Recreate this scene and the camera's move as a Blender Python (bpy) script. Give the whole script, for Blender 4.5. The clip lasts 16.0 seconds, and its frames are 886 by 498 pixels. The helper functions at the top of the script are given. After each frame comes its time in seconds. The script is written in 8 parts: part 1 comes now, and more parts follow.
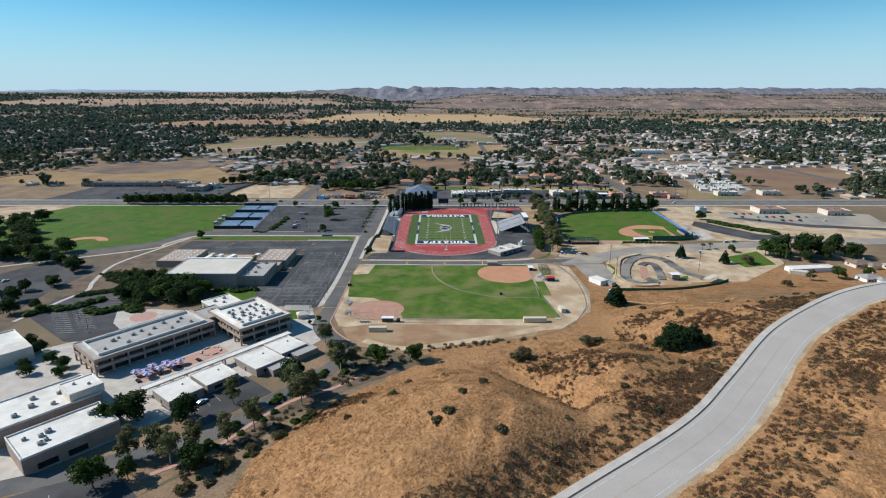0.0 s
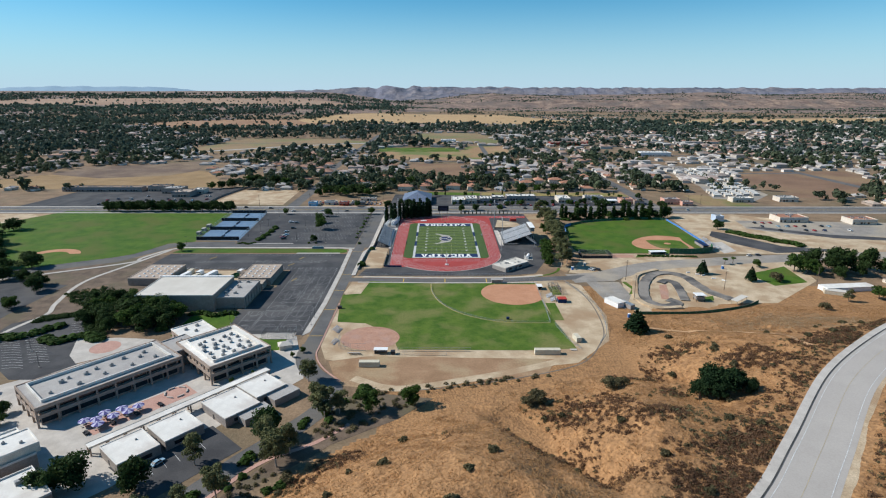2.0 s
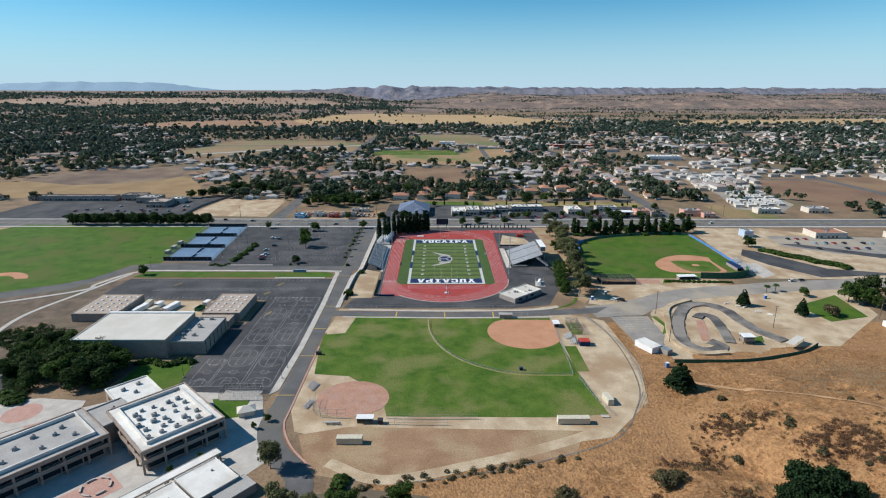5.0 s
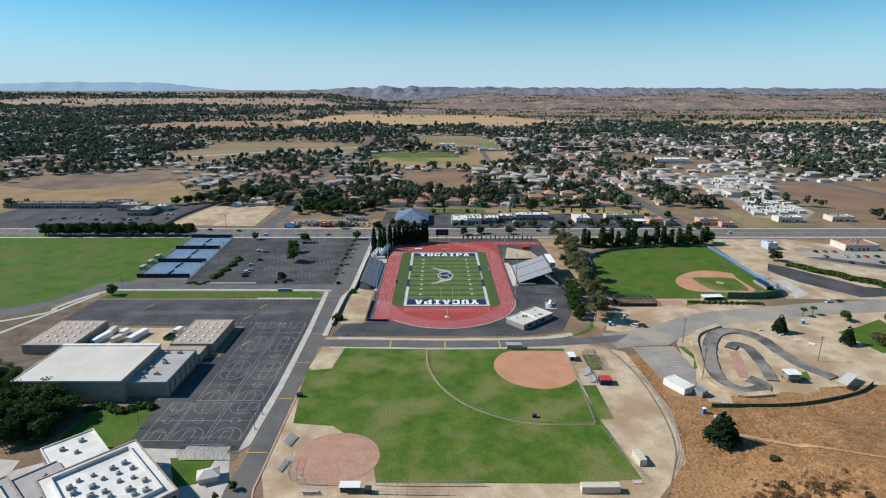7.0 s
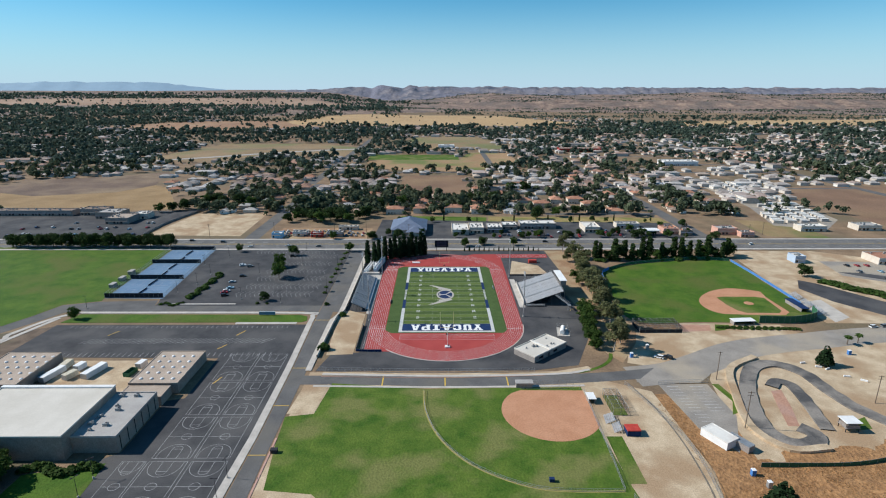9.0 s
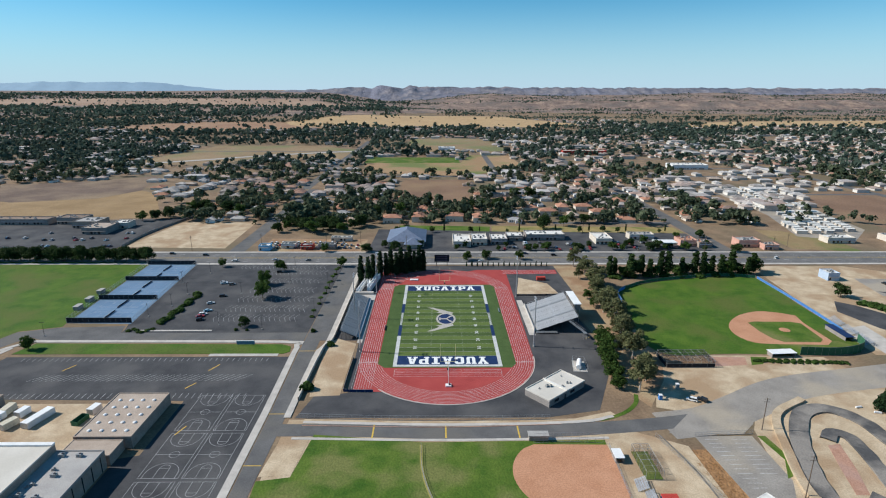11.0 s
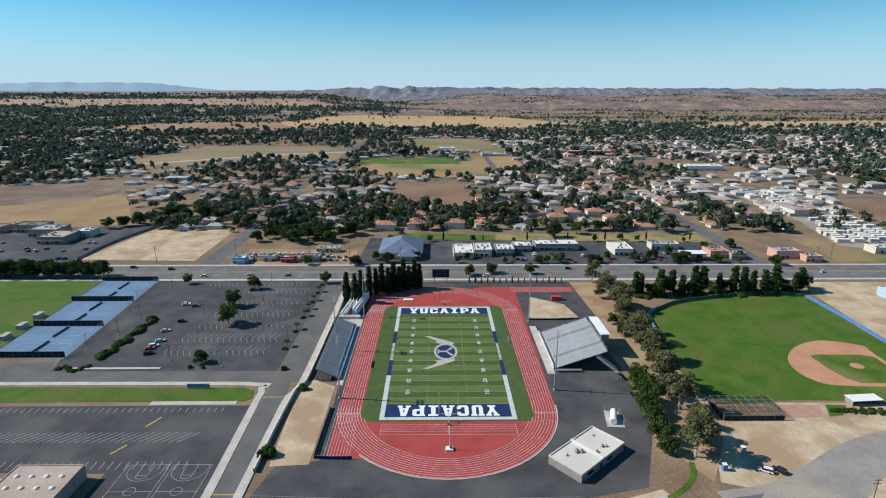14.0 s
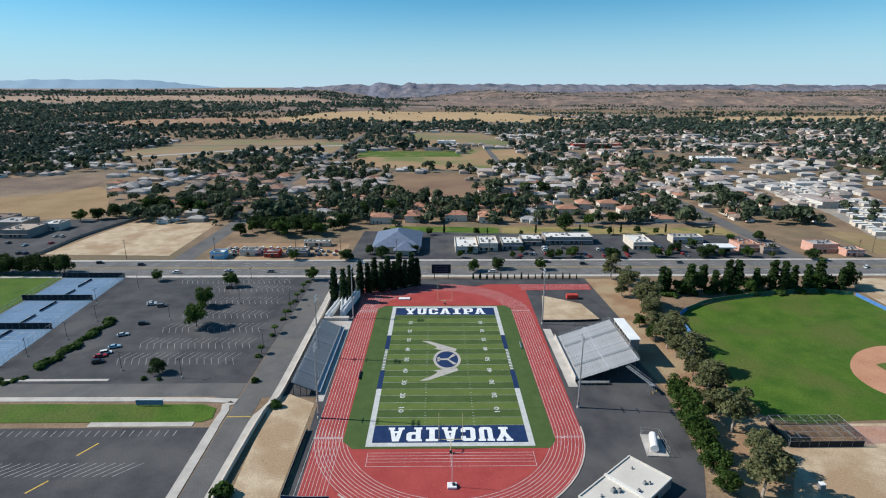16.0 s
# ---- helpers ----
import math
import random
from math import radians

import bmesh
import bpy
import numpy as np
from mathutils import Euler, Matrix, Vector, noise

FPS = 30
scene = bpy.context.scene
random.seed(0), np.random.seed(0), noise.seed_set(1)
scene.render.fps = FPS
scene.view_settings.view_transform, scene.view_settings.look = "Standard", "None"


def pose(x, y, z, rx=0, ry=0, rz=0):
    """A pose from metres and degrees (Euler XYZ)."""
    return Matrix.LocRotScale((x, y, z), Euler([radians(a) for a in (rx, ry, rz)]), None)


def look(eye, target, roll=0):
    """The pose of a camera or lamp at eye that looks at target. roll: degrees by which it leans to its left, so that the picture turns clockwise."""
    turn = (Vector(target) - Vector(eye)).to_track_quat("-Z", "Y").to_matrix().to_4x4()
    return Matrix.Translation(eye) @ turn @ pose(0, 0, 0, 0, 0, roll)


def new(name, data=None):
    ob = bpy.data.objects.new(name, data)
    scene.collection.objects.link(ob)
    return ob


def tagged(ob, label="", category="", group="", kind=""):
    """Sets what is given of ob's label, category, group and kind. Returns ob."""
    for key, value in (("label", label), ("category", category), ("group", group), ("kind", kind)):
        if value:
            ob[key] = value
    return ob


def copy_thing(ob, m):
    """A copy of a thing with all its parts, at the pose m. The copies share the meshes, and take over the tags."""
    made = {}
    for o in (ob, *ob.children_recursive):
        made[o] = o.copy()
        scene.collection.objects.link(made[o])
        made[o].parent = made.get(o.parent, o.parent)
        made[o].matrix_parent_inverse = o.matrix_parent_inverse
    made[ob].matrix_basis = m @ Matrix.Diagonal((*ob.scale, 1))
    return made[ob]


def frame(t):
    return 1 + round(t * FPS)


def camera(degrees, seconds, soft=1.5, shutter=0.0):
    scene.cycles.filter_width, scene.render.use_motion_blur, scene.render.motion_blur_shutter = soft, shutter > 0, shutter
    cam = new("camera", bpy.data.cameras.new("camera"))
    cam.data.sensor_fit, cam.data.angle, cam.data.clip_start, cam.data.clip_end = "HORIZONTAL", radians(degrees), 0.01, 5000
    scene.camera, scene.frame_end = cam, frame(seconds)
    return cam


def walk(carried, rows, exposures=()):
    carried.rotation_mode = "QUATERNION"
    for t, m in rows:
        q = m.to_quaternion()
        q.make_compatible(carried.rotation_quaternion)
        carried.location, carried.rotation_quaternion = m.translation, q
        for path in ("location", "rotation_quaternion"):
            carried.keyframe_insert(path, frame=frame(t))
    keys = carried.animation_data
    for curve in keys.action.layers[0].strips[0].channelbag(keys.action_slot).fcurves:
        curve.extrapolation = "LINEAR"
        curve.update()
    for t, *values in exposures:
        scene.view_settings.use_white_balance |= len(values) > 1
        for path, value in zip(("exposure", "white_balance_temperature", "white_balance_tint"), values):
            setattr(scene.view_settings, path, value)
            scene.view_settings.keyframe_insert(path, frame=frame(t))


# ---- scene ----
cam = camera(77.9, 16.0, 1.1)
PATH = [
    (0, (-4.910, -495.948, 122.147), (-4.862, -486.337, 119.383), 0.062),
    (0.5, (-5.026, -486.740, 122.393), (-4.976, -477.130, 119.627), 0.071),
    (1, (-5.153, -477.534, 122.642), (-5.101, -467.924, 119.875), 0.081),
    (1.5, (-5.264, -468.313, 122.896), (-5.208, -458.704, 120.128), 0.093),
    (2, (-5.360, -459.059, 123.153), (-5.297, -449.451, 120.382), 0.105),
    (2.5, (-5.433, -449.754, 123.429), (-5.362, -440.146, 120.656), 0.117),
    (3, (-5.496, -440.417, 123.687), (-5.418, -430.810, 120.912), 0.127),
    (3.5, (-5.529, -431.059, 123.910), (-5.445, -421.453, 121.134), 0.138),
    (4, (-5.547, -421.688, 124.093), (-5.458, -412.082, 121.315), 0.149),
    (4.5, (-5.562, -412.302, 124.272), (-5.471, -402.696, 121.495), 0.153),
    (5, (-5.572, -402.910, 124.444), (-5.481, -393.304, 121.668), 0.154),
    (5.5, (-5.576, -393.520, 124.605), (-5.484, -383.913, 121.830), 0.152),
    (6, (-5.572, -384.140, 124.751), (-5.479, -374.533, 121.977), 0.149),
    (6.5, (-5.558, -374.778, 124.879), (-5.463, -365.171, 122.105), 0.144),
    (7, (-5.533, -365.443, 124.986), (-5.434, -355.836, 122.212), 0.137),
    (7.5, (-5.501, -356.149, 125.076), (-5.398, -346.542, 122.301), 0.128),
    (8, (-5.450, -346.891, 125.142), (-5.342, -337.285, 122.365), 0.121),
    (8.5, (-5.385, -337.640, 125.259), (-5.274, -328.034, 122.481), 0.121),
    (9, (-5.319, -328.414, 125.430), (-5.208, -318.809, 122.651), 0.126),
    (9.5, (-5.260, -319.191, 125.665), (-5.149, -309.585, 122.886), 0.133),
    (10, (-5.204, -309.981, 125.910), (-5.094, -300.375, 123.131), 0.141),
    (10.5, (-5.145, -300.797, 126.109), (-5.036, -291.191, 123.331), 0.151),
    (11, (-5.080, -291.653, 126.209), (-4.971, -282.047, 123.433), 0.162),
    (11.5, (-5.003, -282.561, 126.155), (-4.892, -272.953, 123.383), 0.172),
    (12, (-4.910, -273.533, 125.893), (-4.795, -263.923, 123.129), 0.181),
    (12.5, (-4.828, -264.502, 125.318), (-4.710, -254.888, 122.569), 0.187),
    (13, (-4.772, -255.541, 124.108), (-4.652, -245.924, 121.368), 0.182),
    (13.5, (-4.688, -246.722, 122.026), (-4.563, -237.107, 119.281), 0.164),
    (14, (-4.601, -237.923, 119.216), (-4.473, -228.311, 116.459), 0.134),
    (14.5, (-4.506, -229.013, 115.974), (-4.378, -219.405, 113.207), 0.104),
    (15, (-4.415, -219.980, 112.491), (-4.290, -210.373, 109.716), 0.079),
    (15.5, (-4.283, -210.845, 108.865), (-4.162, -201.240, 106.086), 0.066),
    (16, (-4.109, -201.629, 105.213), (-3.994, -192.025, 102.432), 0.064),
]
walk(cam, [(t, look(eye, target, roll)) for t, eye, target, roll in PATH], [(0, 0.07, 5880, 9), (16, 0.09, 5880, 9)])

# ---- daylight ----
SUN_EL = radians(38.5)
SUN_TO = Vector((-0.993 * math.cos(SUN_EL), 0.115 * math.cos(SUN_EL), math.sin(SUN_EL)))
sun = new("sun", bpy.data.lights.new("sun", "SUN"))
sun.data.energy, sun.data.angle, sun.data.color = 5.4, radians(0.53), (1.0, 0.905, 0.775)
sun.matrix_world = look(SUN_TO * 100, (0, 0, 0))
world = bpy.data.worlds.new("world")
scene.world = world
world.use_nodes = True
sky = world.node_tree.nodes.new("ShaderNodeTexSky")
sky.sky_type, sky.sun_disc = "NISHITA", False
sky.sun_elevation, sky.sun_rotation = SUN_EL, math.atan2(SUN_TO.x, SUN_TO.y)
sky.altitude, sky.air_density, sky.dust_density, sky.ozone_density = 700, 1.0, 0.0, 3.0
back = world.node_tree.nodes["Background"]
back.inputs["Strength"].default_value = 0.083
# pale haze low over the horizon, as on a dry summer morning
wn, wl = world.node_tree.nodes, world.node_tree.links
tint = wn.new("ShaderNodeMix")
tint.data_type, tint.blend_type = "RGBA", "MULTIPLY"
tint.inputs["Factor"].default_value = 1.0
tint.inputs["B"].default_value = (0.54, 1.10, 1.17, 1)
wl.new(sky.outputs[0], tint.inputs["A"])
where = wn.new("ShaderNodeTexCoord")
split = wn.new("ShaderNodeSeparateXYZ")
wl.new(where.outputs["Generated"], split.inputs[0])
low = wn.new("ShaderNodeMapRange")
low.interpolation_type = "SMOOTHSTEP"
low.inputs["From Min"].default_value, low.inputs["From Max"].default_value = -0.03, 0.17
low.inputs["To Min"].default_value, low.inputs["To Max"].default_value = 1.0, 0.0
wl.new(split.outputs["Z"], low.inputs["Value"])
haze = wn.new("ShaderNodeMix")
haze.data_type = "RGBA"
haze.inputs["B"].default_value = (6.1, 7.6, 8.4, 1)
wl.new(low.outputs["Result"], haze.inputs["Factor"])
wl.new(tint.outputs["Result"], haze.inputs["A"])
wl.new(haze.outputs["Result"], back.inputs["Color"])
scene.view_settings.exposure = 0.0

# ---- materials ----
MATS = {}


def mat(name, a, b, scale=0.3, fine=4.0, rough=0.85, bump=0.25, metal=0.0, vary=0.0, spread=(0.35, 0.65), third=None, third_at=0.04, spec=0.14, speck=0.18, thin=0.0):
    """A surface of two colours in patches of 1/scale metres and a grain of 1/fine metres. vary: from piece to piece; thin: share of light let through."""
    if name in MATS:
        return MATS[name]
    m = bpy.data.materials.new(name)
    m.use_nodes = True
    nt = m.node_tree
    n, l = nt.nodes, nt.links
    bsdf = n["Principled BSDF"]
    bsdf.inputs["Roughness"].default_value = rough
    bsdf.inputs["Metallic"].default_value = metal
    bsdf.inputs["Specular IOR Level"].default_value = spec
    co = n.new("ShaderNodeTexCoord")
    big = n.new("ShaderNodeTexNoise")
    big.inputs["Scale"].default_value, big.inputs["Detail"].default_value, big.inputs["Roughness"].default_value = scale, 5, 0.6
    small = n.new("ShaderNodeTexNoise")
    small.inputs["Scale"].default_value, small.inputs["Detail"].default_value = fine, 3
    for t in (big, small):
        l.new(co.outputs["Object"], t.inputs["Vector"])
    ramp = n.new("ShaderNodeValToRGB")
    ramp.color_ramp.elements[0].position, ramp.color_ramp.elements[1].position = spread
    ramp.color_ramp.elements[0].color, ramp.color_ramp.elements[1].color = (*a, 1), (*b, 1)
    l.new(big.outputs["Fac"], ramp.inputs["Fac"])
    col = ramp.outputs["Color"]
    if third:
        wide = n.new("ShaderNodeTexNoise")
        wide.inputs["Scale"].default_value, wide.inputs["Detail"].default_value = third_at, 4
        l.new(co.outputs["Object"], wide.inputs["Vector"])
        edge = n.new("ShaderNodeMapRange")
        edge.inputs["From Min"].default_value, edge.inputs["From Max"].default_value = 0.48, 0.62
        l.new(wide.outputs["Fac"], edge.inputs["Value"])
        mx = n.new("ShaderNodeMix")
        mx.data_type = "RGBA"
        l.new(edge.outputs["Result"], mx.inputs["Factor"])
        l.new(col, mx.inputs["A"])
        mx.inputs["B"].default_value = (*third, 1)
        col = mx.outputs["Result"]
    grain = n.new("ShaderNodeMapRange")
    grain.inputs["From Min"].default_value, grain.inputs["From Max"].default_value = 0.3, 0.7
    grain.inputs["To Min"].default_value, grain.inputs["To Max"].default_value = 1 - speck, 1 + speck
    l.new(small.outputs["Fac"], grain.inputs["Value"])
    factor = grain.outputs["Result"]
    if vary:
        info = n.new("ShaderNodeObjectInfo")
        isl = n.new("ShaderNodeNewGeometry")
        add = n.new("ShaderNodeMath")
        add.operation = "ADD"
        l.new(info.outputs["Random"], add.inputs[0])
        l.new(isl.outputs["Random Per Island"], add.inputs[1])
        vr = n.new("ShaderNodeMapRange")
        vr.inputs["From Max"].default_value = 2.0
        vr.inputs["To Min"].default_value, vr.inputs["To Max"].default_value = 1 - vary, 1 + vary
        l.new(add.outputs[0], vr.inputs["Value"])
        mul = n.new("ShaderNodeMath")
        mul.operation = "MULTIPLY"
        l.new(factor, mul.inputs[0])
        l.new(vr.outputs["Result"], mul.inputs[1])
        factor = mul.outputs[0]
    tint = n.new("ShaderNodeVectorMath")
    tint.operation = "SCALE"
    l.new(col, tint.inputs[0])
    l.new(factor, tint.inputs["Scale"])
    l.new(tint.outputs["Vector"], bsdf.inputs["Base Color"])
    if thin:
        leaf = n.new("ShaderNodeBsdfTranslucent")
        l.new(tint.outputs["Vector"], leaf.inputs["Color"])
        blend = n.new("ShaderNodeMixShader")
        blend.inputs[0].default_value = thin
        l.new(bsdf.outputs[0], blend.inputs[1])
        l.new(leaf.outputs[0], blend.inputs[2])
        l.new(blend.outputs[0], n["Material Output"].inputs["Surface"])
    if bump:
        bp = n.new("ShaderNodeBump")
        bp.inputs["Strength"].default_value, bp.inputs["Distance"].default_value = bump, 0.6 / fine
        l.new(small.outputs["Fac"], bp.inputs["Height"])
        l.new(bp.outputs["Normal"], bsdf.inputs["Normal"])
    MATS[name] = m
    return m


M_GROUND = mat("dry_soil", (0.175, 0.12, 0.075), (0.28, 0.195, 0.12), 0.05, 0.9, third=(0.165, 0.13, 0.08), third_at=0.012, bump=0.4)
M_HILL = mat("dry_hill_grass", (0.215, 0.118, 0.056), (0.37, 0.205, 0.09), 0.30, 0.9, third=(0.33, 0.185, 0.084), third_at=0.04, bump=1.0, spread=(0.3, 0.62), speck=0.25)
M_MULCH_SHADE = mat("dark_mulch_and_shaded_soil", (0.10, 0.075, 0.055), (0.19, 0.14, 0.10), 0.12, 2.0, third=(0.13, 0.11, 0.07), third_at=0.04)
M_TRAIL = mat("orange_trail_dirt", (0.36, 0.22, 0.11), (0.46, 0.29, 0.16), 0.2, 2.0)
M_DUSTY = mat("dusty_pale_asphalt", (0.235, 0.213, 0.186), (0.31, 0.282, 0.245), 0.1, 2.0, third=(0.36, 0.31, 0.24), third_at=0.03, bump=0.05)
M_BARE = mat("bare_sandy_dirt", (0.40, 0.30, 0.19), (0.55, 0.44, 0.30), 0.12, 2.0, third=(0.36, 0.25, 0.15), third_at=0.05)
M_BROWN = mat("brown_weedy_dirt", (0.26, 0.16, 0.09), (0.36, 0.23, 0.135), 0.08, 1.5, third=(0.36, 0.27, 0.16), third_at=0.04)
M_PLOUGH = mat("reddish_ploughed_soil", (0.18, 0.112, 0.072), (0.24, 0.15, 0.095), 0.02, 0.5, third=(0.26, 0.175, 0.10), third_at=0.008)
M_ASPH = mat("worn_dark_asphalt", (0.050, 0.050, 0.053), (0.080, 0.079, 0.080), 0.09, 3.0, third=(0.096, 0.093, 0.091), third_at=0.04, bump=0.1)
M_ASPH2 = mat("grey_road_asphalt", (0.10, 0.098, 0.096), (0.145, 0.14, 0.135), 0.1, 3.0, third=(0.145, 0.135, 0.12), third_at=0.03, bump=0.1)
M_ASPH3 = mat("old_pale_road_asphalt", (0.375, 0.343, 0.305), (0.43, 0.395, 0.353), 0.05, 2.0, third=(0.41, 0.375, 0.335), third_at=0.03, bump=0.0, speck=0.05)
M_CONC = mat("pale_concrete", (0.41, 0.375, 0.33), (0.52, 0.48, 0.425), 0.2, 3.0, bump=0.05, speck=0.08)
M_PINKC = mat("pinkish_paving", (0.42, 0.25, 0.20), (0.48, 0.30, 0.24), 0.3, 3.0, bump=0.1)
M_LAWN = mat("green_lawn", (0.044, 0.098, 0.010), (0.100, 0.150, 0.022), 0.11, 1.2, third=(0.155, 0.165, 0.050), third_at=0.05, bump=0.5, spread=(0.32, 0.62))
M_LAWN2 = mat("bright_lawn", (0.048, 0.104, 0.011), (0.086, 0.144, 0.017), 0.09, 1.2, third=(0.098, 0.122, 0.026), third_at=0.03, bump=0.5)
M_CLAY = mat("orange_infield_clay", (0.43, 0.215, 0.12), (0.50, 0.265, 0.155), 0.1, 2.0, bump=0.1)
M_CLAY2 = mat("pinkish_infield_dirt", (0.36, 0.20, 0.135), (0.45, 0.265, 0.185), 0.25, 2.0, third=(0.40, 0.25, 0.19), third_at=0.1)
M_TRACK = mat("red_rubber_track", (0.31, 0.052, 0.047), (0.37, 0.068, 0.060), 0.12, 3.0, bump=0.08)
M_TURF_A = mat("light_turf", (0.098, 0.138, 0.032), (0.12, 0.16, 0.042), 0.2, 5.0, bump=0.2)
M_TURF_B = mat("mid_turf", (0.058, 0.090, 0.025), (0.072, 0.108, 0.030), 0.2, 5.0, bump=0.2)
M_TURF_C = mat("deep_green_turf", (0.060, 0.096, 0.028), (0.076, 0.116, 0.036), 0.2, 5.0, bump=0.2)
M_NAVY = mat("navy_turf", (0.012, 0.03, 0.085), (0.02, 0.04, 0.11), 0.3, 5.0, bump=0.1)
M_WHITE = mat("white_paint", (0.68, 0.68, 0.66), (0.78, 0.78, 0.76), 0.3, 4.0, bump=0.0, speck=0.05)
M_LINE = mat("worn_white_line_paint", (0.42, 0.42, 0.41), (0.62, 0.62, 0.60), 0.5, 3.0, bump=0.0)
M_YELLOW = mat("yellow_line_paint", (0.50, 0.33, 0.06), (0.62, 0.42, 0.09), 0.4, 3.0, bump=0.0)
M_STALL = mat("nearly_worn_stall_paint", (0.20, 0.20, 0.20), (0.36, 0.36, 0.355), 0.4, 3.0, bump=0.0)
M_FADED = mat("faded_court_line_paint", (0.28, 0.28, 0.28), (0.42, 0.42, 0.41), 0.4, 3.0, bump=0.0)
M_COURT = mat("blue_tennis_court", (0.115, 0.19, 0.29), (0.145, 0.23, 0.34), 0.1, 3.0, bump=0.05)
M_COURT2 = mat("pale_blue_court_surround", (0.135, 0.215, 0.315), (0.17, 0.255, 0.36), 0.1, 3.0, bump=0.05)
M_SCREEN = mat("dark_windscreen_mesh", (0.018, 0.022, 0.028), (0.03, 0.034, 0.04), 0.5, 3.0)
M_BLUESC = mat("blue_windscreen", (0.06, 0.17, 0.42), (0.09, 0.22, 0.5), 0.3, 3.0)
M_GREENSC = mat("green_windscreen", (0.035, 0.11, 0.06), (0.05, 0.14, 0.075), 0.3, 3.0)
M_ROOFW = mat("white_membrane_roof", (0.63, 0.605, 0.55), (0.76, 0.735, 0.675), 0.15, 2.0, third=(0.57, 0.53, 0.475), third_at=0.09, bump=0.0, speck=0.04)
M_ROOFC = mat("cream_membrane_roof", (0.54, 0.50, 0.43), (0.62, 0.58, 0.51), 0.08, 2.0, bump=0.0, speck=0.04)
M_ROOFT = mat("tan_gravel_roof", (0.36, 0.29, 0.23), (0.44, 0.36, 0.29), 0.15, 3.0, bump=0.2)
M_ROOFG = mat("grey_gravel_roof", (0.34, 0.32, 0.30), (0.42, 0.40, 0.37), 0.15, 3.0, bump=0.2)
M_ROOFB = mat("slate_blue_metal_roof", (0.13, 0.16, 0.22), (0.17, 0.20, 0.27), 0.3, 2.0, rough=0.5)
M_WALLT = mat("tan_split_block_wall", (0.30, 0.235, 0.19), (0.37, 0.295, 0.24), 0.3, 2.5)
M_WALLC = mat("cream_stucco", (0.56, 0.49, 0.40), (0.64, 0.57, 0.48), 0.3, 3.0)
M_WALLP = mat("pink_stucco", (0.52, 0.29, 0.22), (0.60, 0.35, 0.27), 0.3, 3.0)
M_WALLG = mat("grey_brown_wall", (0.25, 0.22, 0.20), (0.32, 0.285, 0.255), 0.3, 2.5)
M_GLASS = mat("dark_tinted_glass", (0.012, 0.016, 0.02), (0.02, 0.025, 0.03), 0.3, 1.0, rough=0.12, bump=0, spec=0.6)
M_STEEL = mat("galvanised_steel", (0.35, 0.36, 0.36), (0.45, 0.46, 0.46), 0.5, 4.0, rough=0.5, metal=0.6)
M_ALU = mat("bare_aluminium_benches", (0.46, 0.46, 0.46), (0.56, 0.56, 0.56), 0.5, 4.0, rough=0.45, metal=0.3, vary=0.08)
M_DARKST = mat("dark_painted_steel", (0.03, 0.03, 0.033), (0.05, 0.05, 0.055), 0.5, 4.0, rough=0.5)
M_RUBBER = mat("black_rubber", (0.015, 0.015, 0.015), (0.025, 0.025, 0.025), 0.5, 8.0)
M_HVAC = mat("grey_roof_unit_metal", (0.24, 0.24, 0.235), (0.38, 0.38, 0.365), 0.8, 3.0, rough=0.5)
M_WOODP = mat("weathered_pole_wood", (0.13, 0.10, 0.075), (0.2, 0.155, 0.115), 1.0, 6.0)
M_BARK = mat("grey_brown_bark", (0.10, 0.075, 0.055), (0.19, 0.15, 0.115), 1.5, 8.0)
M_BARKW = mat("pale_eucalyptus_bark", (0.32, 0.26, 0.21), (0.48, 0.42, 0.35), 1.0, 4.0)
M_LEAF = mat("dark_green_leaves", (0.023, 0.044, 0.013), (0.048, 0.078, 0.022), 0.25, 1.5, vary=0.30, bump=0, thin=0.3)
M_LEAF2 = mat("mid_green_leaves", (0.035, 0.068, 0.014), (0.07, 0.115, 0.024), 0.25, 1.5, vary=0.30, bump=0, thin=0.3)
M_LEAF3 = mat("olive_grey_leaves", (0.100, 0.110, 0.048), (0.175, 0.178, 0.080), 0.25, 1.5, vary=0.30, bump=0, thin=0.3)
M_CONIF = mat("conifer_needles", (0.012, 0.030, 0.012), (0.028, 0.052, 0.018), 0.25, 1.5, vary=0.25, bump=0, thin=0.3)
M_BRUSH = mat("dry_brown_brush", (0.125, 0.072, 0.042), (0.20, 0.118, 0.068), 0.15, 1.5, vary=0.45, bump=0, thin=0.4)
M_SAGE = mat("grey_green_scrub", (0.10, 0.088, 0.046), (0.165, 0.145, 0.075), 0.15, 1.5, vary=0.3, bump=0, thin=0.4)
M_TUFT = mat("golden_dry_grass", (0.30, 0.175, 0.078), (0.45, 0.27, 0.125), 0.12, 1.5, vary=0.25, bump=0, third=(0.36, 0.22, 0.10), third_at=0.03, thin=0.5)
# far foliage: distance haze is put into the leaf colour as extra blue-grey
M_FARLEAF = mat("haze_tinted_tree_leaves", (0.050, 0.076, 0.056), (0.105, 0.138, 0.100), 0.01, 0.3, vary=0.4, bump=0, thin=0.3)
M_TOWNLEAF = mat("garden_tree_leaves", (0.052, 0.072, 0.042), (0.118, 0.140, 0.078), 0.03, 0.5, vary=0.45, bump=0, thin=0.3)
M_FARROOF = mat("town_roofs", (0.22, 0.185, 0.16), (0.46, 0.44, 0.415), 0.02, 0.5, vary=0.5, bump=0, third=(0.30, 0.18, 0.13), third_at=0.006)
M_FARWALL = mat("town_walls", (0.40, 0.36, 0.31), (0.58, 0.55, 0.50), 0.02, 0.5, vary=0.3, bump=0)
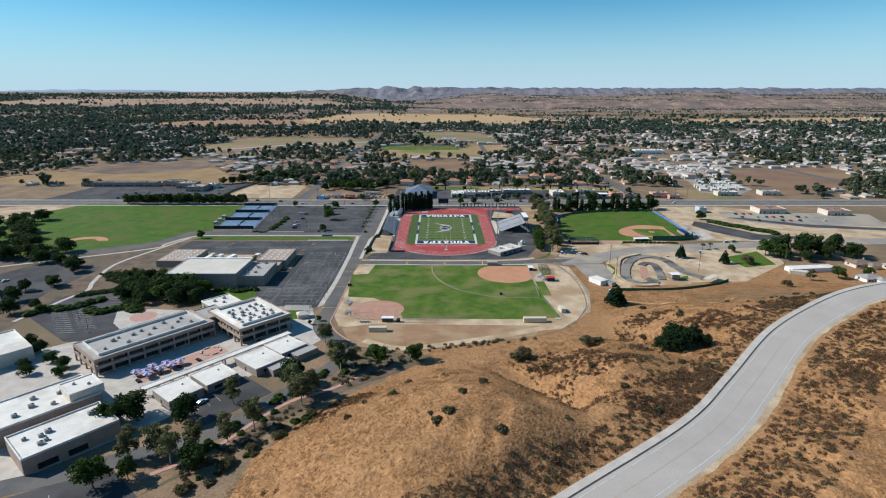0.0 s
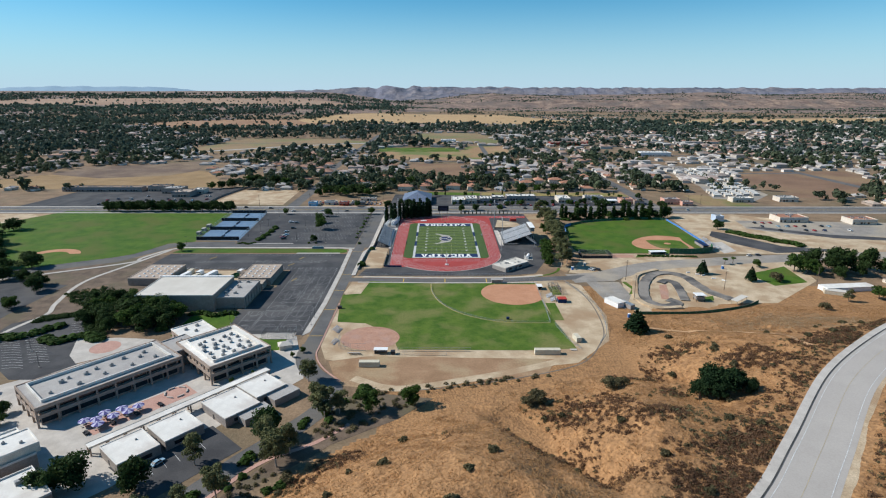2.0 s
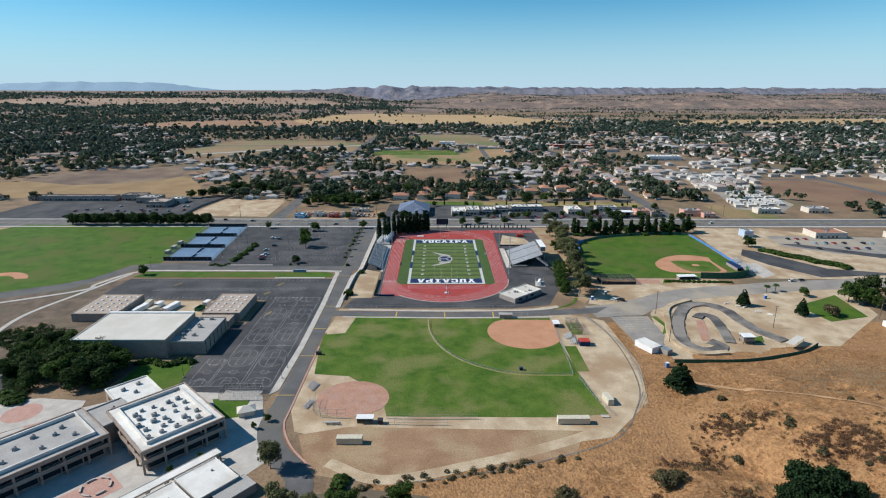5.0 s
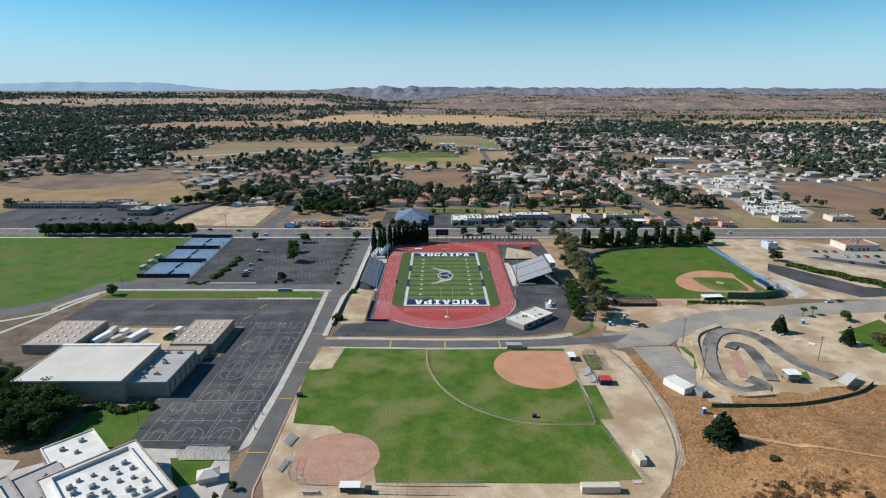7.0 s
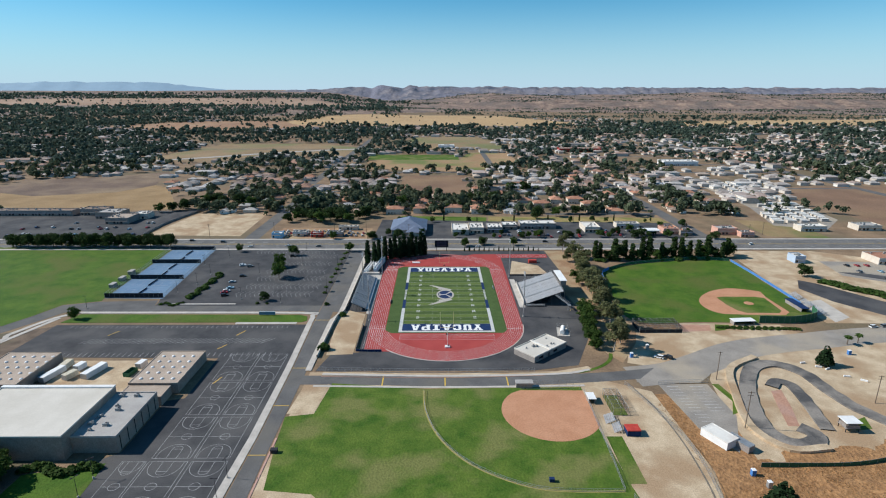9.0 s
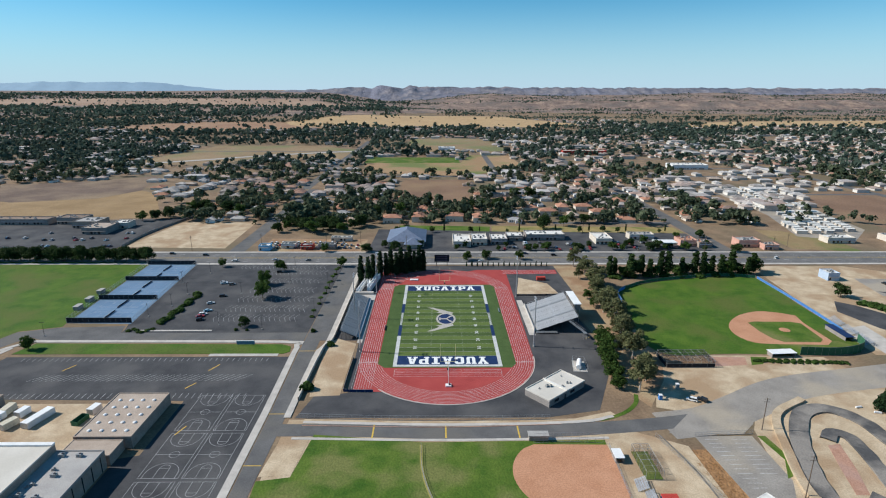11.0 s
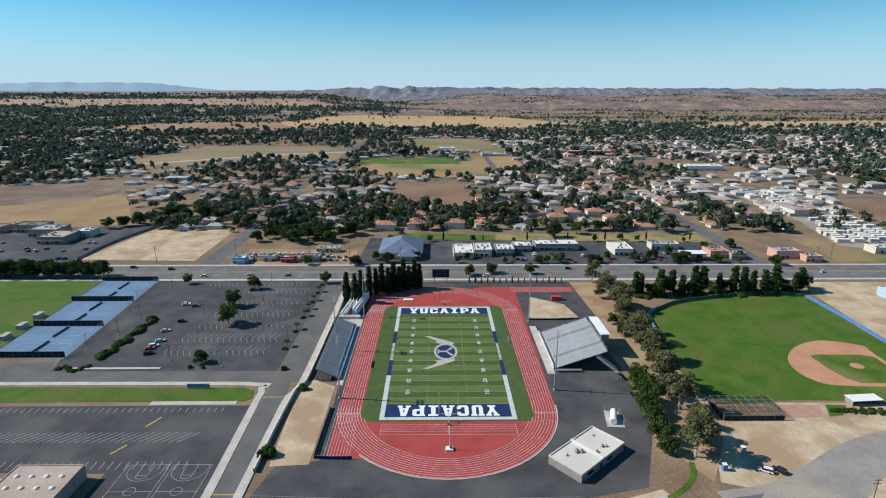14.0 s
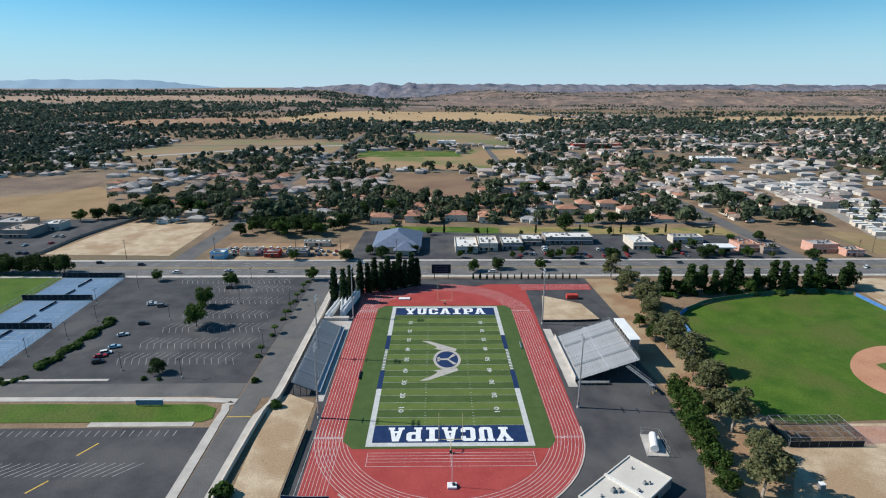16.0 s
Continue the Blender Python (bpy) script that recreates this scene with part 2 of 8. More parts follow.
M_TILE = mat("red_clay_tile_roof", (0.33, 0.16, 0.10), (0.44, 0.235, 0.155), 0.4, 3.0, vary=0.2)
M_SHINGLE = mat("brown_shingle_roof", (0.20, 0.15, 0.115), (0.30, 0.23, 0.18), 0.4, 3.0, vary=0.3)
M_SHINGLEG = mat("grey_shingle_roof", (0.26, 0.255, 0.25), (0.38, 0.37, 0.36), 0.4, 3.0, vary=0.3)
M_BLUFF = mat("eroded_bluff_earth", (0.15, 0.11, 0.095), (0.36, 0.26, 0.19), 0.016, 0.08, third=(0.165, 0.135, 0.115), third_at=0.008, bump=0.8, speck=0.3)
# the blue-grey tones are distance haze painted over dry chaparral
M_MOUNT = mat("hazed_dry_chaparral_mountain", (0.095, 0.11, 0.145), (0.25, 0.225, 0.23), 0.012, 0.05, third=(0.19, 0.19, 0.23), third_at=0.004, bump=0.8)
# pale blue is air haze mixed into the base colour, close to the sky's
M_FARMT = mat("haze_blue_distant_mountain", (0.26, 0.37, 0.46), (0.28, 0.39, 0.48), 0.003, 0.02, bump=0.0, speck=0.03)
M_PURPLE = mat("purple_parasol_cloth", (0.075, 0.065, 0.20), (0.12, 0.11, 0.28), 0.8, 4.0)
M_REDP = mat("red_paint", (0.40, 0.05, 0.04), (0.48, 0.07, 0.05), 0.5, 4.0)
M_BEIGE = mat("beige_painted_steel", (0.52, 0.47, 0.36), (0.60, 0.55, 0.43), 0.4, 3.0)


# ---- mesh helpers ----
def mesh_from(name, verts, faces, material, smooth=False):
    me = bpy.data.meshes.new(name)
    me.from_pydata(verts, [], faces)
    for m in (material if isinstance(material, (list, tuple)) else [material]):
        me.materials.append(m)
    if smooth:
        me.shade_smooth()
    return me


def thing(name, label="", category="", group="", kind="", at=None):
    ob = new(name)
    ob.empty_display_size = 0.5
    if at is not None:
        ob.matrix_world = at
    return tagged(ob, label, category, group, kind)


def part(name, bm, material, parent, label=""):
    """Links a bmesh as one mesh object under a thing or a part."""
    me = bpy.data.meshes.new(name)
    bm.to_mesh(me)
    bm.free()
    me.materials.append(material)
    ob = new(name, me)
    ob.parent = parent
    if label:
        ob["label"] = label
    return ob


def solo(name, bm, material, label, category, group="", kind="", at=None):
    ob = part(name, bm, material, None)
    if at is not None:
        ob.matrix_world = at
    return tagged(ob, label, category, group, kind)


def share(name, me, parent, at=None, label=""):
    """Another object on a mesh that exists."""
    ob = new(name, me)
    ob.parent = parent
    if at is not None:
        ob.matrix_basis = at
    if label:
        ob["label"] = label
    return ob


def add_box(bm, x0, x1, y0, y1, z0, z1, bevel=0.0):
    vs = [bm.verts.new(p) for p in ((x0, y0, z0), (x1, y0, z0), (x1, y1, z0), (x0, y1, z0), (x0, y0, z1), (x1, y0, z1), (x1, y1, z1), (x0, y1, z1))]
    fs = [bm.faces.new([vs[i] for i in f]) for f in ((3, 2, 1, 0), (4, 5, 6, 7), (0, 1, 5, 4), (1, 2, 6, 5), (2, 3, 7, 6), (3, 0, 4, 7))]
    if bevel:
        bmesh.ops.bevel(bm, geom=list({e for f in fs for e in f.edges}), offset=bevel, segments=1, affect="EDGES")
    return vs


def box(x0, x1, y0, y1, z0, z1, bevel=0.0):
    bm = bmesh.new()
    add_box(bm, x0, x1, y0, y1, z0, z1, bevel)
    return bm


def add_prism(bm, pts, z0, z1):
    """pts run anticlockwise seen from above."""
    area = sum(a[0] * b[1] - b[0] * a[1] for a, b in zip(pts, list(pts[1:]) + [pts[0]]))
    if area < 0:
        pts = list(reversed(pts))
    lo = [bm.verts.new((p[0], p[1], z0)) for p in pts]
    hi = [bm.verts.new((p[0], p[1], z1)) for p in pts]
    bm.faces.new(hi)
    k = len(pts)
    for i in range(k):
        bm.faces.new((lo[i], lo[(i + 1) % k], hi[(i + 1) % k], hi[i]))


def prism(pts, z0, z1):
    bm = bmesh.new()
    add_prism(bm, pts, z0, z1)
    return bm


def add_tube(bm, a, b, r0, r1=None, sides=8):
    """A tapering round bar from a to b."""
    r1 = r0 if r1 is None else r1
    a, b = Vector(a), Vector(b)
    q = (b - a).to_track_quat("Z", "Y")
    lo = [bm.verts.new(a + q @ Vector((r0 * math.cos(t), r0 * math.sin(t), 0))) for t in (2 * math.pi * i / sides for i in range(sides))]
    hi = [bm.verts.new(b + q @ Vector((r1 * math.cos(t), r1 * math.sin(t), 0))) for t in (2 * math.pi * i / sides for i in range(sides))]
    for i in range(sides):
        bm.faces.new((lo[i], lo[(i + 1) % sides], hi[(i + 1) % sides], hi[i]))
    bm.faces.new(hi)
    bm.faces.new(list(reversed(lo)))


def tube(a, b, r0, r1=None, sides=8):
    bm = bmesh.new()
    add_tube(bm, a, b, r0, r1, sides)
    return bm


def curve_through(pts, step=4.0, closed=False):
    """A smooth line through a few plan points."""
    p = [Vector((*q, 0)[:3]) for q in pts]
    k = len(p)
    out = []
    for i in range(k if closed else k - 1):
        a, b = p[i], p[(i + 1) % k]
        pre = p[(i - 1) % k] if closed or i else a * 2 - b
        post = p[(i + 2) % k] if closed or i + 2 < k else b * 2 - a
        n = max(1, int((b - a).length / step))
        for j in range(n):
            t = j / n
            out.append(0.5 * ((2 * a) + (b - pre) * t + (2 * pre - 5 * a + 4 * b - post) * t * t + (3 * a - pre - 3 * b + post) * t ** 3))
    if not closed:
        out.append(p[-1])
    return out


def offset_line(line, d, closed=False):
    """The line moved d metres to its left."""
    out = []
    k = len(line)
    for i in range(k):
        a = line[(i - 1) % k] if closed or i else line[i]
        b = line[(i + 1) % k] if closed or i + 1 < k else line[i]
        w = (b - a).normalized()
        out.append(line[i] + Vector((-w.y, w.x, 0)) * d)
    return out


def ribbon(line, left, right, z, closed=False, thick=0.0, height=None):
    """A strip along a line, from left to right metres beside it. height: a function of x, y added to z."""
    bm = bmesh.new()
    L, R = offset_line(line, left, closed), offset_line(line, right, closed)
    g = height or (lambda x, y: 0.0)
    lv = [bm.verts.new((p.x, p.y, z + g(p.x, p.y))) for p in L]
    rv = [bm.verts.new((p.x, p.y, z + g(p.x, p.y))) for p in R]
    k = len(line)
    n = k if closed else k - 1
    for i in range(n):
        bm.faces.new((rv[i], rv[(i + 1) % k], lv[(i + 1) % k], lv[i]))
    if thick:
        lo = [bm.verts.new(v.co - Vector((0, 0, thick))) for v in lv]
        ro = [bm.verts.new(v.co - Vector((0, 0, thick))) for v in rv]
        for i in range(n):
            j = (i + 1) % k
            bm.faces.new((lv[i], lv[j], lo[j], lo[i]))
            bm.faces.new((rv[j], rv[i], ro[i], ro[j]))
    return bm


def arc(cx, cy, r, a0, a1, n=24, ry=None):
    ry = r if ry is None else ry
    return [(cx + r * math.cos(radians(a0 + (a1 - a0) * i / n)), cy + ry * math.sin(radians(a0 + (a1 - a0) * i / n))) for i in range(n + 1)]


def sheet(name, pts, z, material, label, category="ground", thick=None, kind="structure"):
    """A flat piece of ground cover with its edge going down."""
    return solo(name, prism(pts, z - (thick or z + 0.02), z), material, label, category, kind=kind)


def rect(x0, x1, y0, y1):
    return [(x0, y0), (x1, y0), (x1, y1), (x0, y1)]


def inside(p, poly):
    x, y = p
    hit = False
    for (x0, y0), (x1, y1) in zip(poly, list(poly[1:]) + [poly[0]]):
        if (y0 > y) != (y1 > y) and x < (x1 - x0) * (y - y0) / (y1 - y0) + x0:
            hit = not hit
    return hit


# ---- terrain ----
HILL_ROAD = [(-60, -440), (-10, -404), (28, -376), (73, -343), (101, -315), (141, -273), (182, -241), (213, -222), (245, -210), (300, -196), (380, -185), (520, -175)]
ROAD_LINE = curve_through(HILL_ROAD, 6.0)
ROAD_XY = np.array([(p.x, p.y) for p in ROAD_LINE])
ROAD_Z = 21.0


def beside_road(x, y):
    """Metres to the left of the hill road's north-west edge; negative on the road and beyond."""
    d = ROAD_XY - (x, y)
    i = int(np.argmin((d ** 2).sum(1)))
    i = min(max(i, 1), len(ROAD_XY) - 2)
    w = ROAD_XY[i + 1] - ROAD_XY[i - 1]
    w = w / np.hypot(*w)
    v = np.array((x, y)) - ROAD_XY[i]
    return w[0] * v[1] - w[1] * v[0]


def bell(x, y, cx, cy, sx, sy):
    return math.exp(-0.5 * (((x - cx) / sx) ** 2 + ((y - cy) / sy) ** 2))


def near_height(x, y):
    if y > -120 or y < -900 or x > 700:
        return 0.0
    s = beside_road(x, y)
    if s > 128:
        return 0.0
    wob = noise.noise(Vector((x * 0.035, y * 0.035, 3.1))) * 2.6 + noise.noise(Vector((x * 0.09, y * 0.09, 7.7))) * 1.3 + noise.noise(Vector((x * 0.2, y * 0.2, 1.7))) * 0.5
    wob -= 2.4 * (0.5 - abs(noise.noise(Vector((x * 0.045 + 0.4 * wob, y * 0.03, 5.5)))) * 1.6)
    if s >= 0:
        u = max(0.0, 1 - s / 108)
        base = ROAD_Z * u * u * (3 - 2 * u)
        knoll = 16.0 * bell(x, y, -5, -332, 31, 36) + 5.0 * bell(x, y, 64, -296, 14, 18) - 5.5 * bell(x, y, 40, -302, 13, 26) - 4.5 * bell(x, y, 104, -276, 22, 18)
        knoll -= sum(8.0 * bell(x, y, 22 + 5.5 * k, -276 - 11 * k, 5.0, 7) for k in range(5)) + sum(3.5 * bell(x, y, 76 + 7 * k, -232 - 7 * k, 3.5, 5) for k in range(5))
        fade = min(1.0, max(0.0, (s - 2) / 14)) * min(1.0, max(0.0, (112 - s) / 30))
        z = base + max(-base, knoll + wob) * fade
        if x < -45:
            z *= max(0.0, 1 - (-45 - x) / 32)
        if y > -236:
            edge = max(0.0, min(1.0, (-y - 150) / 86)) if x > 110 else max(0.0, min(1.0, (x - 84) / 26)) * max(0.0, min(1.0, (-y - 150) / 86))
            z *= edge if x > 84 else 0.0
        elif x < 110 and y > -262:
            z *= max((-236 - y) / 26, max(0.0, min(1.0, (x - 84) / 26)))
        return max(0.0, z)
    w = -s - 17.5
    if w <= 0:
        return ROAD_Z
    rise = 13.0 * (1 - math.exp(-w / 45))
    return ROAD_Z + rise + wob * min(1.0, w / 12)


GX0, GY0, GSTEP = -100.0, -402.0, 2.5
SLOPE = []


def slope_at(x, y):
    """Height and distance from the hill road, from a fine grid laid over the slope."""
    if not SLOPE:
        for j in range(113):
            SLOPE.append([(near_height(GX0 + GSTEP * i, GY0 + GSTEP * j), beside_road(GX0 + GSTEP * i, GY0 + GSTEP * j)) for i in range(149)])
    u, v = (x - GX0) / GSTEP, (y - GY0) / GSTEP
    i, j = int(u), int(v)
    u, v = u - i, v - j
    a, b, c, d = SLOPE[j][i], SLOPE[j][i + 1], SLOPE[j + 1][i], SLOPE[j + 1][i + 1]
    return tuple((a[k] * (1 - u) + b[k] * u) * (1 - v) + (c[k] * (1 - u) + d[k] * u) * v for k in (0, 1))


def smooth01(a, b, x):
    t = min(1.0, max(0.0, (x - a) / (b - a)))
    return t * t * (3 - 2 * t)


def far_height(x, y):
    if y < 2000:
        return 0.0
    z = 0.0
    n1 = noise.fractal(Vector((x * 0.0016, y * 0.0016, 1.0)), 1.0, 2.0, 5)
    t = min(1.0, max(0.0, (y - 2350 - 260 * math.sin(x * 0.0011 + 1)) / 420))
    z += t * t * (3 - 2 * t) * (14 + 10 * n1) * smooth01(-900, -100, x)
    z += 106 * max(0.0, (y - 2000) / 2500) ** 1.2 * (1 - smooth01(-1000, 0, x))
    t = min(1.0, max(0.0, (y - 3400) / 90))
    z += t * t * (3 - 2 * t) * (38 + 8 * n1 + 10 * smooth01(1200, 2200, x) + 42 * smooth01(3500, 4350, y)) * smooth01(-500, 400, x)
    return max(0.0, z)


def height(x, y):
    return near_height(x, y) + far_height(x, y)


def axis(edges):
    out = []
    for a, b, step in edges:
        n = max(1, round((b - a) / step))
        out += [a + (b - a) * i / n for i in range(n)]
    return out + [edges[-1][1]]


def build_ground():
    xs = axis([(-4800, -2400, 120), (-2400, -600, 90), (-600, -110, 35), (-110, -60, 5.0), (-60, 200, 2.2), (200, 330, 5.0), (330, 700, 20), (700, 2400, 85), (2400, 4800, 120)])
    ys = axis([(-1500, -560, 60), (-560, -440, 12), (-440, -390, 6.0), (-390, -190, 2.2), (-190, -120, 5.0), (-120, 2000, 130), (2000, 4600, 40), (4600, 4900, 60)])
    verts = [(x, y, height(x, y)) for y in ys for x in xs]
    k = len(xs)
    faces, which = [], []
    for j in range(len(ys) - 1):
        for i in range(k - 1):
            faces.append((j * k + i, j * k + i + 1, (j + 1) * k + i + 1, (j + 1) * k + i))
            cx, cy = (xs[i] + xs[i + 1]) / 2, (ys[j] + ys[j + 1]) / 2
            z = verts[j * k + i][2]
            which.append(2 if cy > 2300 and z > 8 else 1 if cy < -106 and (cx > 66 or (cy < -224 and cx > 20) or (cy < -240 and cx > -30) or 0.3 < z < 60) else 0)
    me = mesh_from("ground", verts, faces, [M_GROUND, M_HILL, M_BLUFF], smooth=True)
    me.polygons.foreach_set("material_index", which)
    tagged(new("ground", me), "dry golden grass hill and brown valley soil reaching the horizon", "ground", kind="structure")


build_ground()


def ridge(name, y, x0, x1, base, top, seed, material, label, rough=1.0, step=24, deep=420):
    """A range of hills with a broken crest and gullied slopes."""
    n = int((x1 - x0) / step)
    rows = 13
    verts = []
    for r in range(rows):
        t = r / (rows - 1)
        for i in range(n + 1):
            x = x0 + (x1 - x0) * i / n
            floor_z = base * smooth01(-700, 200, x) if name != "backdrop_mountains" else -5.0
            crest = base + (top(x) - base) * (1 + 0.24 * rough * noise.fractal(Vector((x * 0.0075, seed, 0)), 0.8, 2.0, 6))
            cut = 1.2 * abs(noise.noise(Vector((x * 0.011, t * 0.8, seed)))) + 0.8 * abs(noise.noise(Vector((x * 0.026, t * 1.6, seed + 3)))) - 0.45
            z = floor_z + (crest - floor_z) * min(1.0, max(0.0, t + 0.42 * rough * cut * math.sin(math.pi * t)))
            verts.append((x, y - deep * (1 - t) + 0.3 * deep * cut * (1 - t), z if r else -60.0))
    faces = [(r * (n + 1) + i, r * (n + 1) + i + 1, (r + 1) * (n + 1) + i + 1, (r + 1) * (n + 1) + i) for r in range(rows - 1) for i in range(n)]
    tagged(new(name, mesh_from(name, verts, faces, material, smooth=True)), label, "mountains", kind="structure")


ridge("backdrop_hills", 4650, -2300, 4500, 60, lambda x: 92 + 66 * smooth01(-2100, -350, x) - 4 * smooth01(-200, 900, x), 3.0, M_MOUNT, "dry gullied chaparral hills closing the valley, blue haze in their colour", 0.8)
ridge("valley_bluffs", 3420, -500, 3900, 8, lambda x: 20 + 36 * smooth01(-400, 500, x) + 12 * smooth01(1200, 2200, x), 6.0, M_BLUFF, "eroded brown bluffs below the plateau", 0.7, 20, 260)
ridge("backdrop_mountains", 4850, -4300, -900, 60, lambda x: 192 - 90 * smooth01(-2700, -1500, x) - 30 * smooth01(-3500, -4300, x), 9.0, M_FARMT, "distant mountain range with pale blue haze in its colour", 0.3, 60)

# ---- ground cover ----
# sports complex
sheet("dirt_apron", [(-64, -100), (-66, -205), (-60, -222), (-30, -232), (20, -234), (60, -226), (82, -202), (90, -170), (88, -118), (62, -104)], 0.03, M_BARE, "pale sandy dirt round the softball fields")
sheet("weedy_dirt_slope", [(-58, -224), (-40, -219), (20, -221), (50, -222), (44, -236), (20, -242), (-30, -250), (-50, -246)], 0.045, M_BROWN, "brown weedy dirt below the softball fields")
sheet("softball_lawn", [(-52, -110), (-10, -115), (58, -114), (57, -143), (59, -177), (63, -211), (38, -213), (-26, -212), (-30, -195), (-46, -180), (-62, -178), (-65, -153), (-66, -136), (-55, -134)], 0.07, M_LAWN, "patchy green softball outfield lawn", "lawn")
sheet("infield_dirt", arc(-41.3, -198.5, 15.2, 0, 360, 32, ry=14.0)[:-1], 0.09, M_CLAY2, "pinkish raked dirt softball infield", "infield")
sheet("infield_clay", arc(41, -133, 20, 135, 330, 30) + [(58, -117), (31, -116.5)], 0.09, M_CLAY, "smooth orange clay softball infield", "infield")
sheet("dirt_patch", [(-64, -113), (-53, -111), (-55, -133), (-66, -134)], 0.08, M_BARE, "bare sandy patch beside the lawn")
sheet("stadium_asphalt", [(-62, -99), (-58, -83), (-44, -80), (-46, -28), (-62, -28), (-60, 100), (82, 100), (84, 38), (76, 20), (78, -30), (74, -66), (62, -94), (40, -99)], 0.04, M_ASPH, "dark asphalt apron round the stadium", "asphalt")
sheet("dirt_strip", [(-60, -83), (-47, -82), (-47, -32), (-57, -26), (-62, -30)], 0.07, M_BARE, "bare dirt strip beside the stadium wall")
sheet("tree_belt_soil", [(76, 20), (84, 38), (82, 98), (104, 98), (108, -42), (98, -70), (84, -92), (74, -70), (80, -30)], 0.05, M_BROWN, "brown leaf-strewn soil under the tree row")
solo("verge_lawn", ribbon(curve_through([(60, -101), (67, -98.5), (74, -94), (79, -88), (81, -82)], 2), 0.9, -0.9, 0.075), M_LAWN, "thin green verge at the road bend", "lawn", kind="structure")
sheet("dirt_yard", [(86, -92), (96, -66), (108, -46), (150, -46), (186, -48), (190, -60), (150, -69), (126, -84), (104, -98)], 0.045, M_BARE, "sandy dirt yard beside the baseball field")
sheet("shot_put_sector", [(46, 37), (52, 72), (70, 60), (74, 40)], 0.09, M_BARE, "tan sand throwing sector", "sector")
sheet("baseball_lawn", curve_through([(106, -41), (108, 10), (114, 44), (142, 62), (194, 74), (219, 70), (218, 20), (213, -38), (183, -45), (145, -44)], 6, True), 0.07, M_LAWN2, "even green baseball outfield lawn", "lawn")
# baseball infield: foul lines run along x = 204 and y = -30
sheet("baseball_infield_dirt", curve_through([(205, 4), (197, 8.5), (186, 10.5), (171, 4), (159, -9), (156, -22), (161, -31.5), (173, -33.5)], 3) + [(198, -34.5), (203, -30), (203, -6)], 0.09, M_CLAY, "orange clay baseball infield", "infield")
sheet("infield_grass", [(177, -31), (196, -31.5), (199.5, -28), (201, -7), (196, -5), (176, -4.5), (171.5, -6), (171.5, -18), (173.5, -27)], 0.11, M_LAWN, "green grass baseball infield square", "lawn")
sheet("pitchers_mound", arc(186.3, -16.1, 2.8, 0, 360, 16)[:-1], 0.22, M_CLAY, "low clay pitcher's mound", "mound")
sheet("warning_dirt", [(206, -30), (212, -36), (184, -44), (160, -43), (168, -34)], 0.085, M_LAWN, "green foul ground behind the plate", "lawn")

# campus road, running away beside the courts
sheet("campus_road", [(-74, -214), (-66, -210), (-66.5, -160), (-66, -104), (-66.5, -40), (-67, 104), (-75, 104), (-74.5, -44), (-73, -95), (-72.5, -150)], 0.06, M_ASPH2, "grey asphalt campus road", "road")
solo("campus_road_bend", ribbon(curve_through([(-70, -206), (-70, -220), (-64, -234), (-52, -248), (-52, -262), (-62, -280), (-74, -297), (-88, -318), (-112, -332), (-150, -350), (-260, -392)]), 4.5, -4.5, 0.065), M_ASPH2, "grey asphalt road bending below the campus", "road", kind="structure")
solo("red_kerb", ribbon(curve_through([(-65.5, -150), (-65.5, -205), (-65, -218), (-59, -231), (-49, -243)], 3), 0.35, -0.35, 0.2, thick=0.2), M_PINKC, "faded red painted concrete kerb", "kerb", kind="structure")
sheet("campus_sidewalk", [(-77.5, -196), (-74.2, -192), (-73.0, -150), (-73.5, -95), (-75, -46), (-78, -46), (-76.5, -95), (-76, -150)], 0.18, M_CONC, "pale concrete sidewalk beside the campus road", "sidewalk")
sheet("basketball_asphalt", [(-118, -193), (-77.5, -195), (-76, -150), (-77, -46), (-216, -46), (-218, -84), (-112, -86), (-112, -122), (-119, -124), (-119, -158), (-124, -162)], 0.05, M_ASPH, "dark worn asphalt play and parking yard", "asphalt")
sheet("parking_asphalt", [(-176, -18), (-75, -18), (-75, 102), (-178, 104)], 0.05, M_ASPH, "large dark asphalt parking lot", "asphalt")
sheet("court_side_asphalt", [(-178, -6), (-175, -18), (-177, 104), (-190, 104)], 0.048, M_ASPH, "dark asphalt between courts and parking", "asphalt")
sheet("stadium_lane", [(-67, -28), (-67, 104), (-61.5, 104), (-62.5, -28)], 0.055, M_ASPH2, "grey asphalt lane along the stadium wall", "road")
sheet("trailer_yard", [(360, 446), (436, 440), (402, 210), (362, 168), (322, 186), (346, 273)], 0.052, M_DUSTY, "pale asphalt of the trailer storage yard", "asphalt")
sheet("parking_drive", [(-345, -104), (-255, -55.5), (-245, -47), (-238, -33), (-232, -17), (-212, -11), (-178, -9), (-176, -18), (-75, -18), (-75, -32), (-84, -27), (-212, -27), (-219, -24), (-224, -29), (-228, -37), (-237, -53), (-246, -67), (-340, -118)], 0.045, M_ASPH2, "grey asphalt drive beside the lawn strip", "asphalt")
sheet("lawn_strip", [(-216, -43), (-212, -31), (-85, -32.5), (-80, -35), (-79, -41), (-82, -43)], 0.16, M_LAWN2, "bright green lawn strip", "lawn")
solo("lawn_sidewalk", ribbon(curve_through([(-335, -124), (-241, -73), (-233, -58), (-227, -43), (-221, -33.5), (-214, -29), (-206, -28.5), (-86, -29.5), (-77.5, -33), (-76.6, -40), (-76.6, -45.9)], 3), 1.4, -1.4, 0.19, thick=0.2), M_CONC, "pale concrete walk round the lawn strip", "sidewalk", kind="structure")
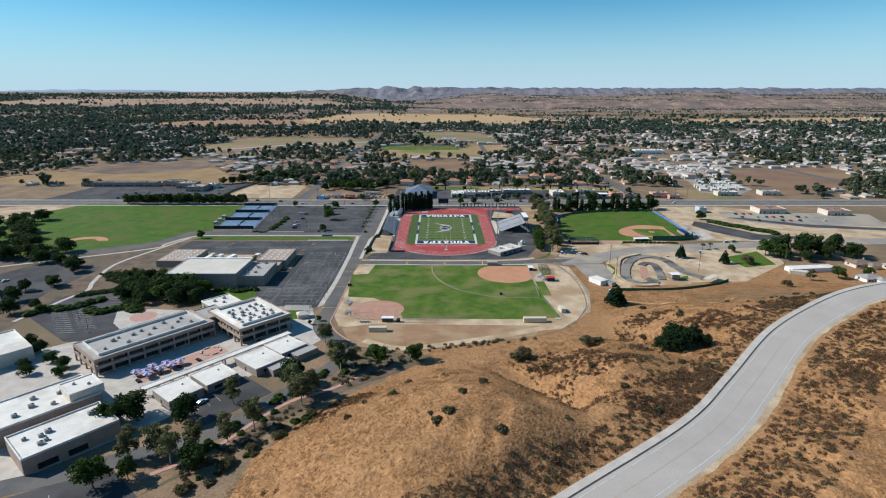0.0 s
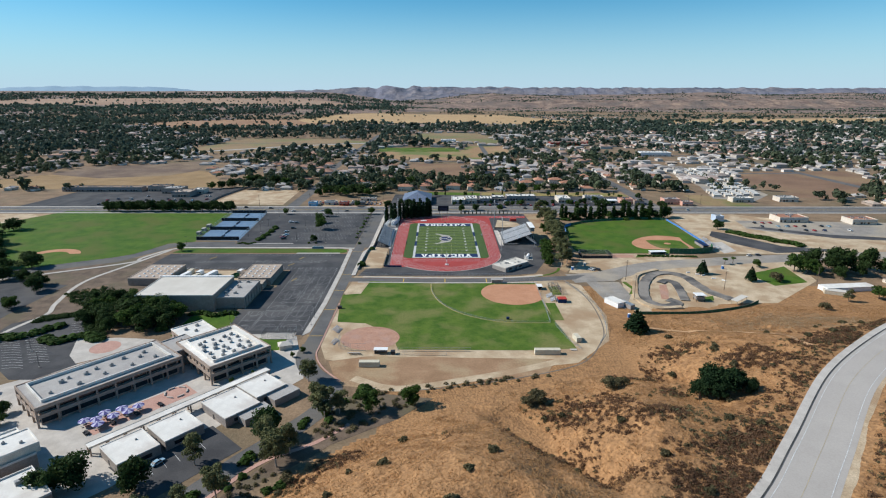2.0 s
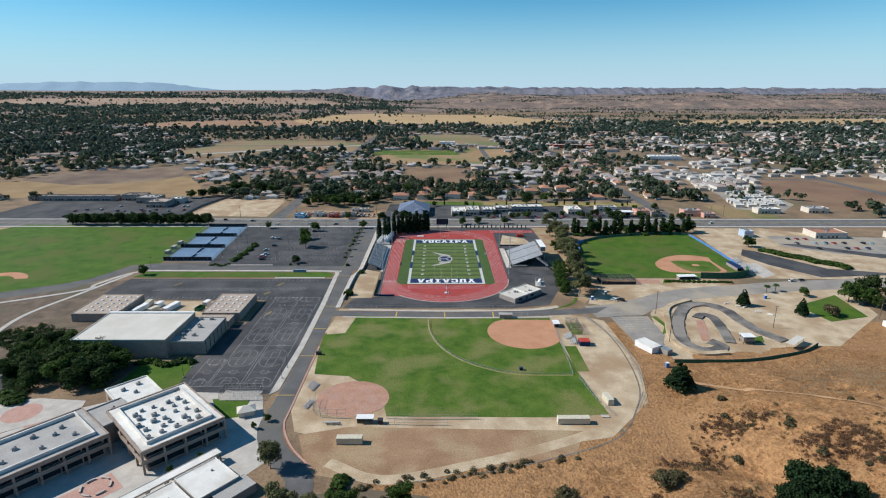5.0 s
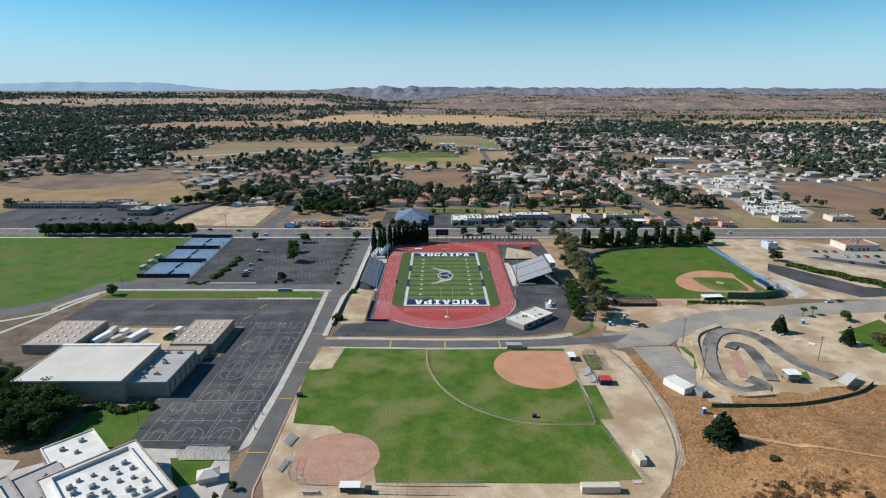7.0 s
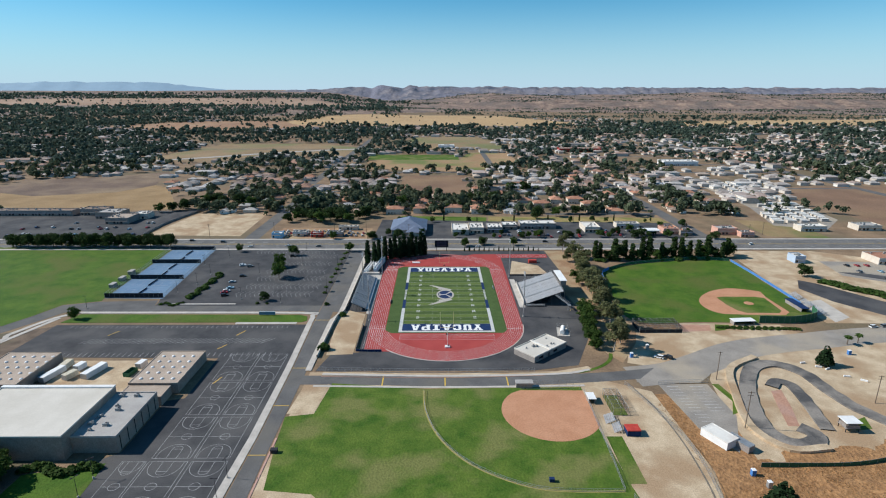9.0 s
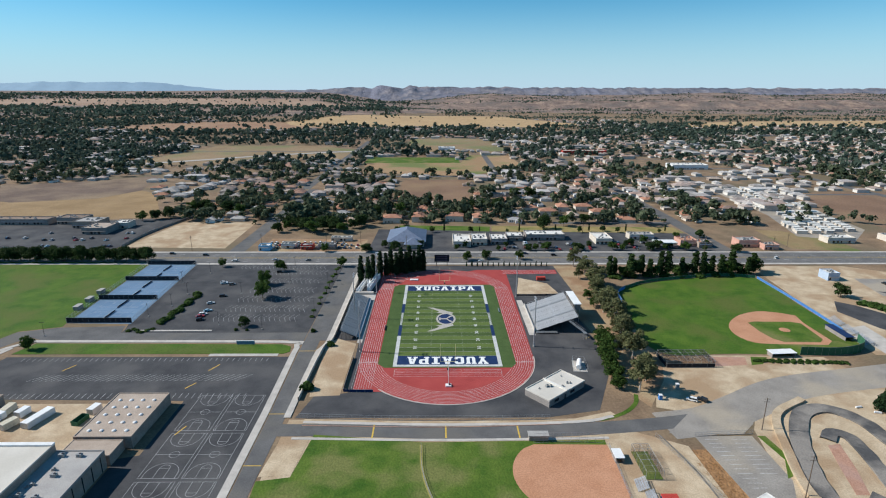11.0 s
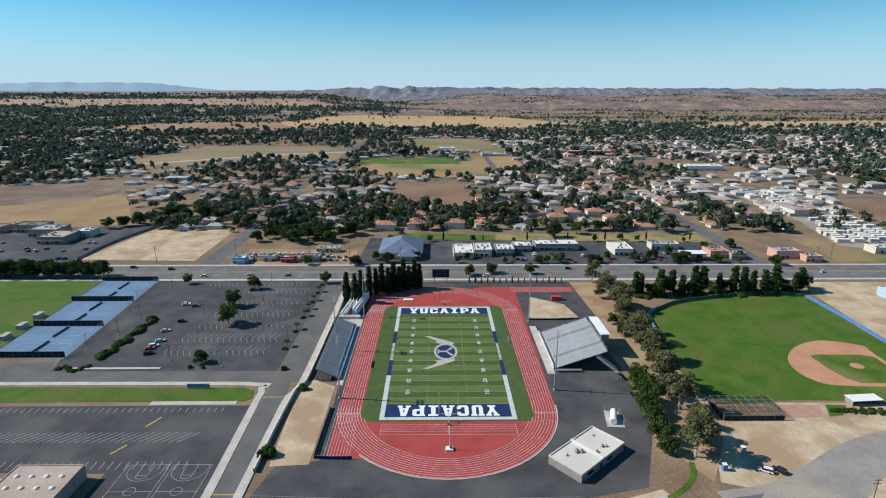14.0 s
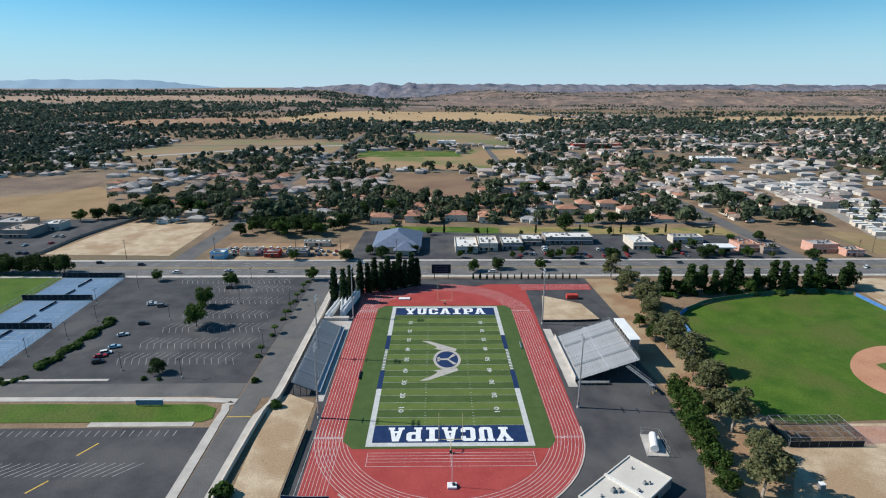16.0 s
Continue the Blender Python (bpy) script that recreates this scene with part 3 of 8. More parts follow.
sheet("walk_slab", [(-118, -45.5), (-84, -45.5), (-84, -43), (-118, -43)], 0.17, M_CONC, "pale concrete slab beside the lawn", "sidewalk")
sheet("drop_off_island", [(-170, -16.2), (-128, -16.2), (-128, -14.6), (-170, -14.6)], 0.2, M_CONC, "long pale concrete traffic island", "kerb")
sheet("left_playing_field", [(-212.5, -10), (-232, -16), (-238, -32), (-245, -46.5), (-255, -55), (-330, -98), (-420, -90), (-440, 30), (-400, 112), (-222, 108), (-213.5, -5)], 0.055, M_LAWN2, "wide green playing field lawn", "lawn")
sheet("left_infield_dirt", arc(-306, -52, 20, 20, 160, 16) + arc(-306, -52, 12, 150, 30, 12), 0.08, M_CLAY, "curved dirt base path on the playing field", "infield")
sheet("tennis_surround", [(-213, -5), (-177, -6), (-186, 103), (-221, 103)], 0.06, M_COURT2, "pale blue tennis court surround", "tennis court")
for k in range(6):
    y0 = -1 + 17.4 * k
    sx = -0.082 * (y0 + 5)
    sheet("tennis_court", [(-208 + sx, y0), (-182 + sx, y0 - 0.6), (-183.2 + sx, y0 + 14), (-209.2 + sx, y0 + 14.6)], 0.08, M_COURT, "blue hard tennis court", "tennis court")

# cross road between the stadium and the softball field, then on to the east
solo("cross_road", ribbon(curve_through([(-72, -107), (-40, -107.5), (-2, -109), (40, -108), (80, -104), (108, -99)], 4), 4.0, -4.0, 0.065), M_ASPH2, "grey asphalt road between the stadium and the softball field", "road", kind="structure")
solo("east_road", ribbon(curve_through([(84, -105), (104, -101), (122, -92), (150, -77.5), (190, -68.5), (250, -59), (420, -44), (700, -30)], 4), 9.0, -9.0, 0.062), M_DUSTY, "wide dusty pale asphalt road running east", "road", kind="structure")
sheet("kerb_dirt", [(-58, -99.6), (-2, -101.4), (50, -100), (66, -95), (68, -98), (50, -103.4), (-2, -104.8), (-58, -103.2)], 0.058, M_BARE, "narrow strip of pale dirt above the road")
sheet("road_junction", [(84, -110), (112, -111), (120, -104), (126, -92), (112, -92), (98, -96)], 0.07, M_DUSTY, "wide dusty asphalt junction", "road")
solo("cross_road_kerb", ribbon(curve_through([(-60, -112.6), (-2, -114), (60, -113)], 4), 0.9, -0.5, 0.16, thick=0.2), M_CONC, "pale concrete kerb and gutter", "kerb", kind="structure")
solo("stadium_kerb", ribbon(curve_through([(-58, -101.5), (-2, -103.6), (50, -102), (66, -98)], 4), 0.5, -1.2, 0.18, thick=0.2), M_CONC, "pale concrete kerb along the stadium apron", "kerb", kind="structure")

solo("cross_road_red_kerb", ribbon(curve_through([(-58, -104.2), (-2, -105.6), (44, -103.8)], 4), 0.15, -0.15, 0.2, thick=0.2), M_CLAY2, "faded red painted kerb edge", "kerb", kind="structure")
solo("drain_channel", ribbon(curve_through([(80, -111), (85, -134), (86, -160), (83, -188), (76, -206), (62, -226), (36, -238), (8, -246), (-18, -251)], 3), 0.32, -0.32, 0.06, False, 0.1, height), mat("stained_drain_concrete", (0.13, 0.11, 0.09), (0.22, 0.19, 0.15), 0.3, 2.0), "narrow stained drain channel at the foot of the hill", "drain", kind="structure")
solo("dirt_track", ribbon(curve_through([(-44, -240), (-24, -249), (8, -241), (36, -231), (58, -220), (72, -204), (78, -186), (80, -160), (78, -134), (74, -114)], 3), 2.4, -2.4, 0.06), M_BARE, "pale sandy service track round the fields", "track", kind="structure")
solo("gutter_seam", ribbon(ROAD_LINE, -1.3, -1.75, 0.235, False, 0, lambda x, y: ROAD_Z), mat("dark_tar_seam", (0.05, 0.05, 0.05), (0.09, 0.085, 0.08), 0.5, 3.0), "dark tar seam along the gutter", "road marking", kind="structure")

# BMX yard
sheet("bmx_dirt", [(118, -108), (128, -92), (150, -80), (210, -70), (262, -66), (250, -110), (200, -150), (150, -166), (108, -166), (112, -136)], 0.04, M_BARE, "tan dirt of the bicycle track yard")
sheet("bmx_parking", [(93, -112), (115, -112), (115, -137), (104, -160), (96, -145)], 0.06, M_DUSTY, "cracked grey parking lot", "asphalt")


def bmx_track():
    outer = curve_through([(174, -145), (170, -137), (167, -131), (165, -118), (164, -103), (156, -94), (144, -97), (133, -112), (125, -130), (121.5, -145), (124, -153.5), (130, -156), (136.5, -153.5), (138, -149), (135, -145)], 1.5)
    inner = curve_through([(145, -147), (146.5, -140), (148.5, -132), (151, -120), (151, -112.5), (146.5, -110.5), (142, -115)], 1.5)
    wave = lambda x, y: 0.5 + 0.16 * math.sin(y * 0.7)
    m = mat("dark_track_asphalt", (0.085, 0.082, 0.08), (0.25, 0.225, 0.195), 0.05, 2.0, spread=(0.40, 0.58))
    solo("bmx_track", ribbon(outer, 3.3, -3.3, 0.12, False, 0.9, wave), m, "dark asphalt pump track with humps and berms", "bike track", kind="structure")
    solo("bmx_track", ribbon(inner, 2.6, -2.6, 0.14, False, 0.9, wave), m, "dark asphalt inner straight of the pump track", "bike track", kind="structure")
    solo("bmx_berm", ribbon(curve_through([(150, -87), (132, -99), (122.5, -122), (116.5, -145), (123, -158.5), (138, -158)], 3), 1.6, -1.6, 1.1, thick=1.1), M_BARE, "raised sandy berm round the track", "berm", kind="structure")
    sheet("bmx_infield", [(140, -118), (145, -117), (141, -131), (136, -144), (131.5, -144), (135.5, -131)], 0.1, M_CLAY2, "reddish dirt inside the bicycle track")
    sheet("bmx_lawn", [(117, -112), (120, -112), (122, -128), (118, -134), (114, -136), (119, -126)], 0.1, M_LAWN, "small strip of green lawn", "lawn")
    sheet("bmx_lawn", [(159, -141), (166, -138), (163, -146), (156, -147)], 0.1, M_LAWN, "small patch of green lawn", "lawn")


bmx_track()

# campus paving
sheet("campus_paving", [(-215, -262), (-150, -205), (-124, -190), (-80, -196), (-66, -240), (-112, -310), (-150, -352), (-190, -330)], 0.035, M_CONC, "pale concrete paving between the school buildings", "paving")
sheet("campus_lawn", [(-146, -196), (-119, -194), (-121, -164), (-146, -170)], 0.09, M_LAWN2, "small green campus lawn", "lawn")
sheet("campus_lawn", [(-100, -199), (-84, -199), (-84, -212), (-92, -214)], 0.09, M_LAWN2, "small green campus lawn", "lawn")
sheet("tree_court_soil", [(-236, -196), (-196, -180), (-150, -190), (-143, -160), (-178, -122), (-222, -118), (-240, -150)], 0.06, M_MULCH_SHADE, "mulched planting bed under the campus trees")
sheet("west_grounds_soil", [(-350, -118), (-250, -62), (-216, -48), (-182, -88), (-182, -122), (-225, -118), (-240, -135), (-236, -250), (-340, -330), (-420, -300)], 0.022, M_MULCH_SHADE, "dark mulched soil between the west lots")
# soil at the hill's foot; its dark colour also carries the trees' shade
sheet("foot_soil", [(-47, -256), (-30, -253), (-8, -257), (-22, -272), (-45, -288), (-74, -326), (-100, -352), (-84, -330), (-66, -300), (-52, -282)], 0.055, M_MULCH_SHADE, "soil below the hillside trees, darkened for their shade")
solo("red_walk", ribbon(curve_through([(-104, -344), (-87, -330), (-76, -311), (-66, -297), (-51, -287), (-40, -275)], 3), 0.9, -0.9, 0.12, thick=0.1), M_PINKC, "reddish worn walk below the hill", "sidewalk", kind="structure")
solo("west_walk", ribbon(curve_through([(-221, -36), (-232, -72), (-243, -112), (-236, -150), (-230, -166), (-234, -184), (-240, -216)], 3), 1.3, -1.3, 0.12, thick=0.1), M_CONC, "pale concrete walk past the west lots", "sidewalk", kind="structure")
sheet("plaza_paving", [(-196, -190), (-186, -200), (-172, -198), (-152, -200), (-150, -208), (-176, -226), (-184, -218)], 0.085, M_CONC, "pale concrete plaza beside the school", "paving")
sheet("plaza_circle", arc(-172, -209, 7.0, 0, 360, 24)[:-1], 0.095, M_PINKC, "round pinkish paved plaza", "paving")
sheet("east_lawn", [(211, -95), (228, -88), (247, -78), (242, -113), (216, -120)], 0.07, M_LAWN2, "small bright green lawn beside trees", "lawn")
sheet("staff_parking", [(-238, -208), (-240, -180), (-226, -168), (-208, -170), (-190, -194), (-180, -206), (-175, -227), (-185, -241), (-196, -241)], 0.07, M_ASPH, "asphalt parking lot with diagonal bays", "asphalt")
sheet("west_parking", [(-330, -190), (-300, -108), (-250, -118), (-252, -166), (-250, -200)], 0.05, M_ASPH, "asphalt parking lot beside trees", "asphalt")
sheet("south_parking", [(-118, -300), (-92, -276), (-76, -290), (-96, -316)], 0.06, M_ASPH, "small asphalt parking court", "asphalt")
sheet("lower_parking", [(-230, -400), (-140, -352), (-116, -338), (-100, -352), (-150, -392), (-200, -430)], 0.06, M_ASPH, "asphalt parking lot below the campus", "asphalt")
sheet("courtyard_paving", [(-142, -275), (-116, -245), (-108, -252), (-134, -282)], 0.06, M_PINKC, "pinkish paved school courtyard", "paving")
sheet("service_yard", [(-178, -124), (-139, -124), (-137, -88), (-180, -88)], 0.06, M_BARE, "dusty fenced service yard")

# hill road
zr = lambda x, y: ROAD_Z
solo("hill_road", ribbon(ROAD_LINE, -1.5, -16.0, 0.12, False, 0.4, zr), M_ASPH3, "pale worn asphalt hill road", "road", kind="structure")
solo("hill_road_gutter", ribbon(ROAD_LINE, 1.2, -1.5, 0.22, False, 0.5, zr), M_CONC, "pale concrete gutter along the hill road", "kerb", kind="structure")
solo("hill_road_shoulder", ribbon(ROAD_LINE, -16.0, -18.6, 0.1, False, 0.5, zr), M_BARE, "tan dirt shoulder of the hill road", "shoulder", kind="structure")
solo("edge_line", ribbon(ROAD_LINE, -3.0, -3.2, 0.15, False, 0, zr), M_LINE, "worn white edge line", "road marking", kind="structure")
solo("edge_line", ribbon(ROAD_LINE, -14.2, -14.4, 0.15, False, 0, zr), M_LINE, "worn white edge line", "road marking", kind="structure")
solo("centre_line", ribbon(ROAD_LINE, -8.5, -8.62, 0.15, False, 0, zr), mat("faded_yellow_paint", (0.40, 0.34, 0.22), (0.46, 0.38, 0.23), 0.3, 3.0), "worn yellow centre line", "road marking", kind="structure")
solo("hill_path", ribbon(curve_through([(100, -187), (113, -189), (128, -200), (141, -215), (149, -232), (151, -250)], 2), 1.0, -1.0, 0.28, False, 0, height), M_TRAIL, "sandy foot path over the hill", "path", kind="structure")

# boulevard and streets
sheet("boulevard", rect(-1500, 1500, 106, 134), 0.05, mat("boulevard_asphalt", (0.125, 0.121, 0.117), (0.170, 0.164, 0.156), 0.1, 2.0, bump=0.0), "wide grey asphalt boulevard", "road")
for y0, y1 in ((102.5, 106), (134, 137)):
    sheet("boulevard_sidewalk", rect(-1500, 1500, y0, y1), 0.2, M_CONC, "pale concrete boulevard sidewalk", "sidewalk")
sheet("median_line", rect(-1500, 1500, 119.2, 119.5), 0.07, M_YELLOW, "yellow median line", "road marking")
sheet("median_line", rect(-1500, 1500, 121.5, 121.8), 0.07, M_YELLOW, "yellow median line", "road marking")
for x, y0, y1, w in ((-168, 137, 430, 6.5), (-180, 430, 1150, 6), (233, 134, 900, 7), (560, 134, 1200, 7), (-820, 137, 1500, 7), (90, 560, 1400, 5), (1000, 134, 1600, 7)):
    sheet("side_street", rect(x - w, x + w, y0, y1), 0.045, M_ASPH2, "grey asphalt side street", "road")
for y, x0, x1 in ((285, -160, -70), (238, 110, 226), (372, -160, -70), (300, 50, 226), (395, 60, 560), (545, -160, 560), (640, 160, 1000), (770, 160, 1000), (900, -820, 1000), (1060, 160, 1000), (1240, -820, 1000), (1500, -1500, 1500), (1800, -1500, 1500)):
    sheet("side_street", rect(x0, x1, y - 4.5, y + 4.5), 0.04, M_ASPH2, "grey asphalt side street", "road")
# a freeway across the left distance
solo("far_highway", ribbon(curve_through([(-1500, 620), (-900, 640), (-560, 680), (-330, 830), (-180, 900), (0, 930)], 30), 9, -9, 0.3), M_ASPH3, "pale distant highway", "road", kind="structure")

# open fields of the town
FIELDS = {
    "fenced_dirt_lot": ([(-266, 151), (-181, 147), (-184, 240), (-257, 240)], M_BARE, "pale graded empty dirt lot"),
    "west_brown_field": ([(-600, 380), (-500, 341), (-414, 367), (-391, 422), (-429, 547), (-517, 486), (-600, 470)], mat("grey_brown_fallow", (0.135, 0.095, 0.07), (0.19, 0.135, 0.10), 0.02, 0.5, third=(0.26, 0.19, 0.12), third_at=0.01), "brown fallow field"),
    "west_gold_field": ([(-640, 246), (-660, 300), (-600, 378), (-500, 339), (-414, 365), (-390, 420), (-362, 400), (-305, 292), (-300, 262), (-390, 248)], mat("golden_stubble", (0.25, 0.165, 0.08), (0.33, 0.225, 0.115), 0.03, 0.8), "golden dry stubble field"),
    "middle_brown_field": ([(-54, 510), (40, 510), (34, 340), (-40, 352), (-56, 404)], M_PLOUGH, "reddish brown ploughed field"),
    "school_field": ([(-131, 662), (-112, 584), (44, 552), (146, 662), (138, 832), (60, 832), (38, 709), (-134, 706)], mat("dry_sports_field", (0.30, 0.19, 0.10), (0.38, 0.25, 0.14), 0.02, 0.5, third=(0.16, 0.18, 0.06), third_at=0.01), "dry brown school playing field"),
    "park_lawn": ([(-137, 792), (36, 792), (37, 709), (-137, 706)], M_LAWN, "faded green park lawn"),
    "north_meadow": ([(-560, 700), (-430, 673), (-319, 787), (-192, 737), (-172, 920), (-284, 1030), (-518, 1025)], mat("pale_meadow", (0.24, 0.17, 0.095), (0.31, 0.22, 0.125), 0.012, 0.4, third=(0.18, 0.18, 0.08), third_at=0.006), "pale dry meadow"),
    "east_brown_field": ([(424, 300), (455, 410), (640, 410), (620, 300), (470, 180), (428, 190)], M_PLOUGH, "brown ploughed field by the trailer park"),
    "car_yard": ([(-152, 137), (-64, 137), (-66, 176), (-150, 178)], M_BROWN, "dusty used car yard"),
    "strip_mall_asphalt": ([(-62, 137), (226, 134), (224, 196), (-60, 212)], M_ASPH, "dark asphalt of the shop parking lots"),
    "green_verge": ([(-40, 212), (44, 204), (46, 224), (-42, 228)], M_LAWN, "green grass verge behind the shops"),
    "weedy_verge": ([(46, 204), (224, 198), (222, 220), (48, 226)], mat("yellow_weeds", (0.26, 0.20, 0.08), (0.34, 0.26, 0.11), 0.1, 1.0, third=(0.16, 0.17, 0.05), third_at=0.05), "yellow weedy verge"),
    "corner_lawn": ([(292, 146), (345, 136), (346, 172), (318, 206), (296, 210)], mat("patchy_corner_weeds", (0.24, 0.17, 0.085), (0.31, 0.225, 0.115), 0.05, 1.0, third=(0.13, 0.15, 0.05), third_at=0.025), "patchy dry and green corner lot"),
    "west_shops_asphalt": ([(-470, 137), (-272, 137), (-258, 262), (-330, 250), (-460, 246)], M_ASPH, "asphalt parking of the west shops"),
    "east_dirt": ([(214, -46), (230, 98), (300, 98), (420, 26), (520, -30), (300, -48)], M_BARE, "pale sandy building ground"),
    "east_lots_asphalt": ([(288, 70), (282, 36), (318, 12), (420, 4), (440, 60), (358, 66)], M_DUSTY, "pale asphalt parking lots"),
    "east_drive_asphalt": ([(244, 27), (252, 20), (279, -24), (330, -38), (278, -42), (262, -44), (241, -14), (234, 10)], M_ASPH, "new asphalt drive between dirt banks"),
    "east_upper_lot": ([(284, 44), (292, 36), (340, 2), (420, -14), (420, -4), (344, 14), (300, 42)], M_ASPH, "dark asphalt upper drive with kerbs"),
    "bleacher_pad": ([(222, -14), (235, -10), (233, -38), (220, -45)], M_CONC, "pale concrete pad behind the bleachers"),
    "west_dirt_strip": ([(-433, 27), (-392, 56), (-364, 58), (-338, 98), (-470, 100), (-520, 40)], M_BARE, "pale dirt lot beside the playing field"),
    "far_gold_field": ([(-620, 1830), (-160, 1730), (470, 1760), (560, 1900), (420, 2250), (300, 2560), (-100, 2600), (-460, 2500)], mat("golden_far_field", (0.40, 0.27, 0.14), (0.46, 0.32, 0.17), 0.005, 0.1), "golden dry field at the foot of the hills"),
    "far_red_slope": ([(-1150, 1560), (-700, 1490), (-330, 1600), (-500, 1760), (-640, 2000), (-1000, 1960)], mat("red_dry_slope", (0.28, 0.165, 0.10), (0.35, 0.22, 0.13), 0.006, 0.1), "reddish dry slope beyond the town"),
    "far_upper_field": ([(-62, 1220), (112, 1224), (143, 915), (-44, 912)], mat("pale_meadow", (0, 0, 0), (0, 0, 0)), "pale tan field beside the distant school"),
    "far_left_plain": ([(-3000, 3000), (-1900, 3050), (-800, 3000), (-560, 3300), (-900, 3700), (-2900, 3620)], mat("pinkish_dry_plain", (0.30, 0.20, 0.135), (0.37, 0.26, 0.18), 0.004, 0.1), "pinkish dry open plain in the distance"),
    "far_tan_field": ([(900, 1700), (2100, 1950), (2300, 2250), (1200, 2100)], mat("golden_far_field", (0.1, 0.1, 0.1), (0.1, 0.1, 0.1)), "tan dry field beyond the town"),
}
for i, (key, (pts, m, label)) in enumerate(FIELDS.items()):
    if "far_" in key:
        bm = bmesh.new()
        line = curve_through(pts, 60, True)
        cx, cy = sum(p.x for p in line) / len(line), sum(p.y for p in line) / len(line)
        c = bm.verts.new((cx, cy, height(cx, cy) + 2.5))
        rings = [c]
        prev = None
        for s in (0.25, 0.5, 0.75, 1.0):
            ring = [bm.verts.new((cx + (p.x - cx) * s, cy + (p.y - cy) * s, height(cx + (p.x - cx) * s, cy + (p.y - cy) * s) + (2.5 if s < 1 else 0.2))) for p in line]
            for a in range(len(line)):
                b = (a + 1) % len(line)
                bm.faces.new((c, ring[a], ring[b]) if prev is None else (prev[a], ring[a], ring[b], prev[b]))
            prev = ring
        bmesh.ops.recalc_face_normals(bm, faces=bm.faces)
        solo(key, bm, m, label, "field", kind="structure")
    else:
        sheet(key, pts, 0.030 + 0.001 * i, m, label, "field")

# ---- the stadium ----
def text_mesh(body, size, bold=0.0, flat=True):
    cu = bpy.data.curves.new("lettering", "FONT")
    cu.body, cu.size, cu.align_x, cu.align_y, cu.offset = body, size, "CENTER", "CENTER", bold
    cu.resolution_u = 2
    ob = new("lettering", cu)
    me = bpy.data.meshes.new_from_object(ob.evaluated_get(bpy.context.evaluated_depsgraph_get()))
    bpy.data.objects.remove(ob)
    return me


def word(name, body, width, tall, at, material, parent, bold=0.0, label=""):
    me = text_mesh(body, 1.0, bold)
    me.materials.clear()
    me.materials.append(material)
    xs, ys = [v.co.x for v in me.vertices], [v.co.y for v in me.vertices]
    cx, cy = (min(xs) + max(xs)) / 2, (min(ys) + max(ys)) / 2
    sx, sy = width / (max(xs) - min(xs)), tall / (max(ys) - min(ys))
    for v in me.vertices:
        v.co = ((v.co.x - cx) * sx, (v.co.y - cy) * sy, 0)
    return share(name, me, parent, at, label)


def stadium_line(radius, half, n=28):
    """The loop of a running track: two straights and two half circles."""
    pts = [(radius * math.cos(a), half + radius * math.sin(a)) for a in (math.pi * i / n for i in range(n + 1))]
    pts += [(-radius * math.cos(a), -half - radius * math.sin(a)) for a in (math.pi * i / n for i in range(n + 1))]
    return [Vector((x, y, 0)) for x, y in pts]


def build_track():
    R, H, CX = 42.9, 46.8, -0.5
    track = thing("running_track", "red rubber running track with white lane lines", "running track", kind="structure")
    south = [(CX + R * math.cos(radians(a)), -H + R * math.sin(radians(a))) for a in range(-130, 1, 5)]
    north = [(CX + R * math.cos(radians(a)), H + R * math.sin(radians(a))) for a in range(66, 128, 6)]
    outline = south + [(44.2, 60), (44.4, 80), (81, 80.5), (81.5, 89.6), (24, 89.6)] + north + [(-44.0, 84), (-43.6, 0), (-42, -79), (-26.5, -79.4)]
    part("surface", prism(outline, -0.02, 0.09), M_TRACK, track)
    lane = 1.07
    for k in range(10):
        r = R - 0.5 - lane * k
        part("lane_line", ribbon([p + Vector((CX, 0, 0)) for p in stadium_line(r, H)], 0.06, -0.06, 0.105, True), M_LINE, track)
    for k in range(9):
        x = CX - R + 0.5 + lane * k
        part("lane_line", box(x - 0.05, x + 0.05, -78.6, -H, 0.088, 0.106), M_LINE, track)
        part("lane_line", box(x - 0.05, x + 0.05, H, 83, 0.088, 0.106), M_LINE, track)
        part("lane_line", box(42, 80.5, 81.2 + 0.98 * k, 81.28 + 0.98 * k, 0.088, 0.106), M_LINE, track)
    for y in (-52.5, -52.0, 51, 51.6):
        for x in (CX - R + 0.5, CX + R - 9.6):
            part("cross_line", box(x, x + 9.1, y, y + 0.15, 0.088, 0.108), M_LINE, track)
    rnd = random.Random(3)
    bm = bmesh.new()
    for _ in range(70):
        x, y = CX + R - 9.6 + lane * rnd.randrange(8), rnd.uniform(-60, 62)
        add_box(bm, x + 0.15, x + 0.85, y, y + 0.14, 0.088, 0.107)
    tagged(part("hurdle_marking", bm, M_LINE, track), kind="stuff")
    for x in (-25, 0, 25):
        part("runway_line", box(x - 0.06, x + 0.06, -66, -59.5, 0.088, 0.106), M_LINE, track)
    for y in (-59.8, -61.2, -62.6, -64.0, -66.0):
        part("runway_line", box(-25, 25, y, y + 0.1, 0.088, 0.106), M_LINE, track)
    kerb = solo("track_kerb", ribbon([p + Vector((CX, 0, 0)) for p in stadium_line(R + 0.15, H)][36:], 0.2, -0.25, 0.2, False, 0.2), M_CONC, "pale concrete kerb round the track", "kerb", kind="structure")
    return track


build_track()


M_BORDER = mat("white_turf_border", (0.46, 0.46, 0.44), (0.55, 0.55, 0.53), 0.4, 4.0)


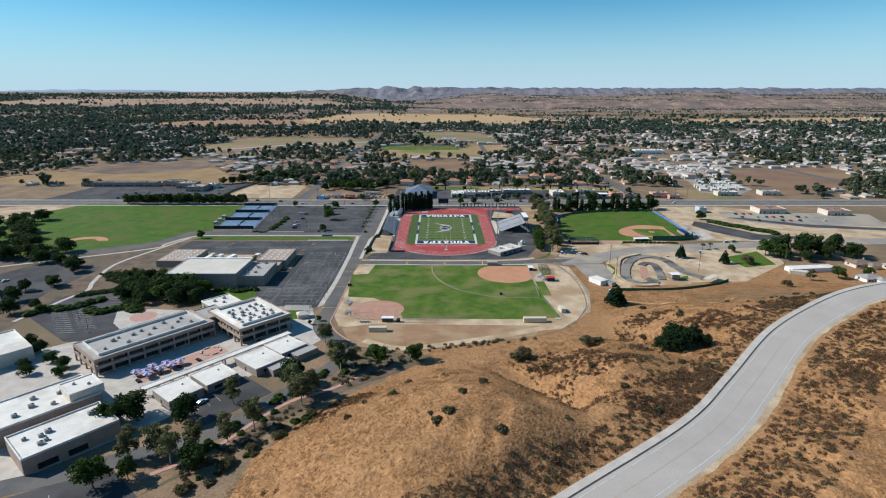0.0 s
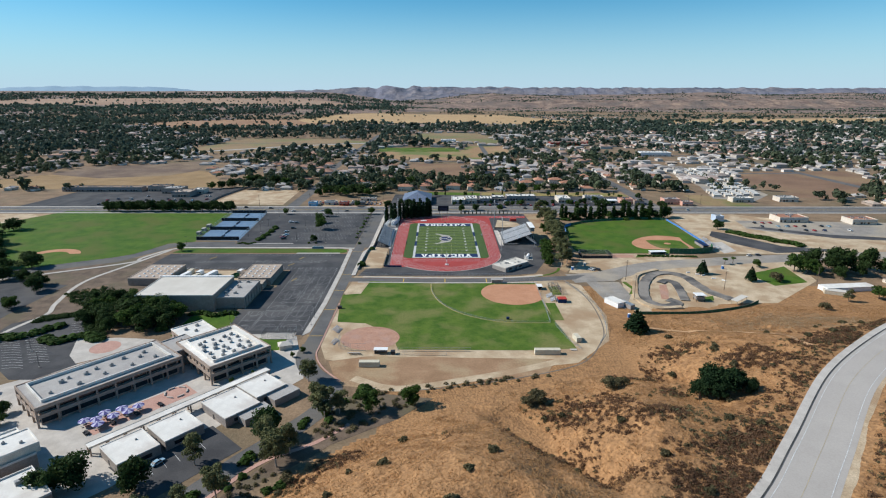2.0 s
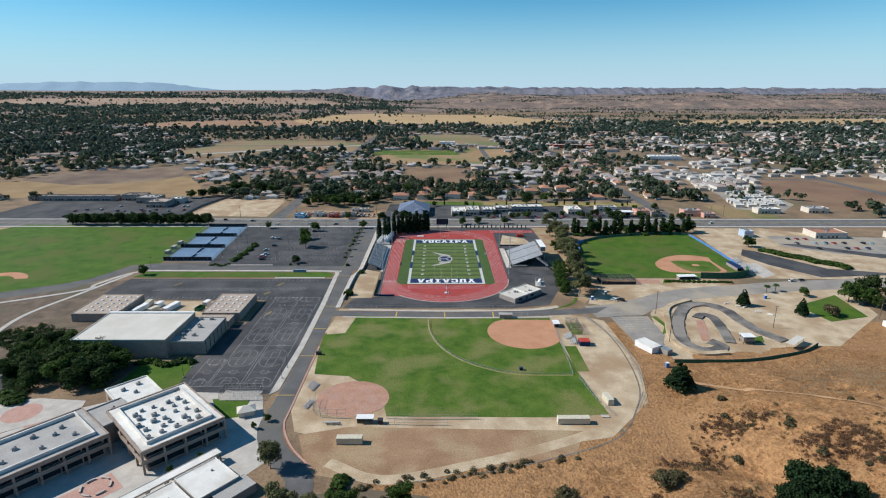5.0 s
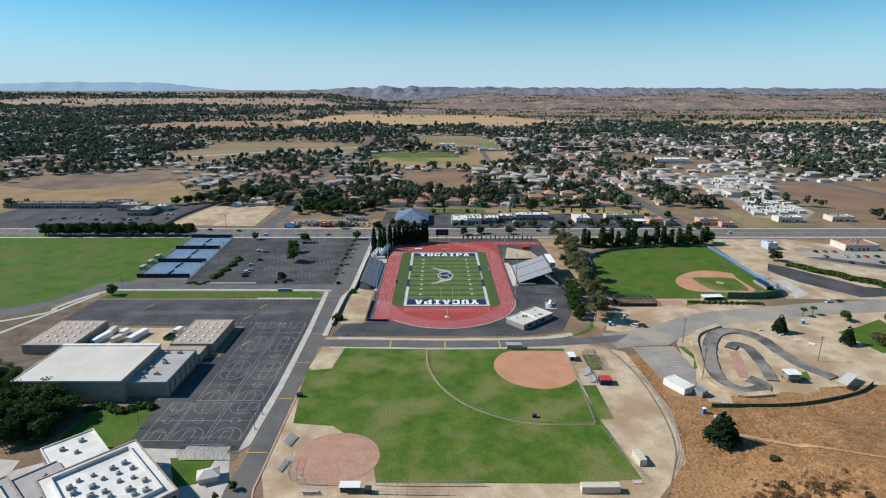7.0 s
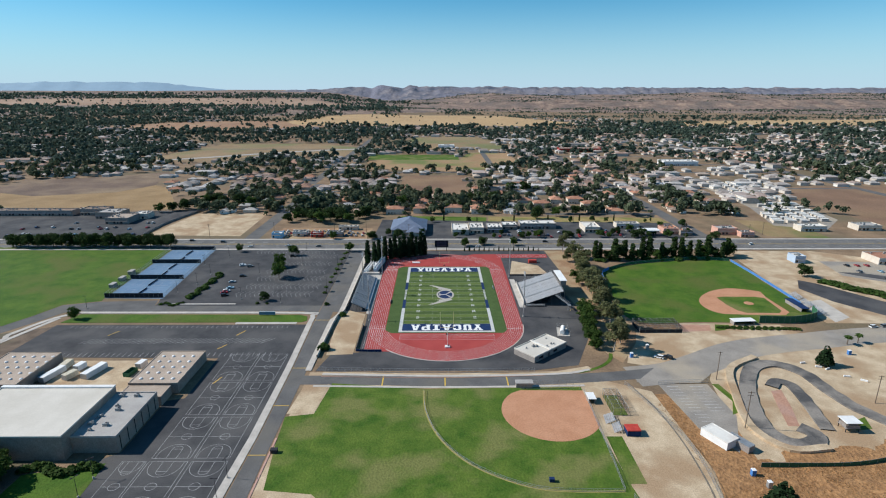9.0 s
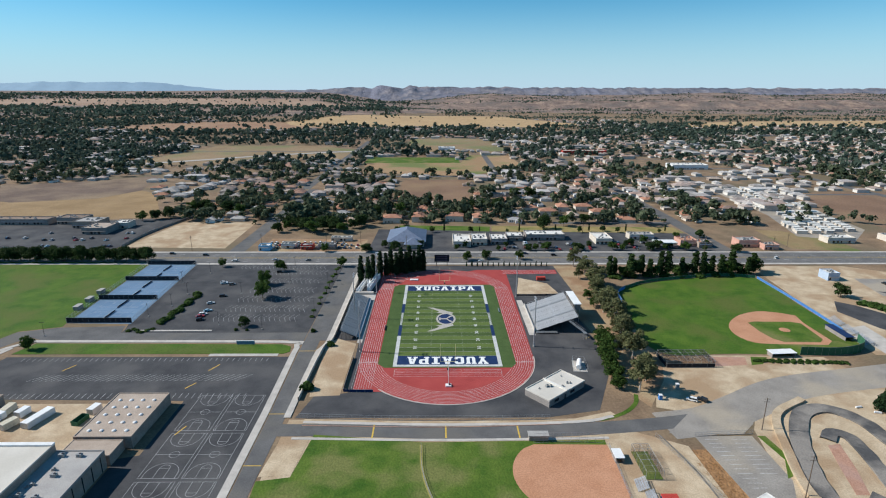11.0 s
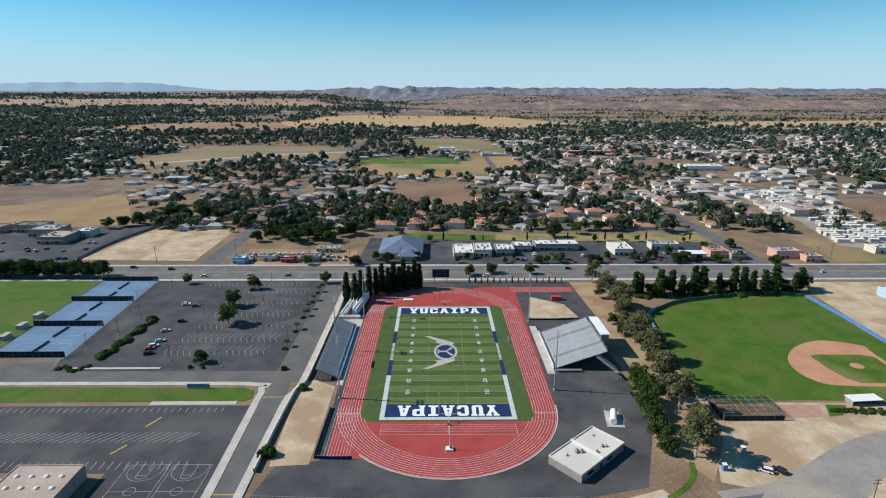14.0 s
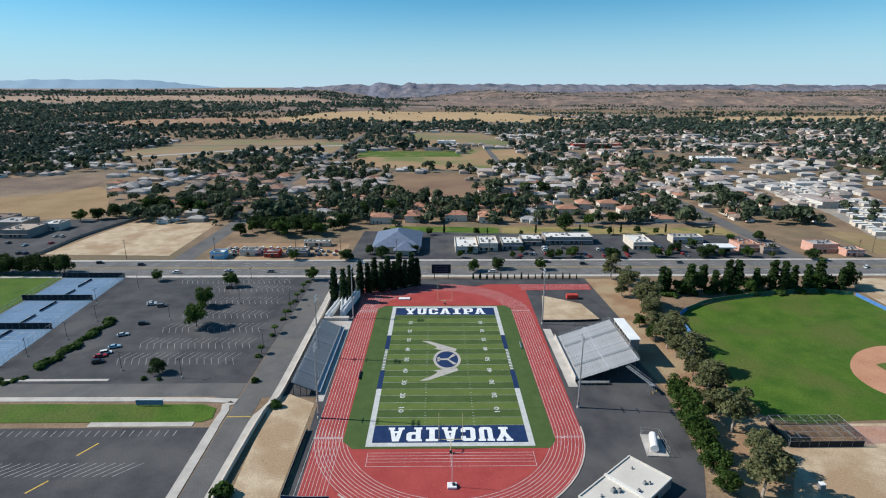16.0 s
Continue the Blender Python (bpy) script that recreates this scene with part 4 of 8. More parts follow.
# slab-serif capitals on a unit square, each of one or two outlines
A_HALF = [(0, 0), (0.4, 0), (0.4, 0.15), (0.34, 0.15), (0.37, 0.27), (0.5, 0.27), (0.5, 0.42), (0.42, 0.42), (0.5, 0.72), (0.5, 1), (0.3, 1), (0.1, 0.15), (0, 0.15)]
GLYPHS = {
    "Y": [[(0, 1), (0.44, 1), (0.44, 0.86), (0.37, 0.86), (0.5, 0.62), (0.63, 0.86), (0.56, 0.86), (0.56, 1), (1, 1), (1, 0.86), (0.93, 0.86), (0.67, 0.4), (0.67, 0.16), (0.8, 0.16), (0.8, 0), (0.2, 0), (0.2, 0.16), (0.33, 0.16), (0.33, 0.4), (0.07, 0.86), (0, 0.86)]],
    "U": [[(0, 1), (0.46, 1), (0.46, 0.85), (0.39, 0.85), (0.39, 0.23), (0.44, 0.18), (0.56, 0.18), (0.61, 0.23), (0.61, 0.85), (0.54, 0.85), (0.54, 1), (1, 1), (1, 0.85), (0.92, 0.85), (0.92, 0.15), (0.78, 0), (0.22, 0), (0.08, 0.15), (0.08, 0.85), (0, 0.85)]],
    "C": [[(0.94, 0.64), (0.94, 0.86), (0.78, 1), (0.2, 1), (0.04, 0.86), (0.04, 0.14), (0.2, 0), (0.78, 0), (0.94, 0.14), (0.94, 0.36), (0.64, 0.36), (0.64, 0.2), (0.35, 0.2), (0.35, 0.8), (0.64, 0.8), (0.64, 0.64)]],
    "A": [A_HALF, [(1 - u, v) for u, v in reversed(A_HALF)]],
    "I": [[(0.12, 1), (0.88, 1), (0.88, 0.84), (0.67, 0.84), (0.67, 0.16), (0.88, 0.16), (0.88, 0), (0.12, 0), (0.12, 0.16), (0.33, 0.16), (0.33, 0.84), (0.12, 0.84)]],
    "P": [[(0, 1), (0.5, 1), (0.5, 0.84), (0.39, 0.84), (0.39, 0.52), (0.5, 0.52), (0.5, 0.35), (0.39, 0.35), (0.39, 0.15), (0.5, 0.15), (0.5, 0), (0, 0), (0, 0.15), (0.08, 0.15), (0.08, 0.85), (0, 0.85)], [(0.5, 1), (0.82, 1), (0.96, 0.88), (0.96, 0.47), (0.82, 0.35), (0.5, 0.35), (0.5, 0.52), (0.62, 0.52), (0.65, 0.56), (0.65, 0.8), (0.62, 0.84), (0.5, 0.84)]],
}


def build_field():
    field = thing("football_field", "artificial turf football field with navy end zones and white border", "football field", kind="structure")
    yd = 0.9144
    part("turf_margin", prism([(-30, -57.8), (30.5, -57.8), (33, -54), (33, 54), (30.5, 57.8), (-30, 57.8), (-33.5, 54), (-33.5, -54)], -0.02, 0.12), M_TURF_C, field, "plain deep green turf margin")
    z = 0.135
    bands = 20
    for i in range(bands):
        y0 = -45.72 + i * 5 * yd
        part("turf_band", box(-24.38, 24.38, y0, y0 + 5 * yd, 0.1, z), M_TURF_A if i % 2 == 0 else M_TURF_B, field)
    for s in (-1, 1):
        y0, y1 = sorted((s * 45.72, s * 54.86))
        part("end_zone", box(-24.38, 24.38, y0, y1, 0.1, z), M_NAVY, field, "navy blue end zone")
        y0, y1 = sorted((s * 54.86, s * 56.7))
        part("border", box(-26.2, 26.2, y0, y1, 0.1, z), M_BORDER, field)
        x0, x1 = sorted((s * 24.38, s * 26.2))
        for a, b, m in ((-54.86, -22.8, M_BORDER), (-22.8, -9.1, M_NAVY), (9.1, 22.8, M_NAVY), (22.8, 54.86, M_BORDER)):
            part("border", box(x0, x1, a, b, 0.1, z), m, field)
        part("border", box(x0, x1, -9.1, 9.1, 0.1, z), M_TURF_B, field)
        for k in range(14):
            y = -8.4 + k * 1.28
            part("border_letter_bar", box(x0 + 0.3, x1 - 0.3, y, y + 0.7, z, z + 0.012), M_LINE, field)
        for i, ch in enumerate("YUCAIPA"):
            bm = bmesh.new()
            for shape in GLYPHS[ch]:
                add_prism(bm, [((u - 0.5) * 5.1, (v - 0.5) * 7.3) for u, v in shape], 0, 0.012)
            part("end_zone_letter", bm, M_WHITE, field, "white slab-serif block letter").matrix_basis = pose(s * (i - 3) * 5.72, s * 50.5, z + 0.004, 0, 0, 0 if s > 0 else 180)
    for i in range(21):
        y = -45.72 + i * 5 * yd
        part("yard_line", box(-24.38, 24.38, y - 0.06, y + 0.06, z, z + 0.008), M_FADED, field)
    bm = bmesh.new()
    for i in range(0, 100, 2):
        for x in (-8.1, 8.1):
            add_prism(bm, rect(x - 0.3, x + 0.3, -45.78 + i * yd, -45.66 + i * yd), z, z + 0.01)
    tagged(part("hash_marking", bm, M_LINE, field), kind="stuff")
    for i in range(1, 10):
        n = 10 * i if i <= 5 else 100 - 10 * i
        y = -45.72 + i * 10 * yd
        for s in (-1, 1):
            word("yard_number", str(n), 3.3, 1.9, pose(s * 16.4, y, z + 0.011, 0, 0, 90 * s), M_LINE, field, 0.02)
    BIG = Matrix.Rotation(math.pi, 4, "Z") @ Matrix.Diagonal((1.0, 1.55, 1, 1))
    WIDE = Matrix.Translation((-1.6, 0, 0)) @ Matrix.Diagonal((1.2, 1.58, 1, 1))
    # round badge with a letter and two wings
    part("badge_ring", prism(arc(0, 0, 5.6, 0, 360, 36)[:-1], z, z + 0.012), mat("grey_turf_paint", (0.38, 0.35, 0.31), (0.46, 0.43, 0.38), 0.4, 4.0, bump=0), field, "pale grey ring").matrix_basis = BIG
    part("badge_disc", prism(arc(0, 0, 4.5, 0, 360, 36)[:-1], z + 0.012, z + 0.018), M_NAVY, field, "navy disc").matrix_basis = BIG
    bm = bmesh.new()
    for pts in ([(-1.0, -0.45), (3.6, -0.45), (3.6, 0.45), (-1.0, 0.45)], [(-1.2, -0.5), (-3.8, -2.4), (-2.6, -3.0), (-0.2, -0.4)], [(-1.2, 0.5), (-0.2, 0.4), (-2.6, 3.0), (-3.8, 2.4)], [(3.0, -1.2), (3.9, -1.2), (3.9, 1.2), (3.0, 1.2)]):
        add_prism(bm, pts, z + 0.018, z + 0.024)
    part("badge_letter", bm, mat("grey_turf_paint", (0, 0, 0), (0, 0, 0)), field, "grey letter shape").matrix_basis = BIG
    for s in (-1, 1):
        bm = bmesh.new()
        for k in range(6):
            a, b = (3.6 - 1.1 * k, s * (4.6 + 0.15 * k)), (-7.6 + 1.4 * k, s * (10.8 - 0.75 * k))
            add_prism(bm, [(a[0] + 0.9, a[1]), (a[0] - 1.3, a[1] + s * 0.6), (b[0], b[1]), (b[0] + 2.6, b[1] - s * 0.1), (a[0] + 1.3, a[1] + s * 1.3)], z, z + 0.01 + 0.002 * k)
        bmesh.ops.recalc_face_normals(bm, faces=bm.faces)
        part("badge_wing", bm, mat("grey_turf_paint", (0, 0, 0), (0, 0, 0)), field, "tan grey feathered wing").matrix_basis = WIDE


build_field()


M_GOLDP = mat("pale_yellow_paint", (0.55, 0.50, 0.26), (0.64, 0.58, 0.32), 0.5, 4.0)


def goal_post(y, s):
    g = thing("goal_post", "pale yellow gooseneck football goal post", "goal post", "goal posts", at=pose(0, y, 0.09))
    bm = bmesh.new()
    for a, b in zip([(0, s * 2.4, 0), (0, s * 2.4, 1.6), (0, s * 2.1, 2.7), (0, s * 1.2, 3.05)], [(0, s * 2.4, 1.6), (0, s * 2.1, 2.7), (0, s * 1.2, 3.05), (0, 0, 3.05)]):
        add_tube(bm, a, b, 0.13)
    part("gooseneck", bm, M_GOLDP, g)
    part("crossbar", tube((-3.55, 0, 3.05), (3.55, 0, 3.05), 0.1), M_GOLDP, g)
    for x in (-3.55, 3.55):
        part("upright", tube((x, 0, 3.05), (x, 0, 12.2), 0.08, 0.06), M_GOLDP, g)
    part("base_pad", box(-0.4, 0.4, s * 2.4 - 0.4, s * 2.4 + 0.4, 0, 0.9, 0.1), M_DARKST, g, "small dark padded base")


goal_post(-57.5, -1)
goal_post(57.5, 1)
mast = thing("camera_mast", "slim white mast on a boxy white base", "mast", at=pose(0, -74.6, 0.09))
part("base", box(-1.3, 1.3, -1.1, 1.1, 0, 0.7, 0.08), M_WHITE, mast)
part("cabinet", box(0.1, 0.9, -0.5, 0.4, 0.7, 1.2, 0.05), M_DARKST, mast, "dark equipment box")
part("pole", tube((0, 0, 0.6), (0, 0, 11.0), 0.09, 0.05, 8), M_WHITE, mast)


def stadium_light(x, y, towards):
    p = thing("stadium_light", "tall grey steel stadium light mast", "light mast", "stadium lights", at=pose(x, y, 0.05))
    part("footing", tube((0, 0, 0), (0, 0, 0.7), 0.55, 0.5, 10), M_CONC, p)
    part("mast", tube((0, 0, 0.6), (0, 0, 27), 0.36, 0.16, 10), M_STEEL, p)
    for z in (26.6, 25.2, 12.0, 16.0):
        part("crossarm", box(-0.09, 0.09, -1.7, 1.7, z - 0.08, z + 0.08), M_STEEL, p)
    for z in (26.9, 25.5):
        for k in range(4):
            bm = bmesh.new()
            yy = -1.5 + k
            add_tube(bm, (0, yy, z), (0.55 * towards, yy, z - 0.35), 0.2, 0.36, 8)
            part("floodlight", bm, M_ALU, p)
    part("control_box", box(-0.35, 0.35, -0.5, -0.3, 1.2, 2.4), M_STEEL, p)


for x, y in ((-43.6, -41), (-44.3, 43), (-52.5, 2), (44.6, -35.5), (45.3, 35)):
    stadium_light(x, y, 1 if x < 0 else -1)


def bleacher(name, x0, x1, y0, y1, z0, z1, rows, label, aisles, seat_m):
    """Rows of benches that rise from x0 to x1."""
    b = thing(name, label, "grandstand")
    sx = 1 if x1 > x0 else -1
    dx, dz = (x1 - x0) / rows, (z1 - z0) / rows
    seat = mesh_from("bench", [], [], seat_m)
    bm = bmesh.new()
    add_box(bm, -0.16, 0.16, y0, y1, 0.38, 0.44)
    bm.to_mesh(seat)
    bm.free()
    tread = mesh_from("tread", [], [], seat_m)
    bm = bmesh.new()
    add_box(bm, min(0, dx) + 0.0, max(0, dx), y0, y1, -0.05, 0.0)
    add_box(bm, (dx if sx > 0 else dx - 0.03), (dx + 0.03 if sx > 0 else dx), y0, y1, -0.05, dz)
    bm.to_mesh(tread)
    bm.free()
    for k in range(rows):
        at = pose(x0 + dx * k, 0, z0 + dz * k)
        share("tread", tread, b, at)
        share("bench", seat, b, at @ pose(dx * 0.62, 0, 0))
    for y in aisles:
        step = mesh_from("aisle_step", [], [], M_STEEL)
        bm = bmesh.new()
        add_box(bm, min(0, dx), max(0, dx), y - 0.7, y + 0.7, 0.004, 0.46)
        bm.to_mesh(step)
        bm.free()
        for k in range(rows):
            share("aisle_step", step, b, pose(x0 + dx * k, 0, z0 + dz * k))
    n = max(2, int(abs(y1 - y0) / 5))
    for i in range(n + 1):
        y = y0 + (y1 - y0) * i / n
        bm = bmesh.new()
        for f in (0.15, 0.4, 0.65, 0.95):
            xx, zz = x0 + (x1 - x0) * f, z0 + (z1 - z0) * f
            add_box(bm, xx - 0.09, xx + 0.09, y - 0.09, y + 0.09, 0.04, zz)
        add_tube(bm, (x0, y, z0 - 0.2), (x1, y, z1 - 0.2), 0.12, sides=4)
        part("support_frame", bm, M_DARKST, b)
    bm = bmesh.new()
    for zz in (0.5, 1.05):
        add_tube(bm, (x1, y0, z1 + zz), (x1, y1, z1 + zz), 0.03, sides=5)
        for y in (y0, y1):
            add_tube(bm, (x0, y, z0 + zz), (x1, y, z1 + zz), 0.03, sides=5)
    for i in range(2 * n + 1):
        y = y0 + (y1 - y0) * i / (2 * n)
        add_tube(bm, (x1, y, z1 - 0.2), (x1, y, z1 + 1.05), 0.03, sides=5)
    part("guard_rail", bm, M_STEEL, b)
    return b


home = bleacher("home_grandstand", 49.6, 71.2, -18.5, 19.0, 1.4, 9.2, 24, "large aluminium home grandstand with rows of benches", (-8.5, 8.5), M_ALU)
part("mid_walkway", box(60.0, 61.6, -18.5, 19.0, 5.3, 5.62), M_ALU, home, "pale walkway half way up")
part("cross_aisle", box(47.9, 49.6, -18.5, 19.0, 1.15, 1.4), M_CONC, home)
part("front_panel", box(47.7, 47.9, -18.5, 19.0, 0.04, 2.4), M_CONC, home)
bm = bmesh.new()
add_prism(bm, [(48.5, -20.6), (60, -20.6), (60, -19.4), (48.5, -19.4)], 0.9, 1.0)
add_tube(bm, (48.5, -20.6, 1.9), (60, -20.6, 1.9), 0.05)
for k in range(8):
    add_tube(bm, (48.5 + 1.6 * k, -20.6, 0), (48.5 + 1.6 * k, -20.6, 1.9), 0.05)
part("access_ramp", bm, M_STEEL, home, "grey steel access ramp")
bm = bmesh.new()
for a, b in (((66.0, -19.5, 7.0), (72.5, -26.0, 3.6)), ((67.3, -19.5, 7.0), (73.8, -26.0, 3.6))):
    add_tube(bm, a, b, 0.12)
    add_tube(bm, Vector(a) + Vector((0, 0, 1)), Vector(b) + Vector((0, 0, 1)), 0.05)
add_prism(bm, [(66.0, -19.5), (67.3, -19.5), (67.3, -20.2), (66.0, -20.2)], 6.9, 7.0)
for k in range(14):
    t = k / 14
    add_box(bm, 66.0 + 6.5 * t, 67.6 + 6.5 * t, -19.7 - 6.5 * t, -19.3 - 6.5 * t, 6.9 - 3.4 * t, 7.0 - 3.4 * t)
add_box(bm, 72.3, 74.0, -27.6, -25.8, 3.4, 3.55)
for x, y in ((72.4, -27.5), (73.9, -27.5), (72.4, -25.9), (73.9, -25.9)):
    add_tube(bm, (x, y, 0.04), (x, y, 3.4), 0.07)
part("rear_stair", bm, M_STEEL, home, "grey steel rear stair")
press = thing("press_box", "white press box behind the top row", "press box", at=pose(0, 0, 0))
part("body", box(72.0, 75.6, -5.5, 14.5, 8.0, 11.2), M_WALLG, press)
part("roof", box(71.6, 76.0, -6.0, 15.0, 11.2, 11.45), M_WHITE, press, "flat white roof")
for k in range(6):
    part("window", box(71.95, 72.0, -4.6 + 3.1 * k, -2.2 + 3.1 * k, 9.3, 10.6), M_GLASS, press)
for y in (-5, 4.5, 14):
    for x in (72.4, 75.2):
        part("post", tube((x, y, 0.04), (x, y, 8.0), 0.15), M_STEEL, press)
sheet("grandstand_walk", rect(44.6, 48.0, -22, 29), 0.16, M_CONC, "pale concrete walk below the grandstand", "paving")
away = bleacher("visitor_bleachers", -47.6, -56.0, -26.5, 29.5, 1.5, 5.2, 11, "steel visitor bleachers with dark blue-grey benches", (-17, -7.5, 10, 20), M_STEEL)
part("front_panel", box(-47.6, -47.4, -26.5, 29.5, 0.5, 2.3), M_STEEL, away)
part("front_walk", box(-47.4, -46.0, -26.5, 29.5, 1.2, 1.4), M_ALU, away)
sheet("bleacher_slab", rect(-46.8, -44.2, -31, 40), 0.14, M_CONC, "pale concrete slab before the bleachers", "paving")
sheet("bleacher_slab", rect(-56, -46.8, 31, 40), 0.14, M_CONC, "pale concrete slab beside the bleachers", "paving")


def zigzag_ramp():
    r = thing("concrete_ramp", "white concrete zigzag access ramp", "ramp")
    for (xa, ya), (xb, yb), z in (((-56.2, 41), (-52.6, 70), 1.8), ((-52.6, 70), (-49.6, 44), 2.4), ((-49.6, 44), (-45.8, 72), 3.0)):
        w = Vector((xb - xa, yb - ya, 0)).normalized()
        n = Vector((-w.y, w.x, 0)) * 0.85
        a, b = Vector((xa, ya, 0)), Vector((xb, yb, 0))
        part("flight", prism([(p.x, p.y) for p in (a + n, a - n, b - n, b + n)], 0.04, z), M_WHITE, r)
        for s in (-1, 1):
            e = n * s
            f = n * s * 1.3
            part("parapet", prism([(p.x, p.y) for p in (a + e, a + f, b + f, b + e)], 0.04, z + 1.0), M_WHITE, r)
    part("landing", box(-57.6, -46.0, 39.0, 41.6, 0.04, 1.6), M_CONC, r)


zigzag_ramp()

# retaining wall and sidewalk on the west side of the stadium
solo("retaining_wall", ribbon(curve_through([(-63.8, -86), (-63.5, -60), (-62.5, -36), (-60, -30), (-59.5, 0), (-59.5, 90)], 4), 0.25, -0.25, 1.7, thick=1.7), M_WALLC, "long tan retaining wall", "wall", kind="structure")
solo("stadium_sidewalk", ribbon(curve_through([(-65.2, -99), (-65, -60), (-64.6, -40), (-62, -32), (-61.4, 0), (-61.4, 98)], 4), 1.4, -1.4, 0.35, thick=0.4), M_CONC, "pale concrete sidewalk on the retaining wall", "sidewalk", kind="structure")


def chain_fence(name, pts, tall, label, screen=None, gap=3.0, z=0.0, ground=None):
    """Posts and rails along a plan line, with a screen or open wires."""
    f = thing(name, label, "fence")
    post = mesh_from("post", [], [], M_STEEL)
    bm = bmesh.new()
    add_tube(bm, (0, 0, 0), (0, 0, tall), 0.045, sides=5)
    bm.to_mesh(post)
    bm.free()
    line = curve_through(pts, gap)
    g = ground or (lambda x, y: 0.0)
    for p in line:
        share("post", post, f, pose(p.x, p.y, z + g(p.x, p.y)))
    levels = (tall - 0.03, 0.08) if screen else (tall - 0.03, tall * 0.5, 0.12)
    if ground is None:
        for zz in levels:
            part("rail", ribbon(line, 0.035, -0.035, z + zz + 0.035, thick=0.07), M_STEEL, f)
    bm = bmesh.new()
    for a, b in zip(line, line[1:]):
        for zz in levels if ground else ():
            add_tube(bm, (a.x, a.y, z + zz + g(a.x, a.y)), (b.x, b.y, z + zz + g(b.x, b.y)), 0.035, sides=4)
        if not screen:
            n = 5
            for i in range(n):
                for (u, v) in (((i / n), (i + 1) / n), ((i + 1) / n, i / n)):
                    p, q = a.lerp(b, u), a.lerp(b, v)
                    add_tube(bm, (p.x, p.y, z + 0.1 + g(p.x, p.y)), (q.x, q.y, z + tall - 0.05 + g(q.x, q.y)), 0.008, sides=3)
    if ground or not screen:
        part("wire_mesh", bm, M_STEEL, f)
    else:
        bm.free()
    if screen:
        for a, b in zip(line, line[1:]):
            bm = bmesh.new()
            w = (b - a).normalized()
            n = Vector((-w.y, w.x, 0)) * 0.02
            add_prism(bm, [(p.x, p.y) for p in (a - n, b - n, b + n, a + n)], z + 0.1 + g(a.x, a.y), z + tall - 0.1 + g(a.x, a.y))
            part("screen_panel", bm, screen, f)
    return f


chain_fence("track_fence", [(-46, -79), (-46, -60), (-45.8, -48)], 1.4, "low dark fence beside the track", M_SCREEN)
chain_fence("track_fence", [(-46, -79), (-40, -79.5), (-33, -79.5)], 1.4, "low navy fence at the end of the track", M_NAVY)
chain_fence("stadium_fence", [(-60, -99), (-30, -100.5), (0, -101), (40, -100.5)], 2.2, "chain-link fence along the stadium apron")
chain_fence("sector_fence", [(46, 37), (60, 37), (74, 38)], 1.2, "low dark fence by the throwing sector", M_SCREEN)
for x0, x1, y in ((-33.8, -33.2, -13), (31.5, 32.1, 12)):
    bt = thing("team_bench", "long dark sideline team bench", "bench")
    part("seat", box(x0, x1, y - 3, y + 3, 0.5, 0.58), M_DARKST if x0 < 0 else M_ALU, bt)
    part("backrest", box(x0, x0 + 0.06, y - 3, y + 3, 0.7, 1.0), M_DARKST if x0 < 0 else M_ALU, bt)
    for k in (-2.6, 0, 2.6):
        part("leg", box(x0 + 0.1, x1 - 0.1, y + k - 0.04, y + k + 0.04, 0.12, 0.5), M_DARKST, bt)
pit = solo("high_jump_mat", box(-24, -18, 66, 68.5, 0.09, 0.7, 0.15), M_WHITE, "white landing mat on the track", "mat")


def flat_building(name, label, at, w, d, h, wall_m, roof_m, para=0.5, units=(), windows=(), band=None, cat="building"):
    """A flat-roofed block w by d, centred, with parapet, roof units and window bands.
    units: (x, y, size); windows: (side, from, to, sill, head); sides s, n, w, e."""
    b = thing(name, label, cat, at=at)
    part("wall", box(-w / 2, w / 2, -d / 2, d / 2, 0, h), wall_m, b)
    part("roof", box(-w / 2 + 0.3, w / 2 - 0.3, -d / 2 + 0.3, d / 2 - 0.3, h, h + 0.06), roof_m, b)
    for x0, x1, y0, y1 in ((-w / 2 - 0.04, w / 2 + 0.04, -d / 2 - 0.04, -d / 2 + 0.3), (-w / 2 - 0.04, w / 2 + 0.04, d / 2 - 0.3, d / 2 + 0.04), (-w / 2 - 0.04, -w / 2 + 0.3, -d / 2 + 0.3, d / 2 - 0.3), (w / 2 - 0.3, w / 2 + 0.04, -d / 2 + 0.3, d / 2 - 0.3)):
        part("parapet", box(x0, x1, y0, y1, h - 0.2, h + para), band or roof_m, b)
    for x, y, s in units:
        u = part("roof_unit", box(x - s, x + s, y - s * 0.7, y + s * 0.7, h + 0.25, h + 0.25 + s * 1.1, 0.06), M_HVAC, b)
        part("skid", box(x - s * 1.1, x + s * 1.1, y - s * 0.8, y + s * 0.8, h + 0.05, h + 0.26), M_STEEL, u)
        part("fan", tube((x + s * 0.4, y, h + 0.25 + s * 1.1), (x + s * 0.4, y, h + 0.4 + s * 1.1), s * 0.4, sides=10), M_DARKST, u)
    for side, a, c, z0, z1 in windows:
        if side in "sn":
            y = -d / 2 if side == "s" else d / 2
            part("window", box(a, c, y - 0.06, y + 0.06, z0, z1), M_GLASS, b)
        else:
            x = -w / 2 if side == "w" else w / 2
            part("window", box(x - 0.06, x + 0.06, a, c, z0, z1), M_GLASS, b)
    return b


